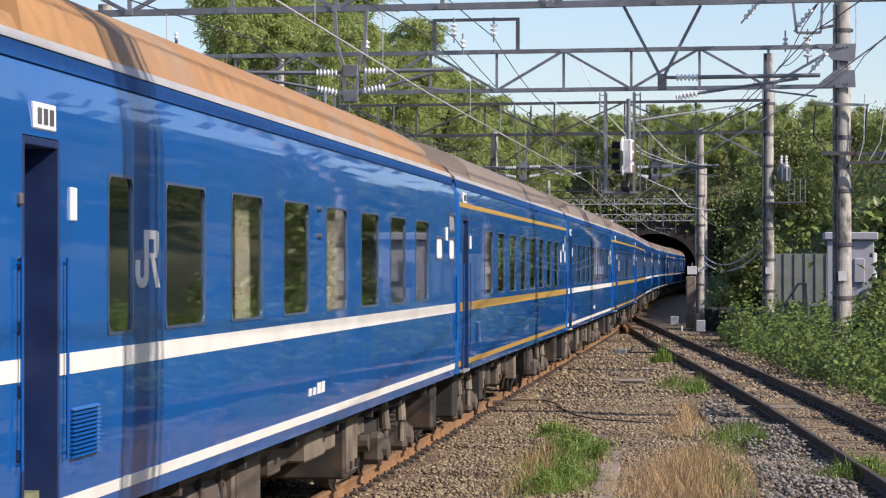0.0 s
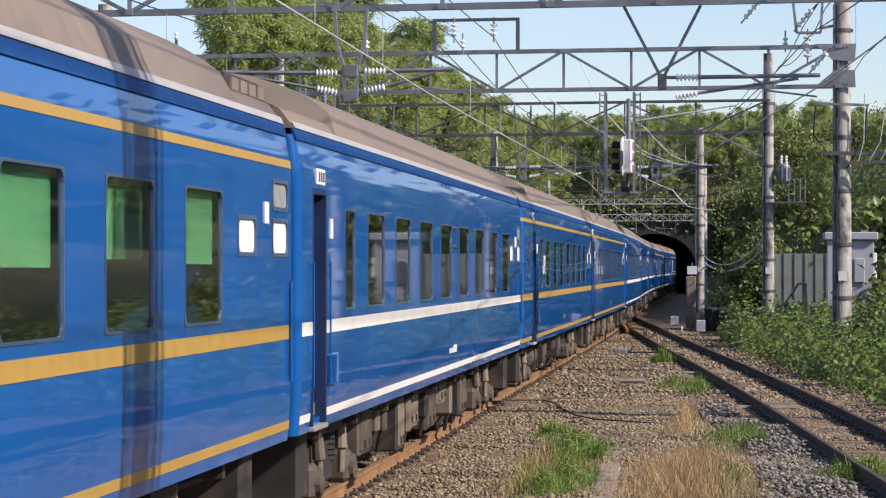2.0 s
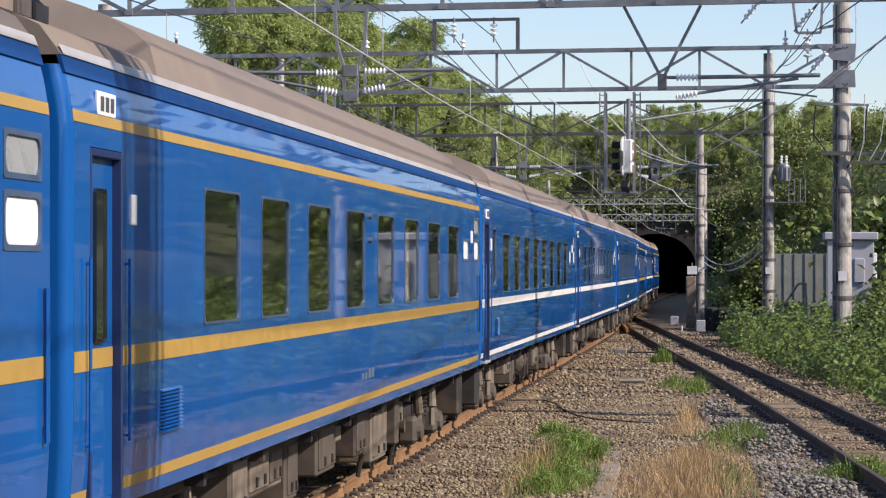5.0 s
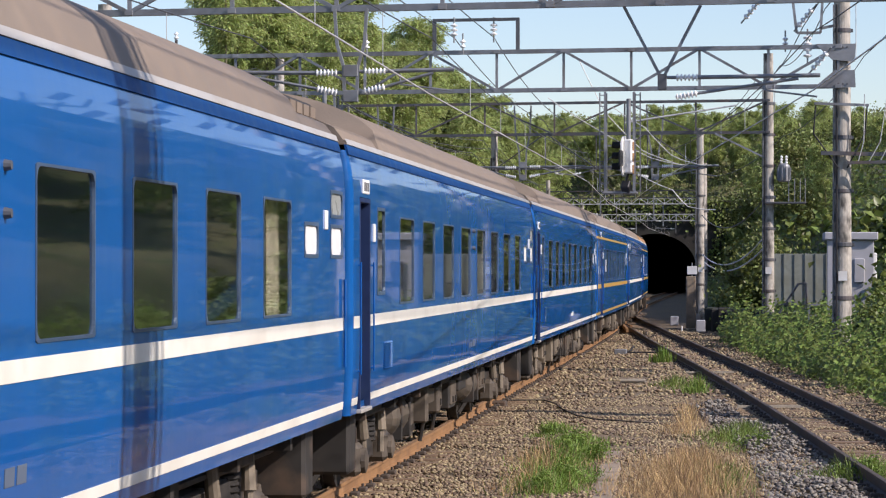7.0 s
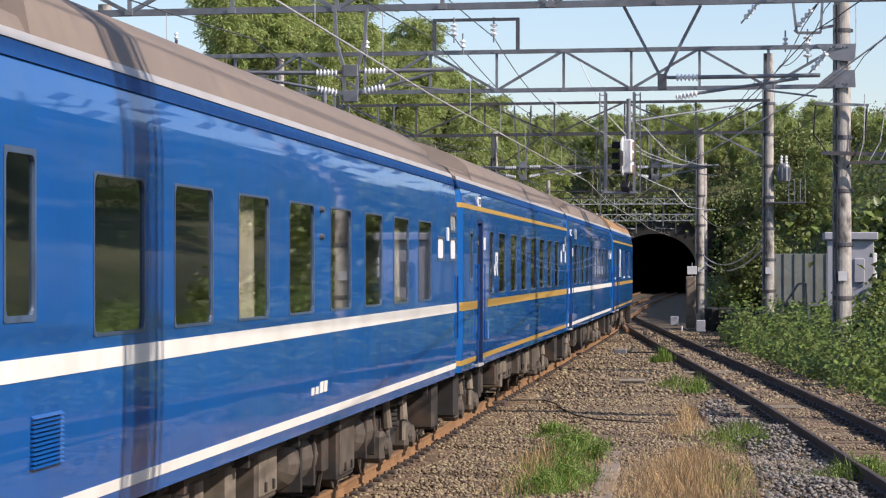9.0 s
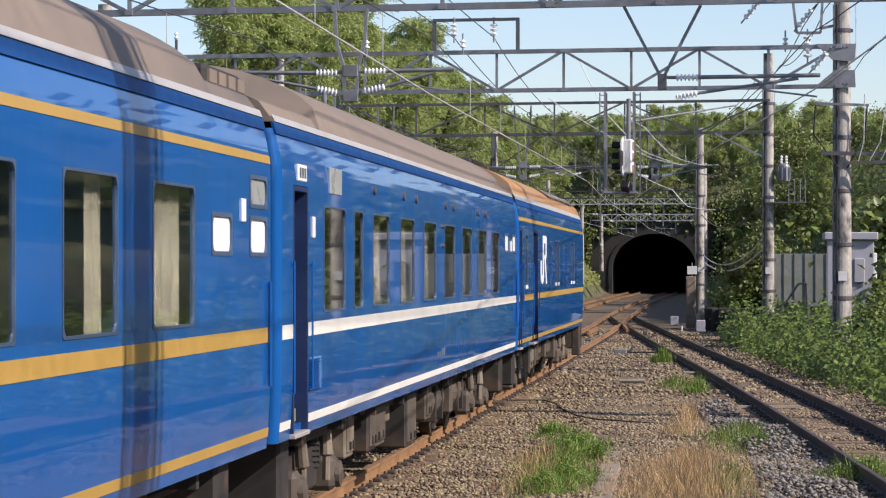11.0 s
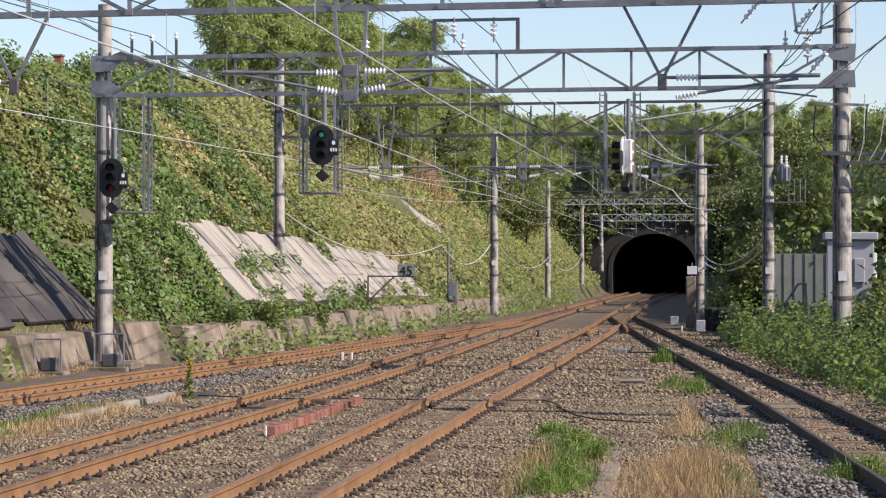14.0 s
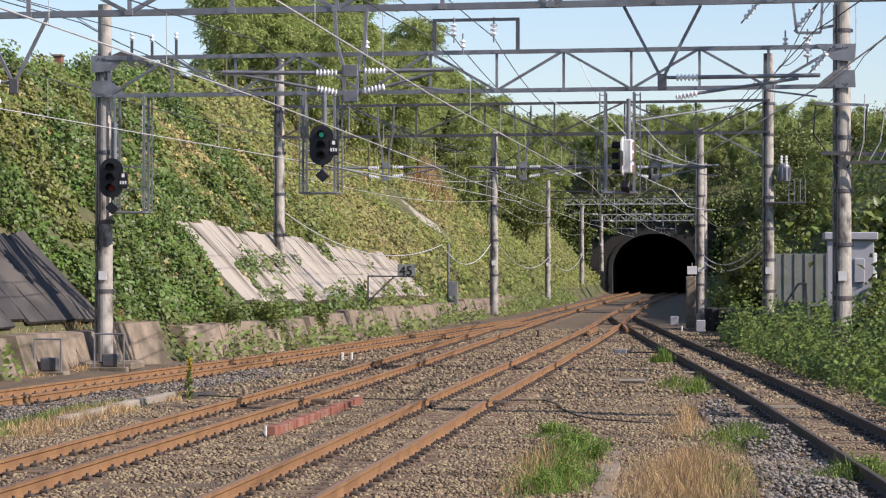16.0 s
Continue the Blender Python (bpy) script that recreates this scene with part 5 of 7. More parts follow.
# strut and feeder arm at the right mast
root = thing("raking_strut", "galvanised raking strut from mast to beam", "bracket")
part("strut", bar(bmesh.new(), (-0.62, 89.9, 6.69), (1.03, 89.9, 5.88), 0.11, 0.06), M_STEEL, root)
root = thing("transformer", "small grey pole transformer with insulators on its platform", "transformer", pose(1.62, 89.9, 5.1))
part("tank", lathe(bmesh.new(), [(0.16, 0), (0.19, 0.03), (0.19, 0.5), (0.17, 0.56), (0.05, 0.6)], seg=16), M_STEEL, root)
for k in range(10):
    a = 2 * math.pi * k / 10
    part("cooling_fin", box(bmesh.new(), 0.185, 0.235, -0.012, 0.012, 0.06, 0.46, m=Euler((0, 0, a)).to_matrix().to_4x4()), M_STEEL, root)
for a in (-0.08, 0.08):
    part("bushing", insulator(bmesh.new(), (a, 0, 0.58), (a, 0, 0.86), 3, 0.05), M_PORC, root)
part("platform", box(bmesh.new(), -0.62, 0.72, -0.35, 0.35, -0.72, -0.66, 0.01), M_STEEL_DK, root)
for x in (0.15, 0.34, 0.52, 0.68):
    part("platform_rail", rod(bmesh.new(), (x, -0.3, -0.68), (x, -0.3, 0.1), 0.014, seg=6), M_STEEL, root)

# fourth gantry and the far ones before the tunnel
mast(-10.67, 122.0, 0.2, 8.4, 0.165, "weathered concrete mast at the bank's foot", 4)
mast(-1.47, 120.0, -0.1, 8.4, 0.17, "tall weathered mast beside the spur", 5)
truss("gantry_beam", (-10.6, 121.8), (-1.5, 119.9), 6.70, 8.25, 4, "thin steel beam on the far gantry", 0.09, True)
for bx in (-7.3,):
    cantilever(bx, 121.0, 6.75, bx - 1.5, "galvanised tube cantilever with white porcelain")
    cantilever(bx, 121.02, 6.75, bx + 1.9, "galvanised tube cantilever with white porcelain")
for x, y, z0, z1 in ((-11.85, 175, 0.2, 7.9), (-11.89, 215, 1.0, 7.2), (-11.55, 240, 2.0, 7.0), (-2.62, 199, -0.2, 7.9), (-3.1, 239, -0.2, 7.2), (-1.35, 123.5, 0.0, 7.0)):
    mast(x, y, z0, z1, 0.155, "weathered concrete mast near the tunnel", 2)
truss("gantry_beam", (-12.3, 200), (-2.6, 199), 6.93, 7.36, 16, "fine zigzag lattice beam before the tunnel", 0.08, ma=M_WIRE)
truss("gantry_beam", (-11.9, 240), (-3.1, 239), 6.40, 6.95, 14, "fine zigzag lattice beam close to the tunnel", 0.08, ma=M_WIRE)
truss("gantry_beam", (-11.9, 176), (-2.2, 174), 6.75, 7.2, 10, "dark lattice beam before the tunnel", 0.08, True)
for y in (174.5, 199.5, 239.5):
    for x in (MAIN(y), LEFT(y)):
        root = thing("dropper_bracket", "thin dropper with white insulators", "bracket", group="far droppers")
        part("post", bar(bmesh.new(), (x + 0.9, y, 5.3), (x + 0.9, y, 6.9), 0.09), M_STEEL, root)
        part("arm", rod(bmesh.new(), (x + 0.9, y, 5.7), (x - 0.9, y, 5.75), 0.03, seg=6), M_STEEL, root)
        part("porcelain", insulator(bmesh.new(), (x + 0.75, y, 5.7), (x + 0.4, y, 5.7), 4, 0.08), M_PORC, root)

# catenary: contact wire, messenger and hangers for each track
SPANS = [-8.0, 45.0, 90.9, 121.0, 174.5, 199.5, 239.5, 262.0]
for line, zc, wob in ((MAIN, 5.16, 0.15), (LEFT, 5.18, -0.15), (SIDING, 5.2, 0.1), (SPUR, 5.2, -0.1)):
    ends = [y for y in SPANS if y <= (262 if line in (MAIN, LEFT) else 121.0)]
    cw = [(line(y) + wob * (-1) ** i, y, zc) for i, y in enumerate(ends)]
    wire("contact_wire", cw, 0.012, M_WIRE, "bright copper-grey contact wire above the track", group="contact wires")
    ms = [(p[0], p[1], p[2] + (0.95 if p[1] < 122 else 0.75)) for p in cw]
    wire("messenger_wire", ms, 0.010, M_WIRE_DK, "dark messenger wire above the contact wire", sag=0.42, group="messenger wires")
    for (a, b) in zip(ms, ms[1:]):
        n = max(2, int((b[1] - a[1]) / 6))
        for k in range(1, n):
            f = k / n
            p = Vector(a).lerp(Vector(b), f)
            zt = p.z - 4 * 0.42 * f * (1 - f)
            wire("hanger", [(p.x, p.y, zt), (p.x, p.y, zc)], 0.006, M_WIRE, "thin hanger between the wires", group="hangers", n=1)
# feeders on the masts and to the sides
for pts, r, m, sag in (
        ([(-16.6, 5, 8.8), (-15.9, 65.6, 8.3), (-15.6, 92, 8.9), (-11.2, 122, 8.0), (-12, 175, 7.6)], 0.014, M_WIRE_DK, 0.5),
        ([(-15.6, 5, 8.4), (-14.2, 65.5, 7.95), (-14.9, 92, 8.3), (-10.4, 122, 7.6), (-11.5, 175, 7.3)], 0.012, M_WIRE_DK, 0.5),
        ([(-18, 5, 9.6), (-16.2, 65.6, 8.55), (-16.2, 92, 9.1), (-12.6, 150, 8.2)], 0.010, M_WIRE_DK, 0.6),
        ([(3.4, 5, 9.2), (1.6, 64.0, 7.9), (0.7, 89.9, 8.4), (-1.9, 120, 8.0), (-3.0, 199, 7.5)], 0.013, M_WIRE_DK, 0.4),
        ([(4.6, 5, 9.6), (2.1, 64.0, 8.3), (1.5, 89.9, 8.9), (-1.0, 120, 8.2), (-2.3, 199, 7.7)], 0.013, M_WIRE_DK, 0.4),
        ([(5.4, 5, 8.8), (3.0, 64.0, 7.2), (1.6, 90.0, 6.6), (-1.0, 120, 6.3)], 0.012, M_WIRE_DK, 0.35),
        ([(-7.9, 5, 8.9), (-6.63, 64.8, 7.78), (-6.3, 91, 7.2), (-6.6, 121, 7.0), (-7.2, 175, 6.9)], 0.012, M_WIRE_DK, 0.3),
        ([(-6.6, 5, 8.9), (-5.68, 64.8, 7.78), (-5.6, 91, 7.2), (-6.2, 121, 7.0), (-7.0, 175, 6.9)], 0.012, M_WIRE_DK, 0.3),
        ([(-15.5, 92, 4.4), (-12.7, 119, 3.3), (-10.7, 122, 3.6), (-11.8, 175, 3.0), (-11.9, 215, 3.2)], 0.02, M_WIRE, 1.0),
        ([(1.2, 90, 3.6), (-1.4, 120, 2.9)], 0.025, M_WIRE, 0.8),
        ([(1.2, 90, 4.9), (-1.4, 120, 4.6)], 0.02, M_WIRE_DK, 0.9),
        ([(1.2, 90, 3.2), (-1.4, 123, 2.6)], 0.03, M_WIRE, 0.7),
        ([(-15.2, 92, 6.6), (-10.7, 122, 6.2), (-11.8, 175, 6.0)], 0.010, M_WIRE, 0.5),
        ([(-15.2, 92, 5.6), (-10.7, 122, 5.3), (-11.8, 175, 5.2), (-11.8, 215, 5.0)], 0.010, M_WIRE, 0.4)):
    wire("feeder_cable", pts, r, m, "sagging feeder cable strung from mast to mast", "cable", sag=sag, group="feeder cables")
for pts in ([(-3.96, 90, 7.58), (-2.9, 90, 6.9), (-2.05, 90, 6.0), (-1.3, 90, 5.72), (-0.75, 90, 5.66)],
            [(-5.1, 90, 9.2), (-4.2, 90, 7.4), (-3.0, 90, 6.15), (-1.7, 90, 5.66)],
            [(-6.1, 90, 7.9), (-4.3, 90, 6.75), (-2.7, 90, 5.9), (-1.6, 90, 5.66)],
            [(-3.0, 90, 5.3), (-2.0, 90, 4.85), (-1.5, 90, 4.3), (-0.6, 90, 4.2)]):
    wire("stay_wire", pts, 0.016, M_WIRE, "bright curved stay wire below the gantry", sag=0.03, group="stay wires", n=5)
root = thing("tension_rod", "bright slanting steel rod below the gantry", "rod")
part("rod", rod(bmesh.new(), (-3.55, 89.7, 7.05), (0.1, 89.7, 7.6), 0.028, seg=8), M_WIRE, root)
root = thing("cable_bracket", "dark outrigger with thin pale cables on the mast", "bracket")
part("arm", bar(bmesh.new(), (2.6, 63.7, 4.72), (4.3, 63.7, 4.75), 0.07), M_STEEL_DK, root)
for xa, xb, zb in ((2.85, 3.0, 6.3), (3.1, 3.5, 6.2), (3.35, 3.7, 6.4), (3.6, 3.45, 5.9)):
    wire("cable", [(xa, 63.7, 4.75), ((xa + xb) / 2 + 0.05, 63.7, 5.2), (xb, 63.7, zb)], 0.012, M_WIRE, "", parent=root)
# insulator strings under the open sky by the right mast
for x, z in ((1.62, 8.0), (0.4, 8.2), (1.95, 7.0)):
    string("insulator", (x - 0.15, 63.9, z - 0.12), (x + 0.2, 63.6, z + 0.28), "white porcelain string insulator", 4, 0.075)
root = thing("feeder_bracket", "galvanised U-shaped bracket clamped to the mast", "bracket")
for a, b in (((1.35, 64.0, 8.6), (1.45, 64.0, 7.75)), ((1.45, 64.0, 7.75), (2.0, 64.0, 7.75)), ((2.0, 64.0, 7.75), (2.05, 64.0, 8.6)), ((2.0, 64.0, 7.85), (2.5, 64.0, 7.95))):
    part("bracket_bar", bar(bmesh.new(), a, b, 0.085, 0.06), M_STEEL, root)
string("insulator", (1.7, 64.0, 7.7), (1.7, 64.0, 7.15), "white porcelain string insulator below the bracket", 4, 0.1)
root = thing("cross_arm", "grey cross arm with hanging loops on the mast", "bracket")
part("arm", bar(bmesh.new(), (1.85, 63.8, 6.1), (3.1, 63.8, 6.05), 0.06), M_STEEL, root)
part("lower_arm", bar(bmesh.new(), (2.0, 63.8, 4.95), (4.2, 63.8, 4.9), 0.09), M_STEEL_DK, root)
for x in (1.88, 3.06):
    wire("cable_loop", [(x, 63.8, 6.05), (x - 0.05, 63.8, 5.4), (2.4 if x < 2.5 else 2.6, 63.8, 4.6)], 0.02, M_RUBBER, "", parent=root)

# unseen mast beyond the spur, its shade across the train widened by added pipes
root = mast(5.73, 11.9, -0.3, 12.6, 0.2, "tall unseen concrete mast beyond the spur, with pipes added to widen its shade", 3)
for dy, r in ((-0.46, 0.05), (-0.34, 0.035), (0.36, 0.06), (0.52, 0.03)):
    part("cable_pipe", rod(bmesh.new(), (0, dy, -0.3), (0, dy, 12.0), r, seg=8), M_STEEL, root)
for z in (1.5, 4.0, 6.5, 9.0, 11.5):
    part("pipe_bracket", bar(bmesh.new(), (0, -0.5, z), (0, 0.55, z), 0.05), M_STEEL, root)


# ---- lineside things ----
def on_bank(x, y, up=0.0):
    return Vector((x, y, height(x, y) + up))


def bank_slab(name, label, y0, y1, z0a, z1a, z0b, z1b, n, material, lift=0.26):
    """Concrete facing on the bank, cast in strips that run down the slope."""
    root = thing(name, label, "slope facing", kind="structure")

    def at(y, z, up):
        tl = TOE_L(y)
        d = 0.7 + (z - 1.0) / 1.07
        return Vector((tl - d + 0.62 * up, y, z + 0.62 * up))
    for k in range(n):
        f0, f1 = k / n, (k + 0.95) / n
        bm = bmesh.new()
        rows = []
        jit = [random.uniform(-0.2, 0.15) for _ in range(2)]
        for f in (f0, f1):
            y = y0 + (y1 - y0) * f
            za, zb = z0a + (z0b - z0a) * f + jit[0] * 0.5, z1a + (z1b - z1a) * f + jit[1]
            rows.append([(at(y, za + (zb - za) * j / 5, lift + 0.06 * random.random()), at(y, za + (zb - za) * j / 5, 0.05)) for j in range(6)])
        t = [[bm.verts.new(p[0]) for p in r] for r in rows]
        u = [[bm.verts.new(p[1]) for p in r] for r in rows]
        for j in range(5):
            bm.faces.new((t[0][j], t[0][j + 1], t[1][j + 1], t[1][j]))
            bm.faces.new((t[0][j], u[0][j], u[0][j + 1], t[0][j + 1]))
            bm.faces.new((t[1][j], t[1][j + 1], u[1][j + 1], u[1][j]))
        bm.faces.new((t[0][5], u[0][5], u[1][5], t[1][5]))
        bm.faces.new((t[0][0], t[1][0], u[1][0], u[0][0]))
        part("panel", bm, material, root)
    return root


bank_slab("slope_facing", "pale sprayed-concrete facing with dark joints on the bank", 79.5, 117.5, 1.1, 3.6, 1.0, 2.6, 20, M_SLAB)
bank_slab("slope_facing", "narrow pale concrete drain on the bank", 141.0, 147.0, 4.6, 5.6, 3.6, 4.3, 2, M_SLAB)
bank_slab("slope_chute", "dark concrete paving down the bank", 60.0, 68.1, 0.95, 2.2, 0.95, 3.2, 7, M_CONC_DK, 0.12)


def toe_wall():
    root = thing("retaining_wall", "stained low concrete wall at the bank's foot", "wall", kind="structure")
    y = 57.0
    while y < 150:
        w = random.uniform(2.6, 3.6)
        tl0, tl1 = TOE_L(y), TOE_L(y + w - 0.08)
        top = 0.74 + 0.25 * noise.noise(Vector((y * 0.2, 0, 5)))
        bm = bmesh.new()
        q = []
        for tx, yy in ((tl0, y), (tl1, y + w - 0.08)):
            q.append([bm.verts.new((tx + a, yy, z)) for a, z in ((0.25, -0.4), (-0.1, top), (-0.45, top + 0.03), (-0.6, -0.4))])
        a, b = q
        for i in range(4):
            bm.faces.new((a[i], a[(i + 1) % 4], b[(i + 1) % 4], b[i]))
        bm.faces.new(list(reversed(a))), bm.faces.new(b)
        part("wall_block", bm, M_CONC, root)
        y += w + (random.uniform(0.5, 1.5) if random.random() < 0.12 else -0.06)


toe_wall()

# speed board on its bracket
root = thing("speed_board", "small grey-green speed board with black numerals on a dark bracket", "sign", pose(-13.42, 100.0, 0))
for a, b in (((0, 0, 0.55), (0, 0, 1.98)), ((0, 0, 1.98), (1.72, 0, 1.98)), ((0, 0, 1.05), (0.98, 0, 1.98)), ((0, 0, 0.9), (0.22, -0.2, 0.25))):
    part("bracket_bar", bar(bmesh.new(), a, b, 0.055), M_STEEL_DK, root)
part("board", box(bmesh.new(), 1.10, 1.76, -0.045, -0.03, 2.0, 2.42, 0.004), M_FENCE, root)
txt = bpy.data.curves.new("numerals", "FONT")
txt.body, txt.size, txt.extrude, txt.align_x = "45", 0.50, 0.004, "CENTER"
txt.materials.append(M_BLACK)
num = new("numerals", txt)
num.parent, num.matrix_basis = root, pose(1.42, -0.056, 2.015, 90, 0, 0)


def cabinet(name, x, y, z0, w, d, h, material, label, category, door_panel=True, cap=0.0):
    root = thing(name, label, category, pose(x, y, z0))
    part("body", box(bmesh.new(), -w / 2, w / 2, -d / 2, d / 2, 0, h, 0.02), material, root)
    if door_panel:
        part("door", box(bmesh.new(), -w / 2 + 0.05, w / 2 - 0.05, -d / 2 - 0.015, -d / 2 - 0.001, 0.1, h - 0.08, 0.008), material, root)
        part("handle", rod(bmesh.new(), (w / 2 - 0.1, -d / 2 - 0.03, h * 0.45), (w / 2 - 0.1, -d / 2 - 0.03, h * 0.55), 0.012, seg=6), M_STEEL_DK, root)
    if cap:
        part("roof", box(bmesh.new(), -w / 2 - cap, w / 2 + cap, -d / 2 - cap, d / 2 + cap, h, h + 0.2, 0.03), material, root)
    return root


cabinet("relay_cabinet", -12.75, 124.0, 0.25, 0.46, 0.4, 1.42, M_STEEL, "grey steel relay cabinet at the bank's foot", "cabinet")
cabinet("relay_cabinet", -1.75, 112.0, -0.15, 0.40, 0.4, 2.1, M_CONC, "tall grey lineside cabinet beside the spur", "cabinet")
cabinet("marker_box", -1.24, 102.7, -0.1, 0.34, 0.3, 0.44, M_HUT, "small pale junction box among weeds", "box", False)
cabinet("marker_box", -2.55, 118.0, -0.19, 0.34, 0.3, 0.4, M_HUT, "small pale junction box in ballast", "box", False)
cabinet("point_machine_box", -3.24, 78.6, -0.19, 0.36, 0.25, 0.15, M_STEEL, "low grey cable box in the ballast", "box", False)
root = thing("white_board", "small white board on a post before the tunnel", "sign", pose(-1.72, 113.2, 0))
part("post", rod(bmesh.new(), (0, 0, -0.2), (0, 0, 2.5), 0.03, seg=8), M_STEEL, root)
part("board", box(bmesh.new(), -0.2, 0.2, -0.05, -0.02, 2.02, 2.36, 0.01), M_WHITE, root)
root = thing("cable_post", "thin grey post beside the relay cabinet", "post", pose(-13.0, 124.5, 0))
part("shaft", rod(bmesh.new(), (0, 0, 0.3), (0, 0, 3.45), 0.055, seg=10), M_STEEL, root)
for x, y, c in ((-2.0, 106.0, M_WHITE), (-10.35, 72.0, M_WHITE), (-10.1, 72.0, M_WHITE), (-7.0, 98.0, M_BLACK)):
    root = thing("marker_post", "short marker post standing in the ballast", "post", pose(x, y, 0), group="marker posts")
    part("shaft", box(bmesh.new(), -0.03, 0.03, -0.03, 0.03, -0.25, 0.05, 0.01), c, root)

# railed equipment at the foot of the left mast
for x, y, w, h in ((-15.75, 62.0, 0.62, 0.75), (-15.0, 65.0, 0.72, 0.8)):
    root = thing("railed_box", "dark relay box inside a thin pipe railing", "box", pose(x, y, -0.1), group="railed boxes")
    part("body", box(bmesh.new(), -0.2, 0.2, -0.12, 0.12, 0, 0.32, 0.03), M_STEEL_DK, root)
    for sx in (-w / 2, w / 2):
        part("rail_post", rod(bmesh.new(), (sx, -0.2, -0.1), (sx, -0.2, h), 0.022, seg=8), M_STEEL, root)
    part("top_rail", rod(bmesh.new(), (-w / 2, -0.2, h), (w / 2, -0.2, h), 0.022, seg=8), M_STEEL, root)
    part("base_slab", box(bmesh.new(), -w / 2 - 0.1, w / 2 + 0.1, -0.35, 0.3, -0.2, 0.0, 0.02), M_CONC, root)
root = thing("mast_footing", "pale concrete footing of a mast", "footing", pose(-15.34, 65.8, -0.2))
part("block", box(bmesh.new(), -0.5, 0.9, -0.9, 0.5, 0, 0.22, 0.05), M_CONC, root)

# equipment hut on legs behind the right mast
hut = thing("equipment_hut", "pale grey equipment hut with flat roof on a steel stage", "hut", pose(3.52, 84.6, 0))
part("body", box(bmesh.new(), -0.66, 0.70, -0.75, 0.75, 0.55, 3.14, 0.015), M_HUT, hut)
part("roof", box(bmesh.new(), -0.80, 0.82, -0.9, 0.9, 3.14, 3.38, 0.03), M_HUT, hut)
part("corner_post", box(bmesh.new(), -0.70, -0.42, -0.80, -0.752, 0.5, 3.13, 0.008), M_HUT, hut)
part("panel_box", box(bmesh.new(), 0.10, 0.42, -0.83, -0.752, 1.85, 2.58, 0.02), M_HUT, hut)
part("meter_box", box(bmesh.new(), -0.28, -0.05, -0.84, -0.752, 1.75, 2.5, 0.02), M_STEEL_DK, hut)
part("side_panel", box(bmesh.new(), 0.702, 0.80, -0.5, 0.4, 1.95, 2.75, 0.02), M_WHITE, hut)
for x in (-0.55, 0.6):
    for y in (-0.65, 0.65):
        part("leg", box(bmesh.new(), x - 0.06, x + 0.06, y - 0.06, y + 0.06, -0.2, 0.55), M_STEEL, hut)
part("conduit", rod(bmesh.new(), (-0.25, -0.79, 0.6), (-0.25, -0.79, 1.75), 0.03, seg=8), M_STEEL_DK, hut)
fence = thing("sheet_fence", "weathered green-grey sheet fence behind the hut", "fence", pose(0, 95.0, 0))
for k in range(7):
    x = 1.36 + 0.36 * k
    part("panel", box(bmesh.new(), x + 0.01, x + 0.345, -0.03, 0.01, 1.0, 2.78, 0.006), M_FENCE, fence)
    part("post", bar(bmesh.new(), (x, -0.05, 0.1), (x, -0.05, 2.8), 0.03), M_FENCE, fence)
for z in (1.2, 2.0, 2.72):
    part("rail", bar(bmesh.new(), (1.3, 0.04, z), (3.95, 0.04, z), 0.05), M_STEEL, fence)
steps = thing("steel_steps", "dark steel steps with bent handrail up to the hut", "steps", pose(1.25, 88.5, 0))
for k in range(6):
    part("tread", box(bmesh.new(), 0.14 * k, 0.14 * k + 0.24, -0.4, 0.4, 0.02 + 0.17 * k, 0.06 + 0.17 * k, 0.005), M_STEEL_DK, steps)
for yy in (-0.42, 0.42):
    part("stringer", bar(bmesh.new(), (0, yy, -0.15), (0.95, yy, 1.0), 0.06, 0.14), M_STEEL_DK, steps)
    for a, b in (((0.0, yy, 0.55), (0.80, yy, 1.78)), ((0.80, yy, 1.78), (1.05, yy, 1.80)), ((1.05, yy, 1.80), (1.07, yy, 0.9)), ((0.0, yy, 0.55), (-0.25, yy, 0.35)), ((0.45, yy, 0.6), (0.45, yy, 1.22))):
        part("handrail", rod(bmesh.new(), a, b, 0.028, seg=8), M_STEEL_DK, steps)
stage = thing("steel_stage", "weathered steel walkway stage before the hut", "stage", pose(0, 0, 0))
part("deck", box(bmesh.new(), 2.2, 4.3, 83.2, 88.9, 0.46, 0.54, 0.01), M_STEEL, stage)
for x in (2.25, 2.9, 3.6):
    part("stage_post", bar(bmesh.new(), (x, 83.25, -0.2), (x, 83.25, 1.2 if x < 2.5 else 0.5), 0.07), M_STEEL, stage)
for z in (0.85, 1.18):
    part("stage_rail", bar(bmesh.new(), (2.25, 83.25, z), (2.75, 83.25, z), 0.05), M_STEEL, stage)
wall_r = thing("stone_wall", "dark green-stained retaining wall on the spur side", "wall", kind="structure")
for k in range(9):
    x0, y0 = -1.15 + 0.27 * k, 108.0 - 1.2 * k
    part("wall_block", box(bmesh.new(), x0, x0 + 0.9, y0 - 0.62, y0 + 0.6, -0.4, 0.75 + random.uniform(-0.12, 0.12), 0.05), M_PORTAL, wall_r)

# things lying in the ballast
tr = thing("cable_trough", "red-brown trough covers lying between the tracks", "cable trough", pose(-6.80, 0, 0))
for k in range(24):
    part("cover", box(bmesh.new(), -0.07, 0.07, 39.9 + 0.4 * k, 40.26 + 0.4 * k, -0.19, -0.05 + random.uniform(-0.012, 0.012), 0.012, pose(random.uniform(-0.015, 0.015), 0, 0)), M_BRICKISH, tr)
for y in (39.8, 49.55):
    part("end_cap", box(bmesh.new(), -0.078, -0.045, y - 0.02, y + 0.02, -0.19, -0.03, 0.005), M_WHITE, tr)
pl = thing("loose_plank", "pale weathered plank lying beside the track", "plank", pose(-10.60, 42.3, -0.12, 0, 0, 0.5))
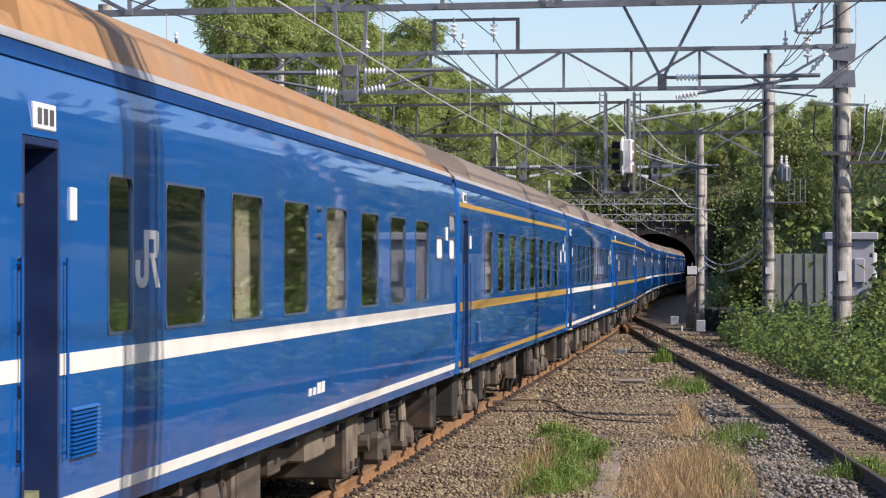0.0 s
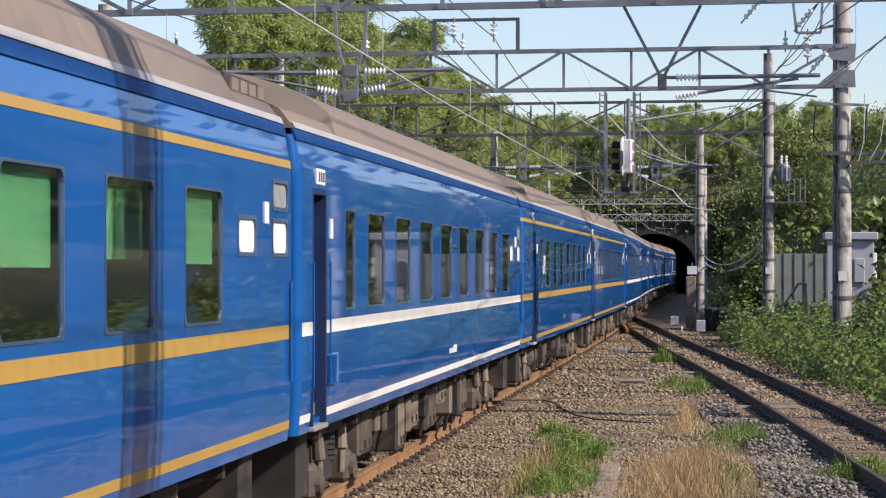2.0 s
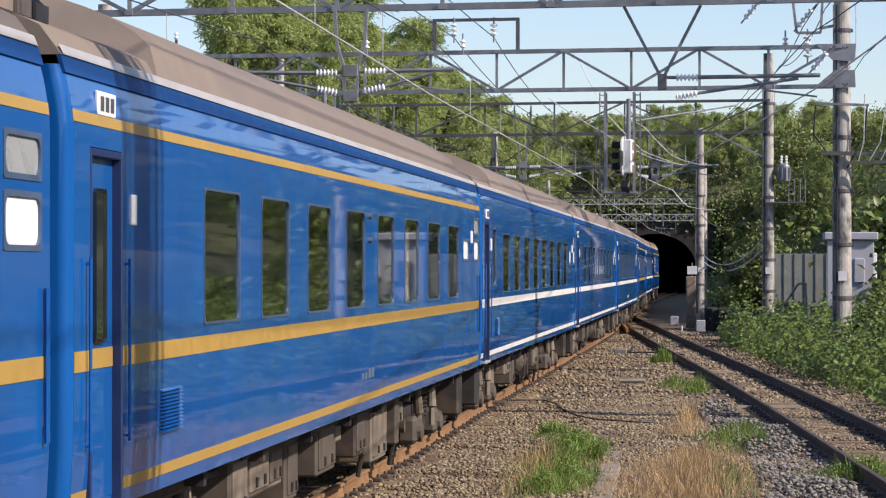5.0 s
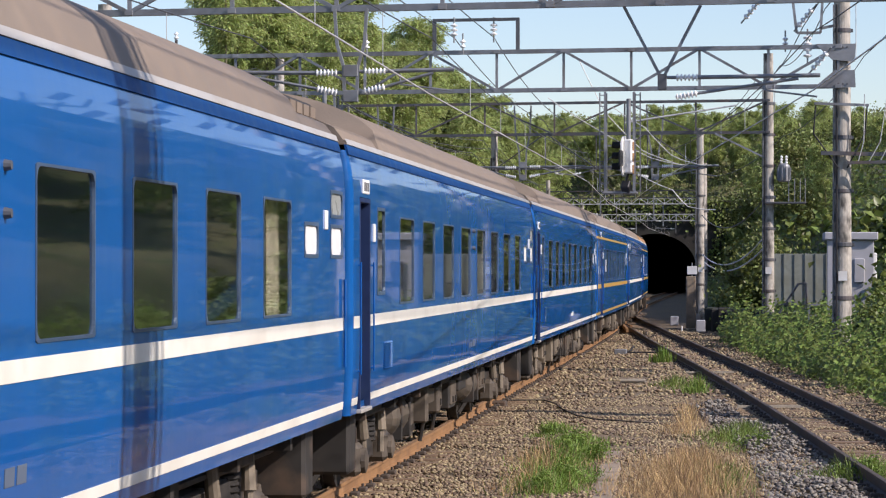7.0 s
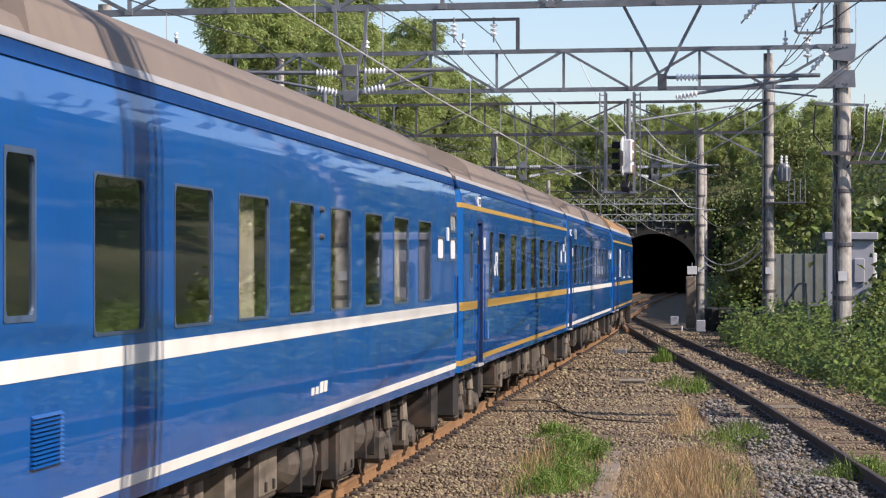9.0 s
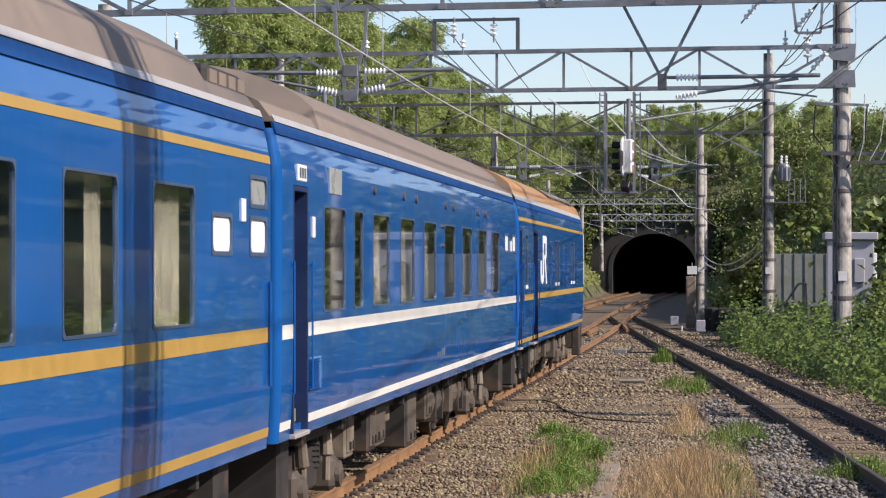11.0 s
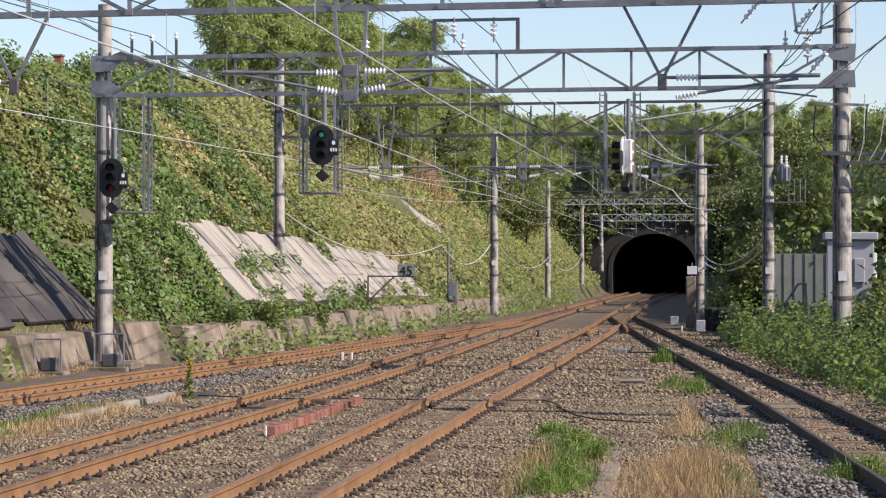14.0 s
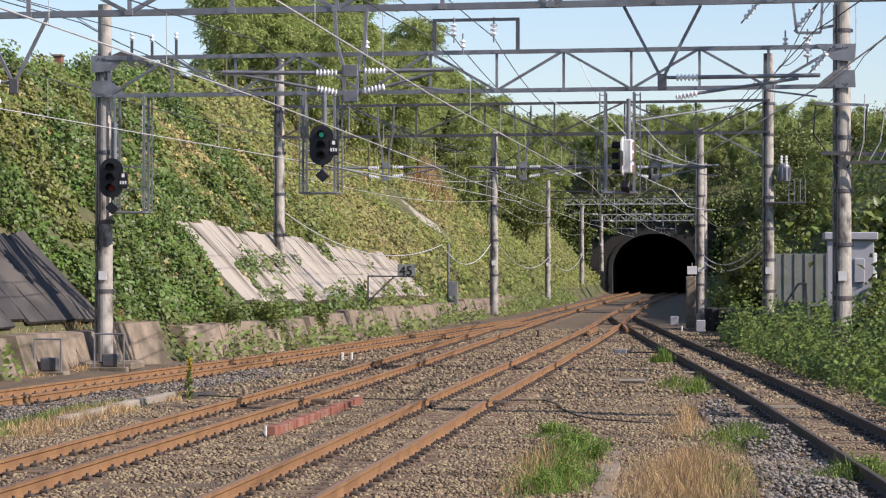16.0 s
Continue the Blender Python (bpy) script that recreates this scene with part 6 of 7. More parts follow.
part("board", box(bmesh.new(), -0.09, 0.09, 0, 4.0, -0.06, 0.06, 0.015), M_WOOD, pl)
pl = thing("loose_plank", "pale weathered plank lying beside the track", "plank", pose(-10.62, 46.3, -0.11, 0, 0, -1.2))
part("board", box(bmesh.new(), -0.09, 0.09, 0, 4.4, -0.07, 0.07, 0.015), M_WOOD, pl)
pl = thing("cable_duct", "dark duct lid lying in the ballast", "duct", pose(-10.3, 51.0, -0.15, 0, 0, -6))
part("lid", box(bmesh.new(), -0.12, 0.12, 0, 1.6, -0.04, 0.05, 0.012), M_CONC_DK, pl)
path = thing("stepping_slab", "worn concrete slabs in a row beside the dry grass", "paving slab", pose(-1.55, 0, 0))
for k in range(8):
    part("slab", box(bmesh.new(), -0.17 - 0.03 * k + 0.2, 0.08 - 0.03 * k + 0.2, 28.6 + 1.05 * k, 29.6 + 1.05 * k, -0.25, -0.155 + random.uniform(-0.01, 0.01), 0.015), M_CONC, path)
wire("ground_cable", [(-10.3, 51.4, -0.13), (-9.0, 50.6, -0.13), (-8.17, 50.6, -0.15), (-6.9, 50.4, -0.13), (-5.5, 50.3, -0.15), (-4.3, 50.4, -0.15), (-4.0, 50.5, -0.15), (-3.5, 50.6, -0.15), (-3.2, 49.2, -0.15), (-2.9, 47.0, -0.15), (-2.6, 45.4, -0.15), (-2.26, 44.3, -0.15), (-1.6, 43.8, -0.16), (-1.1, 43.7, -0.19)], 0.013, M_CABLE, "dusty black cable crossing under the rails on the ballast", "cable", n=6)
# this black cable stands in for a dark shadow line by the spur
wire("ground_cable", [(-3.1, 85.0, -0.13), (-3.0, 80.5, -0.13), (-3.24, 78.7, -0.13), (-2.0, 78.6, -0.13), (-1.4, 77.0, -0.14)], 0.024, M_RUBBER, "black cable drawn along a shadow line beside the spur rails", "cable", n=6)
for x, y in ((-8.95, 49.2), (-7.45, 49.0), (-5.5, 48.75), (-4.2, 48.7), (-5.4, 76.5), (-4.35, 76.2), (-8.8, 76.0)):
    root = thing("rail_joint_box", "dark steel joint fitting against the rail", "rail joint", pose(x, y, -0.13), group="rail joints")
    part("body", box(bmesh.new(), -0.16, 0.16, -0.22, 0.22, -0.06, 0.05, 0.02), M_RAIL_DK, root)
root = thing("log", "pale short log lying in ballast", "log", pose(-2.15, 58.5, -0.12, 0, 0, 85))
part("stem", rod(bmesh.new(), (0, -0.26, 0), (0, 0.26, 0), 0.05, 0.045, 8), M_WOOD, root)
for x, y in ((-0.6, 63.5), (0.55, 48.0)):
    root = thing("tie_bar", "pale bar between the spur rails", "tie bar", pose(x, y, -0.12), group="tie bars")
    part("bar", bar(bmesh.new(), (-0.5, 0, 0), (0.6, 0.15, 0.0), 0.07, 0.04), M_WOOD, root)

# frog and guard rails where the spur meets the main track
pts = thing("turnout_frog", "rusty crossing frog and guard rails of the turnout", "rail crossing")
for a, b in (((-4.55, 100.5, -0.04), (-4.62, 108.0, -0.04)), ((-3.95, 102.0, -0.04), (-4.5, 111.5, -0.04)), ((-5.2, 98.0, -0.04), (-5.25, 105.5, -0.04)), ((-4.05, 108.5, -0.04), (-4.9, 116.0, -0.04))):
    part("guard_rail", bar(bmesh.new(), a, b, 0.09, 0.14), M_RAIL, pts)

# house behind the bank's crest
house = thing("house", "distant house with dark roof and brick-red chimney", "house", pose(-27.0, 122.0, 9.6))
part("wall", box(bmesh.new(), -2.2, 2.4, -3, 3, -1.5, 1.2), M_HUT, house)
bm = bmesh.new()
vs = [bm.verts.new(c) for c in ((-2.8, -3.5, 1.1), (3.0, -3.5, 1.1), (3.0, 3.5, 1.1), (-2.8, 3.5, 1.1), (0.1, -3.5, 2.25), (0.1, 3.5, 2.25))]
for q in ((0, 1, 4), (2, 3, 5), (1, 2, 5, 4), (3, 0, 4, 5), (0, 3, 2, 1)):
    bm.faces.new([vs[i] for i in q])
part("roof", bm, M_STEEL_DK, house)
root = thing("chimney", "brick-red chimney above the bank", "chimney", pose(-30.1, 120.0, 9.7))
part("stack", box(bmesh.new(), -0.2, 0.2, -0.2, 0.2, -1.5, 2.05, 0.02), M_BRICKISH, root)
part("cap", box(bmesh.new(), -0.25, 0.25, -0.25, 0.25, 2.05, 2.15, 0.02), M_CONC, root)


# ---- plants and stones ----
RNG = np.random.default_rng(7)


def leaf_mesh(name, P, D, N, L, W, material, bend=0.25):
    """One folded four-cornered leaf at each point P along D, facing N."""
    n = len(P)
    D = D / np.linalg.norm(D, axis=1, keepdims=True)
    S = np.cross(D, N)
    S /= np.linalg.norm(S, axis=1, keepdims=True) + 1e-9
    U = np.cross(S, D)
    L, W = np.asarray(L).reshape(-1, 1), np.asarray(W).reshape(-1, 1)
    v = np.empty((n, 4, 3))
    v[:, 0] = P
    v[:, 1] = P + D * L * 0.45 + S * W * 0.5 + U * L * bend * 0.5
    v[:, 2] = P + D * L - U * L * bend * 0.3
    v[:, 3] = P + D * L * 0.45 - S * W * 0.5 + U * L * bend * 0.5
    me = bpy.data.meshes.new(name)
    me.vertices.add(n * 4)
    me.vertices.foreach_set("co", v.ravel())
    idx = (np.arange(n)[:, None] * 4 + np.array([0, 1, 2, 0, 2, 3])).ravel()
    me.loops.add(n * 6)
    me.loops.foreach_set("vertex_index", idx)
    me.polygons.add(n * 2)
    me.polygons.foreach_set("loop_start", np.arange(n * 2) * 3)
    me.update()
    me.validate()
    me.materials.append(material)
    return me


def rand_dirs(n, up=0.0):
    v = RNG.normal(size=(n, 3))
    v[:, 2] += up
    return v / np.linalg.norm(v, axis=1, keepdims=True)


def bank_cover(name, label, n, region, keep, size, material, lift, face):
    """Loose leaves over a stretch of the land."""
    x0, x1, y0, y1 = region
    y = y0 + (y1 - y0) * RNG.random(n * 2)
    x = x0(y) + (x1(y) - x0(y)) * RNG.random(n * 2)
    lump = 1.1 * lumps(x * 0.75, y * 0.75, 3) + 0.6 * lumps(x * 2.3, y * 2.3, 1)
    ok = np.flatnonzero(keep(x, y, lump))[:n]
    x, y, lump = x[ok], y[ok], lump[ok]
    P = np.stack([x, y, heights(x, y) + lift * (0.25 + np.maximum(0.0, lump + 0.5)) * RNG.random(len(x)) + 0.03], axis=1)
    m = len(P)
    N = rand_dirs(m, 0.0) * 0.6 + np.array(face)
    D = rand_dirs(m)
    D -= N * (np.sum(D * N, axis=1) / np.sum(N * N, axis=1))[:, None]
    s = size * (0.6 + 0.8 * RNG.random(m))
    me = leaf_mesh(name, P, D, N, s, s * 0.85, material)
    ob = new(name, me)
    return tagged(ob, label, "vegetation", kind="stuff")


def off_slab(x, y):
    """True away from the concrete on the bank."""
    z = heights(x, y)
    f = (y - 79.5) / 38
    a = (f > 0) & (f < 1) & (z > 1.0 - 0.1 * f) & (z < 3.6 - 1.0 * f) & (lumps(x * 1.6, y * 0.4, 2) < 0.45)
    f = (y - 141) / 6
    b = (y > 132) & (y < 149) & (z > 4.1 - f) & (z < 6.0 - 1.3 * np.clip(f, 0, 1))
    c = (y > 59.9) & (y < 68.3) & (z > 0.8) & (z < 2.25 + 0.125 * (y - 60))
    d = (y > 60) & (y < 68.0) & (x > TOE_L(y) - 0.7)
    return ~(a | b | c | d)


def toe_off(a):
    return lambda y: TOE_L(y) + a


LEFT_FACE = (0.62, -0.25, 0.75)
bank_cover("bank_vines", "dense green vines and kudzu leaves over the bank", 150000, (toe_off(-9.5), toe_off(-0.45), 46, 104), lambda x, y, l: off_slab(x, y) & (l > -0.75), 0.135, M_LEAF, 0.6, LEFT_FACE)
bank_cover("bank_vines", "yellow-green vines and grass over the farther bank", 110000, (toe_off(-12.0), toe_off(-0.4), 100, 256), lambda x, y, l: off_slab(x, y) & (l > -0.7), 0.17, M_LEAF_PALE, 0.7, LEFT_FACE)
bank_cover("dry_growth", "brown withered leaves among the vines", 42000, (toe_off(-8.5), toe_off(-0.3), 74, 175), lambda x, y, l: off_slab(x, y) & (l < 0.05) & (heights(x, y) > 1.6 + 0.02 * (y - 74)), 0.15, M_LEAF_DRY, 0.5, LEFT_FACE)
bank_cover("foot_weeds", "green weeds along the foot of the bank", 7000, (toe_off(-0.9), toe_off(0.8), 48, 200), lambda x, y, l: (l > 0.0) & ~((y > 59) & (y < 69)), 0.17, M_GRASS, 0.5, (0.2, -0.4, 0.8))


def toe_r(a):
    return lambda y: TOE_R(y) + a


RIGHT_FACE = (-0.35, -0.45, 0.8)
bank_cover("side_weeds", "lush green weeds and vines beside the spur", 80000, (toe_r(-0.9), toe_r(5.5), 40, 108), lambda x, y, l: (l > -0.35) & ~((y > 93) & (x < 1.7)) & ~((x > 2.4) & (x < 4.4) & (y > 83) & (y < 86)), 0.105, M_HERB, 0.8, RIGHT_FACE)
bank_cover("side_vines", "dark green vines over the far slope", 80000, (toe_r(0.1), toe_r(16.0), 92, 257), lambda x, y, l: (l > -0.7) & ~((y < 113) & (x < 1.2)) & ~((x > 1.2) & (x < 4.4) & (y < 97)), 0.19, M_BUSH, 1.0, (-0.6, -0.4, 0.7))
bank_cover("hill_cover", "leafy undergrowth on the tunnel hill", 80000, (lambda y: y * 0 - 45.0, lambda y: y * 0 + 40.0, 259.2, 300), lambda x, y, l: l > -9, 0.22, M_BROAD, 0.8, (0, -0.7, 0.6))


def portal_vines(n):
    x = -18 + 21.5 * RNG.random(n * 3)
    z = 0.3 + 8.6 * RNG.random(n * 3)
    u = np.abs(x + 7.45)
    arch = np.where(u < 4.9, 2.2 + 4.1 * np.sqrt(np.maximum(0, 1 - (u / 4.9) ** 2)), -1)
    lump = lumps(x * 0.9, z * 0.9, 3)
    ok = np.flatnonzero((z > arch + 0.3 + 0.8 * lump) & ((z > 6.3 + lump) | (u > 5.6 + 0.7 * lump)))[:n]
    P = np.stack([x[ok], PORTAL_Y - 0.5 - 0.5 * RNG.random(len(ok)), z[ok]], axis=1)
    D, N = rand_dirs(len(ok), -0.5), rand_dirs(len(ok)) * 0.5 + np.array([0, -0.9, 0.3])
    s = 0.28 * (0.6 + 0.8 * RNG.random(len(ok)))
    tagged(new("portal_vines", leaf_mesh("portal_vines", P, D, N, s, s * 0.8, M_BUSH)), "dark creeper hanging over the tunnel portal", "vegetation", kind="stuff")


portal_vines(6500)


def blades(name, label, n, cx, cy, rx, ry, hgt, material, lean=0.25, width=0.012, loose=1.0):
    a, r = RNG.random(n) * 2 * math.pi, np.sqrt(RNG.random(n))
    k = max(4, n // 45)
    cl = RNG.integers(0, k, n)
    ca, cr = RNG.random(k) * 2 * math.pi, np.sqrt(RNG.random(k))
    x = cx + rx * (cr * np.cos(ca))[cl] + RNG.normal(size=n) * 0.10 * loose
    y = cy + ry * (cr * np.sin(ca))[cl] + RNG.normal(size=n) * 0.16 * loose
    P = np.stack([x, y, heights(x, y) - 0.02], axis=1)
    D = RNG.normal(size=(n, 3)) * lean + np.array([0, 0, 1.0])
    N = rand_dirs(n)
    edge = 1 - 0.55 * np.minimum(1, np.sqrt(((P[:, 0] - cx) / rx) ** 2 + ((P[:, 1] - cy) / ry) ** 2))
    L = hgt * (0.5 + 0.7 * RNG.random(n)) * edge
    me = leaf_mesh(name, P, D, N, L, np.full(n, width) * (0.7 + 0.8 * RNG.random(n)), material, 0.03)
    return tagged(new(name, me), label, "grass", kind="stuff")


blades("green_tuft", "bright green weed tuft in the ballast", 3000, -2.15, 35.5, 0.42, 4.2, 0.27, M_WEED, 1.0, width=0.013, loose=1.6)
blades("green_tuft", "bright green weed tuft in the ballast", 2200, -2.05, 31.4, 0.40, 2.2, 0.30, M_WEED, 1.0, width=0.013, loose=1.6)
blades("green_tuft", "sparse green weeds in the ballast", 500, -2.75, 41.0, 0.35, 1.6, 0.26, M_WEED, 0.6, width=0.012)
blades("dry_tuft", "dry stalks among the green weeds", 500, -2.35, 33.0, 0.4, 3.5, 0.5, M_STRAW, 0.3, width=0.005, loose=3.0)
blades("dry_tuft", "dry straw-coloured grass in the ballast", 3800, -0.52, 33.0, 0.5, 4.4, 0.34, M_STRAW, 0.32, width=0.005, loose=3.5)
blades("dry_tuft", "dry straw-coloured grass in the ballast", 2200, -0.5, 30.2, 0.55, 2.2, 0.40, M_STRAW, 0.32, width=0.005, loose=3.5)
blades("dry_tuft", "thin dry stalks beside the grey stones", 500, -0.72, 43.0, 0.15, 4.5, 0.5, M_STRAW, 0.25, width=0.006, loose=1.5)
blades("mixed_tuft", "olive weeds between ballast and spur", 1500, 0.12, 39.6, 0.45, 3.6, 0.36, M_HERB, 0.7, width=0.010, loose=2.0)
blades("mixed_tuft", "olive weeds among the dry grass", 700, -0.15, 31.5, 0.4, 2.6, 0.34, M_HERB, 0.7, width=0.008, loose=2.2)
blades("mixed_tuft", "olive weeds beside the spur rail", 900, 1.5, 33.0, 0.35, 2.2, 0.38, M_HERB, 0.7, width=0.010, loose=2.0)
blades("mixed_tuft", "olive weeds beside the spur rail", 500, -1.25, 58.0, 0.3, 3.0, 0.35, M_HERB, 0.6, width=0.012, loose=2.0)
blades("mixed_tuft", "small weeds beside the spur rail", 260, -0.72, 55.3, 0.2, 1.8, 0.5, M_WEED, 0.3, width=0.016)
blades("mixed_tuft", "upright weed beside the spur rail", 260, -1.85, 71.7, 0.1, 0.5, 0.65, M_WEED, 0.15, width=0.03)
for gy in (48, 56, 64, 72, 80, 88):
    blades("side_grass", "fine green grass among the weeds beside the spur", 1500, float(TOE_R(gy)) + 0.7, gy, 1.2, 4.5, 0.5, M_HERB, 0.5, width=0.014, loose=3.0)
blades("siding_grass", "dry and green grass strip between siding and track", 3500, -10.6, 44.0, 0.5, 9.0, 0.28, M_STRAW, 0.4)
blades("siding_grass", "green grass strip between siding and track", 2500, -11.0, 44.0, 0.5, 9.0, 0.25, M_GRASS, 0.4, width=0.02)
blades("bank_reed", "tall dry reeds on the bank", 2600, -18.6, 160.0, 1.6, 12.0, 2.4, M_STRAW, 0.22, width=0.05)
blades("bank_reed", "dry grass round the relay boxes", 1100, -16.3, 63.0, 0.6, 4.5, 0.3, M_STRAW, 0.4, width=0.012, loose=2.5)
blades("bank_reed", "dry reeds beside the left mast", 600, -16.0, 66.5, 0.8, 4.0, 0.5, M_STRAW, 0.4, width=0.025)
for x, y in ((-10.2, 50.6),):
    root = thing("goldenrod", "tall weed with yellow flower head beside the track", "wildflower", pose(x, y, -0.19))
    part("stalk", rod(bmesh.new(), (0, 0, 0), (0.03, 0, 0.75), 0.012, 0.006, 6), M_GRASS, root)
    n = 160
    z = RNG.random(n)
    P = np.stack([0.03 * z, 0 * z, 0.08 + 0.62 * z], axis=1)
    D = rand_dirs(n, 0.25)
    me = leaf_mesh("foliage", P, D, rand_dirs(n), 0.16 * (1.1 - z), 0.03 + 0 * z, M_GRASS)
    shared("foliage", me, root)
    me = leaf_mesh("flower_head", np.stack([0.03 + 0 * z[:90], 0 * z[:90], 0.52 + 0.25 * z[:90]], axis=1), rand_dirs(90, 0.3), rand_dirs(90), 0.07 + 0 * z[:90], 0.02 + 0 * z[:90], M_YELLOW)
    shared("flower_head", me, root)


def bush(seed, r, hgt, n, size, material):
    rg = np.random.default_rng(seed)
    root = thing("bush", "dense leafy green bush at the trackside", "bush", group="trackside bushes")
    bm = bmesh.new()
    for k in range(6):
        a = 2 * math.pi * k / 6
        rod(bm, (0.1 * math.cos(a), 0.1 * math.sin(a), -0.2), (r * 0.6 * math.cos(a), r * 0.6 * math.sin(a), hgt * 0.65), 0.03, 0.012, 5)
    part("stem", bm, M_BARK, root)
    cl = rg.normal(size=(26, 3)) * np.array([0.55, 0.55, 0.42]) * np.array([r, r, hgt * 0.6]) + np.array([0, 0, hgt * 0.45])
    c = cl[rg.integers(0, 26, n)] + rg.normal(size=(n, 3)) * 0.20 * r
    c[:, 2] = np.abs(c[:, 2])
    d = rg.normal(size=(n, 3))
    N = rg.normal(size=(n, 3)) * 0.5 + np.array([0, -0.2, 0.9])
    s = size * (0.6 + 0.8 * rg.random(n))
    shared("crown", leaf_mesh("crown", c, d, N, s, s * 0.75, material), root)
    return root


BUSHES = [bush(k, 1.0, 1.5, 1900, 0.17, M_BUSH) for k in range(3)]
spots = [(3.6, 68.0, 0.75), (4.5, 70.5, 1.1), (4.3, 75.0, 0.8), (2.6, 78.5, 0.4), (5.2, 77.0, 1.3), (4.6, 61.0, 0.8), (5.2, 64.5, 1.1), (1.7, 82.0, 0.35), (2.9, 80.0, 0.4),
         (5.8, 82.0, 1.6), (6.5, 90.0, 2.2), (0.9, 84.5, 0.3), (5.6, 58.0, 0.8), (2.3, 101.0, 0.8), (4.8, 98.5, 1.6), (0.8, 108.0, 1.1), (2.4, 111.0, 1.6),
         (-13.9, 80.0, 0.5), (-13.6, 88.0, 0.45), (-14.4, 76.0, 0.55), (3.1, 63.0, 0.45), (1.9, 74.0, 0.35), (4.9, 86.5, 1.2)]
for k, (x, y, s) in enumerate(spots):
    m = pose(x, y, height(x, y) - 0.05, 0, 0, 73 * k) @ Matrix.Diagonal((s, s, s * 0.95, 1))
    if k < 3:
        BUSHES[k].matrix_basis = m
    else:
        o = copy_thing(BUSHES[k % 3], m)
        o.scale = (s, s, s * 0.95)


WEED = bush(9, 1.0, 1.15, 2600, 0.12, M_WEED)
for k, (x, y, s) in enumerate(((-2.25, 36.6, 0.20), (-1.85, 35.2, 0.18), (-2.3, 38.4, 0.18), (-2.1, 33.4, 0.20), (-2.7, 40.6, 0.11), (-1.85, 31.6, 0.18), (-2.1, 30.2, 0.20), (0.25, 38.0, 0.16), (1.5, 32.6, 0.2), (0.2, 41.0, 0.14))):
    m = pose(x, y, height(x, y) - 0.03, 0, 0, 61 * k)
    o = WEED if k == 0 else copy_thing(WEED, m)
    o.matrix_basis = m
    o.scale = (s * 0.9, s * 1.3, s)


def bamboo(seed, hgt):
    """A clump-forming cane with arching, feathery top."""
    rg = np.random.default_rng(seed)
    root = thing("bamboo", "feathery yellow-green bamboo on the hillside", "bamboo", group="bamboo stand")
    lean = rg.normal(size=2) * 0.6
    n = 9
    pts = [Vector((lean[0] * (k / n) ** 2.6 * 2.2, lean[1] * (k / n) ** 2.6 * 2.2, hgt * (k / n) - 0.7 * (k / n) ** 6)) for k in range(n + 1)]
    bm = bmesh.new()
    rings = []
    for k, p in enumerate(pts):
        r = 0.055 * (1 - k / n) + 0.012
        rings.append([bm.verts.new(p + Vector((r * math.cos(a), r * math.sin(a), 0))) for a in [math.pi / 3 * i for i in range(6)]])
    for p, q in zip(rings, rings[1:]):
        for i in range(6):
            bm.faces.new((p[i], p[(i + 1) % 6], q[(i + 1) % 6], q[i]))
    part("culm", bm, M_BARK, root)
    C, D = [], []
    for k in range(76):
        f = 0.22 + 0.78 * rg.random() ** 0.8
        i = min(int(f * n), n - 1)
        base = np.array(pts[i].lerp(pts[i + 1], f * n - i))
        a = rg.random() * 2 * math.pi
        out = (0.35 + 1.05 * math.sin(math.pi * min(1, (1.05 - f) * 1.15 + 0.12))) * (0.6 + 0.6 * rg.random())
        br = np.array([math.cos(a), math.sin(a), 0.45])
        for j in range(54):
            g = rg.random() ** 0.7
            p = base + br * out * g + np.array([0, 0, -0.55 * out * g * g]) + rg.normal(size=3) * 0.13
            C.append(p)
            D.append(np.array([math.cos(a), math.sin(a), -0.7]) * 0.8 + rg.normal(size=3) * 0.5)
    C, D = np.array(C), np.array(D)
    m = len(C)
    N = rg.normal(size=(m, 3)) * 0.6 + np.array([0, 0, 0.8])
    s = 0.25 * (0.6 + 0.8 * rg.random(m))
    shared("crown", leaf_mesh("crown", C, D, N, s, s * 0.28, M_BAMBOO), root)
    return root


def tree(seed, hgt, material):
    rg = np.random.default_rng(seed)
    root = thing("tree", "dark green broadleaf tree on the slope", "tree", group="slope trees")
    bm = bmesh.new()
    rod(bm, (0, 0, -0.5), (0.1, 0, hgt * 0.55), 0.16, 0.08, 8, False)
    tips = []
    for k in range(11):
        a, f = 2.4 * k, 0.3 + 0.06 * k
        p = Vector((0.1 * f, 0, hgt * f * 0.6))
        q = p + Vector((math.cos(a), math.sin(a), 0.75)) * hgt * (0.30 - 0.012 * k)
        rod(bm, p, q, 0.06, 0.02, 6, False)
        tips += [np.array(q), np.array(p.lerp(q, 0.6))]
    tips.append(np.array([0.1, 0, hgt * 0.8]))
    part("trunk", bm, M_BARK, root)
    tips = np.array(tips)
    n = 2600
    C = tips[rg.integers(0, len(tips), n)] + rg.normal(size=(n, 3)) * np.array([0.42, 0.42, 0.34]) * hgt * 0.17
    D = rg.normal(size=(n, 3))
    N = rg.normal(size=(n, 3)) * 0.5 + np.array([0, 0, 0.9])
    s = 0.24 * (0.6 + 0.8 * rg.random(n))
    shared("crown", leaf_mesh("crown", C, D, N, s, s * 0.6, material), root)
    return root


def plant_out(models, places):
    for k, (x, y, s) in enumerate(places):
        m = pose(x, y, height(x, y) - 0.15, 0, 0, 137.5 * k)
        src = models[k % len(models)]
        o = src if k < len(models) else copy_thing(src, m)
        o.matrix_basis = m
        o.scale = (s, s, s)


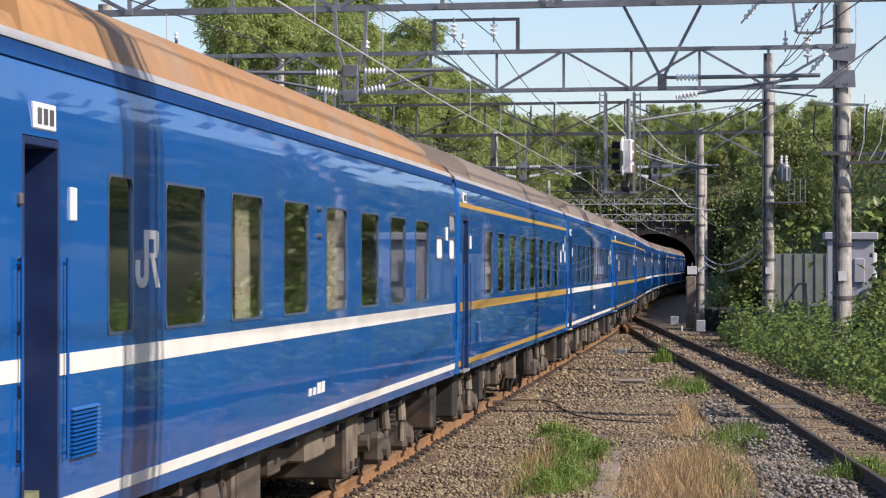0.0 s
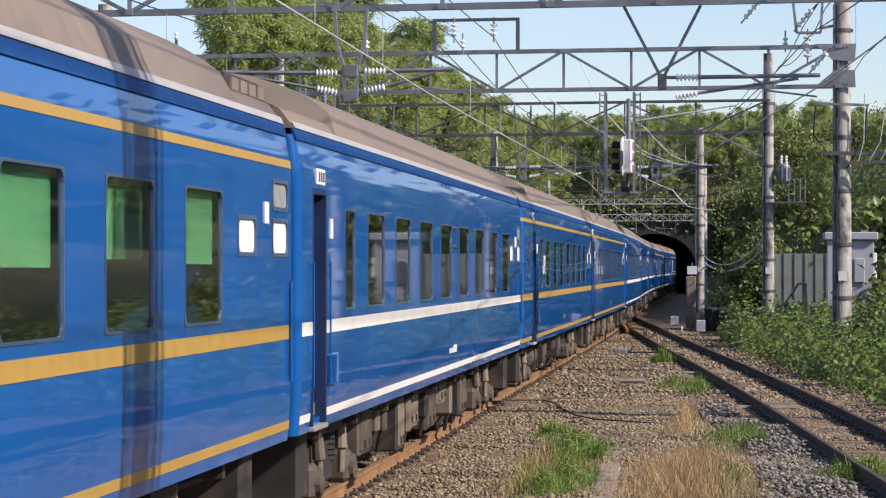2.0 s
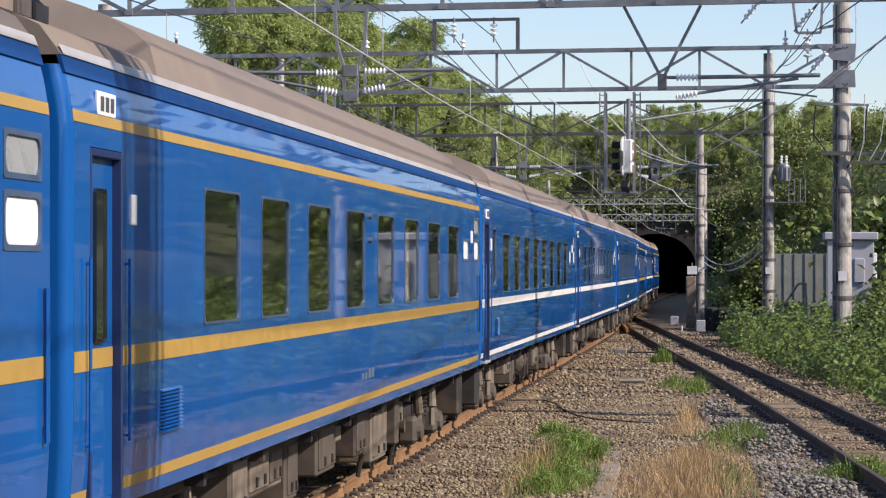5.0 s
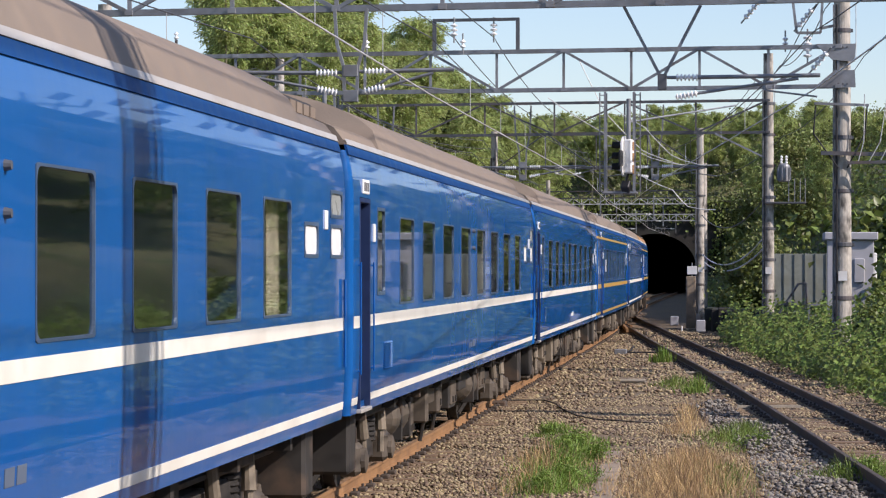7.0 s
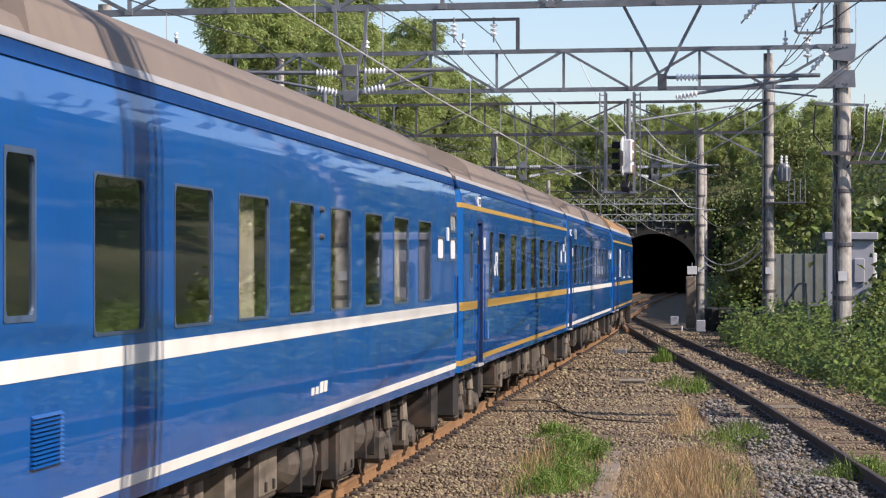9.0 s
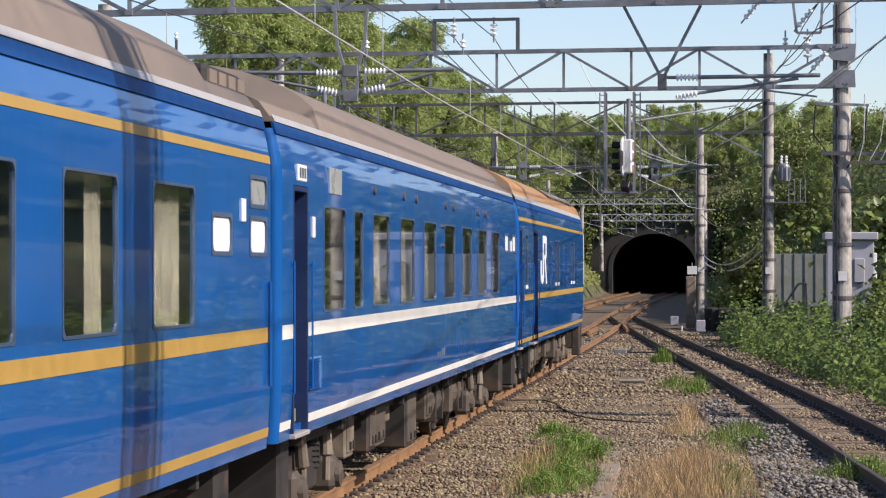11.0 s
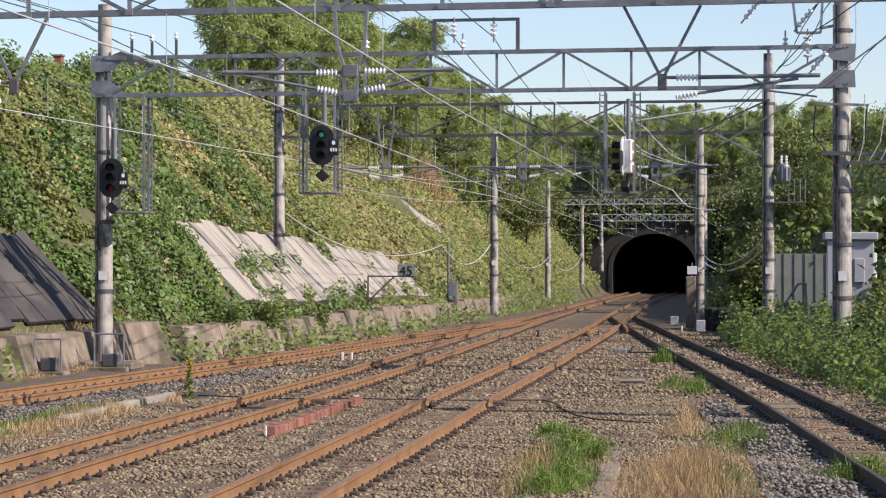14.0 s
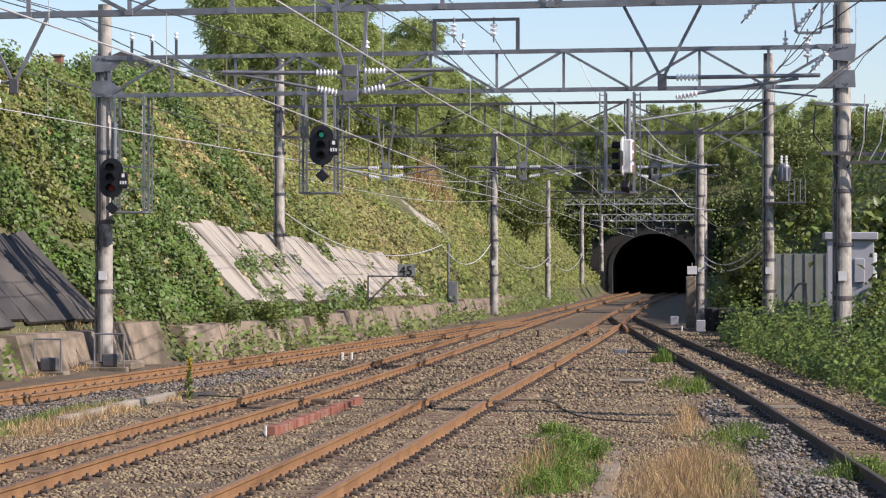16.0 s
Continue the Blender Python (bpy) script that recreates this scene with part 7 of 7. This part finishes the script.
def scatter(n, x0, x1, y0, y1, s0, s1, gap=1.2, keep=None):
    out = []
    t = 0
    while len(out) < n and t < n * 60:
        t += 1
        x, y = x0 + (x1 - x0) * RNG.random(), y0 + (y1 - y0) * RNG.random()
        if keep and not keep(x, y):
            continue
        if all((x - a) ** 2 + (y - b) ** 2 > gap * gap for a, b, _ in out):
            out.append((x, y, s0 + (s1 - s0) * RNG.random()))
    return out


def under_line(places, full):
    """Keeps crowns below the treeline that rises away from the tracks."""
    out = []
    for x, y, s in places:
        top = (2.3 + 0.0575 * y - height(x, y) + 0.9 * float(lumps(np.array(x * 0.3), np.array(y * 0.05), 2))) / full
        if top > 0.3:
            out.append((x, y, min(s, top)))
    return out


CANES = [bamboo(20 + k, 7.2 + 0.55 * k) for k in range(5)]
places = scatter(54, -30, -15.5, 108, 160, 0.75, 1.0, 1.1, lambda x, y: height(x, y) > 6.3 and x > -0.192 * y)
places += scatter(46, -34, -14.0, 150, 256, 0.8, 1.05, 1.4, lambda x, y: height(x, y) > 3.5 and x > -0.18 * y)
places += under_line(scatter(165, -34, 26, 259.6, 284, 0.6, 1.1, 0.95), 8.6)
places += [(-36.5, 175, 0.6), (-38.0, 190, 0.7), (-33.5, 168, 0.5)]
places += under_line(scatter(60, 0.0, 26, 105, 256, 0.5, 0.9, 1.4, lambda x, y: x > TOE_R(y) + 2.5), 8.6)
plant_out(CANES, places)
TREES = [tree(50 + k, 5.0 + 0.6 * k, M_BROAD) for k in range(3)]
tplaces = under_line(scatter(30, 0.5, 24, 108, 256, 0.6, 0.95, 2.2, lambda x, y: x > TOE_R(y) + 1.5), 5.6)
tplaces += scatter(12, -30, -14, 180, 256, 0.7, 1.0, 2.5, lambda x, y: height(x, y) > 3)
tplaces += scatter(95, 19.5, 46, 10, 240, 0.9, 1.35, 2.6, lambda x, y: x > 0.072 * y + 6)
plant_out(TREES, tplaces)


def stones(name, label, n, region, smin, smax, keep, material=None, heap=0.0):
    """Broken ballast stones, eight faces each."""
    x0, x1, y0, y1 = region
    P = np.empty((0, 3))
    X = x0 + (x1 - x0) * RNG.random(n)
    Y = y0 + (y1 - y0) * RNG.random(n)
    ok = keep(X, Y)
    X, Y = X[ok], Y[ok]
    n = len(X)
    Z = heights(X, Y) + heap * np.maximum(0.0, 0.5 + lumps(X * 1.1, Y * 0.4, 3)) * RNG.random(n)
    s = smin + (smax - smin) * RNG.random(n) ** 1.6
    base = np.array([(1, 0, 0), (0, 1, 0), (-1, 0, 0), (0, -1, 0), (0, 0, 0.75), (0, 0, -0.75)], float)
    v = base[None] * (0.65 + 0.7 * RNG.random((n, 6, 1))) + RNG.normal(size=(n, 6, 3)) * 0.16
    a = RNG.random(n) * 2 * math.pi
    t = RNG.normal(size=n) * 0.5
    ca, sa, ct, st = np.cos(a)[:, None], np.sin(a)[:, None], np.cos(t)[:, None], np.sin(t)[:, None]
    x, y, z = v[..., 0], v[..., 1], v[..., 2]
    y, z = y * ct - z * st, y * st + z * ct
    x, y = x * ca - y * sa, x * sa + y * ca
    co = np.stack([X[:, None] + x * s[:, None], Y[:, None] + y * s[:, None], Z[:, None] + z * s[:, None] * 0.8 + s[:, None] * 0.25], axis=2)
    tri = np.array([(0, 1, 4), (1, 2, 4), (2, 3, 4), (3, 0, 4), (1, 0, 5), (2, 1, 5), (3, 2, 5), (0, 3, 5)])
    idx = (np.arange(n)[:, None, None] * 6 + tri[None]).ravel()
    me = bpy.data.meshes.new(name)
    me.vertices.add(n * 6)
    me.vertices.foreach_set("co", co.ravel())
    me.loops.add(n * 24)
    me.loops.foreach_set("vertex_index", idx)
    me.polygons.add(n * 8)
    me.polygons.foreach_set("loop_start", np.arange(n * 8) * 3)
    me.update()
    me.validate()
    me.materials.append(material or M_STONE)
    return tagged(new(name, me), label, "ballast", kind="stuff")


def clear_of_rails(x, y):
    ok = x < 1e9
    for line in (MAIN, LEFT, SIDING, SPUR):
        d = np.abs(x - line(y))
        ok &= ~((d > 0.48) & (d < 0.66))
    return ok


stones("ballast_stones", "brown-grey broken ballast stones near the platform end", 115000, (-12.5, 3.0, 26, 52), 0.016, 0.040, clear_of_rails)
stones("ballast_stones", "brown-grey broken ballast stones between the tracks", 40000, (-14.0, 3.0, 52, 110), 0.03, 0.065, lambda x, y: clear_of_rails(x, y) & (x > TOE_L(y)) & (x < TOE_R(y)))


stones("grey_stones", "heaped fresh grey stones beside the spur", 15000, (-0.9, 2.0, 27, 50), 0.022, 0.05, lambda x, y: clear_of_rails(x, y) & (np.abs(x - np.interp(y, [27, 31.5, 37, 46, 50], [0.95, 0.8, 0.62, -0.25, -0.6])) < np.interp(y, [27, 33, 50], [0.55, 0.5, 0.3])), M_STONE_GREY, 0.16)
stones("grey_stones", "loose pale grey stones along the siding", 22000, (-15.0, -9.9, 38, 66), 0.02, 0.045, lambda x, y: clear_of_rails(x, y) & (np.abs(x - SIDING(y) - 1.35) < 0.75), M_STONE_GREY, 0.05)


# ---- what moves ----
def motions():
    for k, car in enumerate(COACHES):
        middle = 32.98 - PITCH / 2 + PITCH * k
        rows = [(0.5 * i, train_pose(middle - travelled(0.5 * i))) for i in range(33)]
        walk(car, rows)
    # wheels of 0.43 m radius roll towards the near end
    turns = [(i / FPS, math.degrees(travelled(i / FPS) / 0.43)) for i in range(int(16 * FPS) + 1)]
    for wheelset, e in WHEELSETS:
        walk(wheelset, [(t, pose(0, e, 0.43, a)) for t, a in turns])


motions()
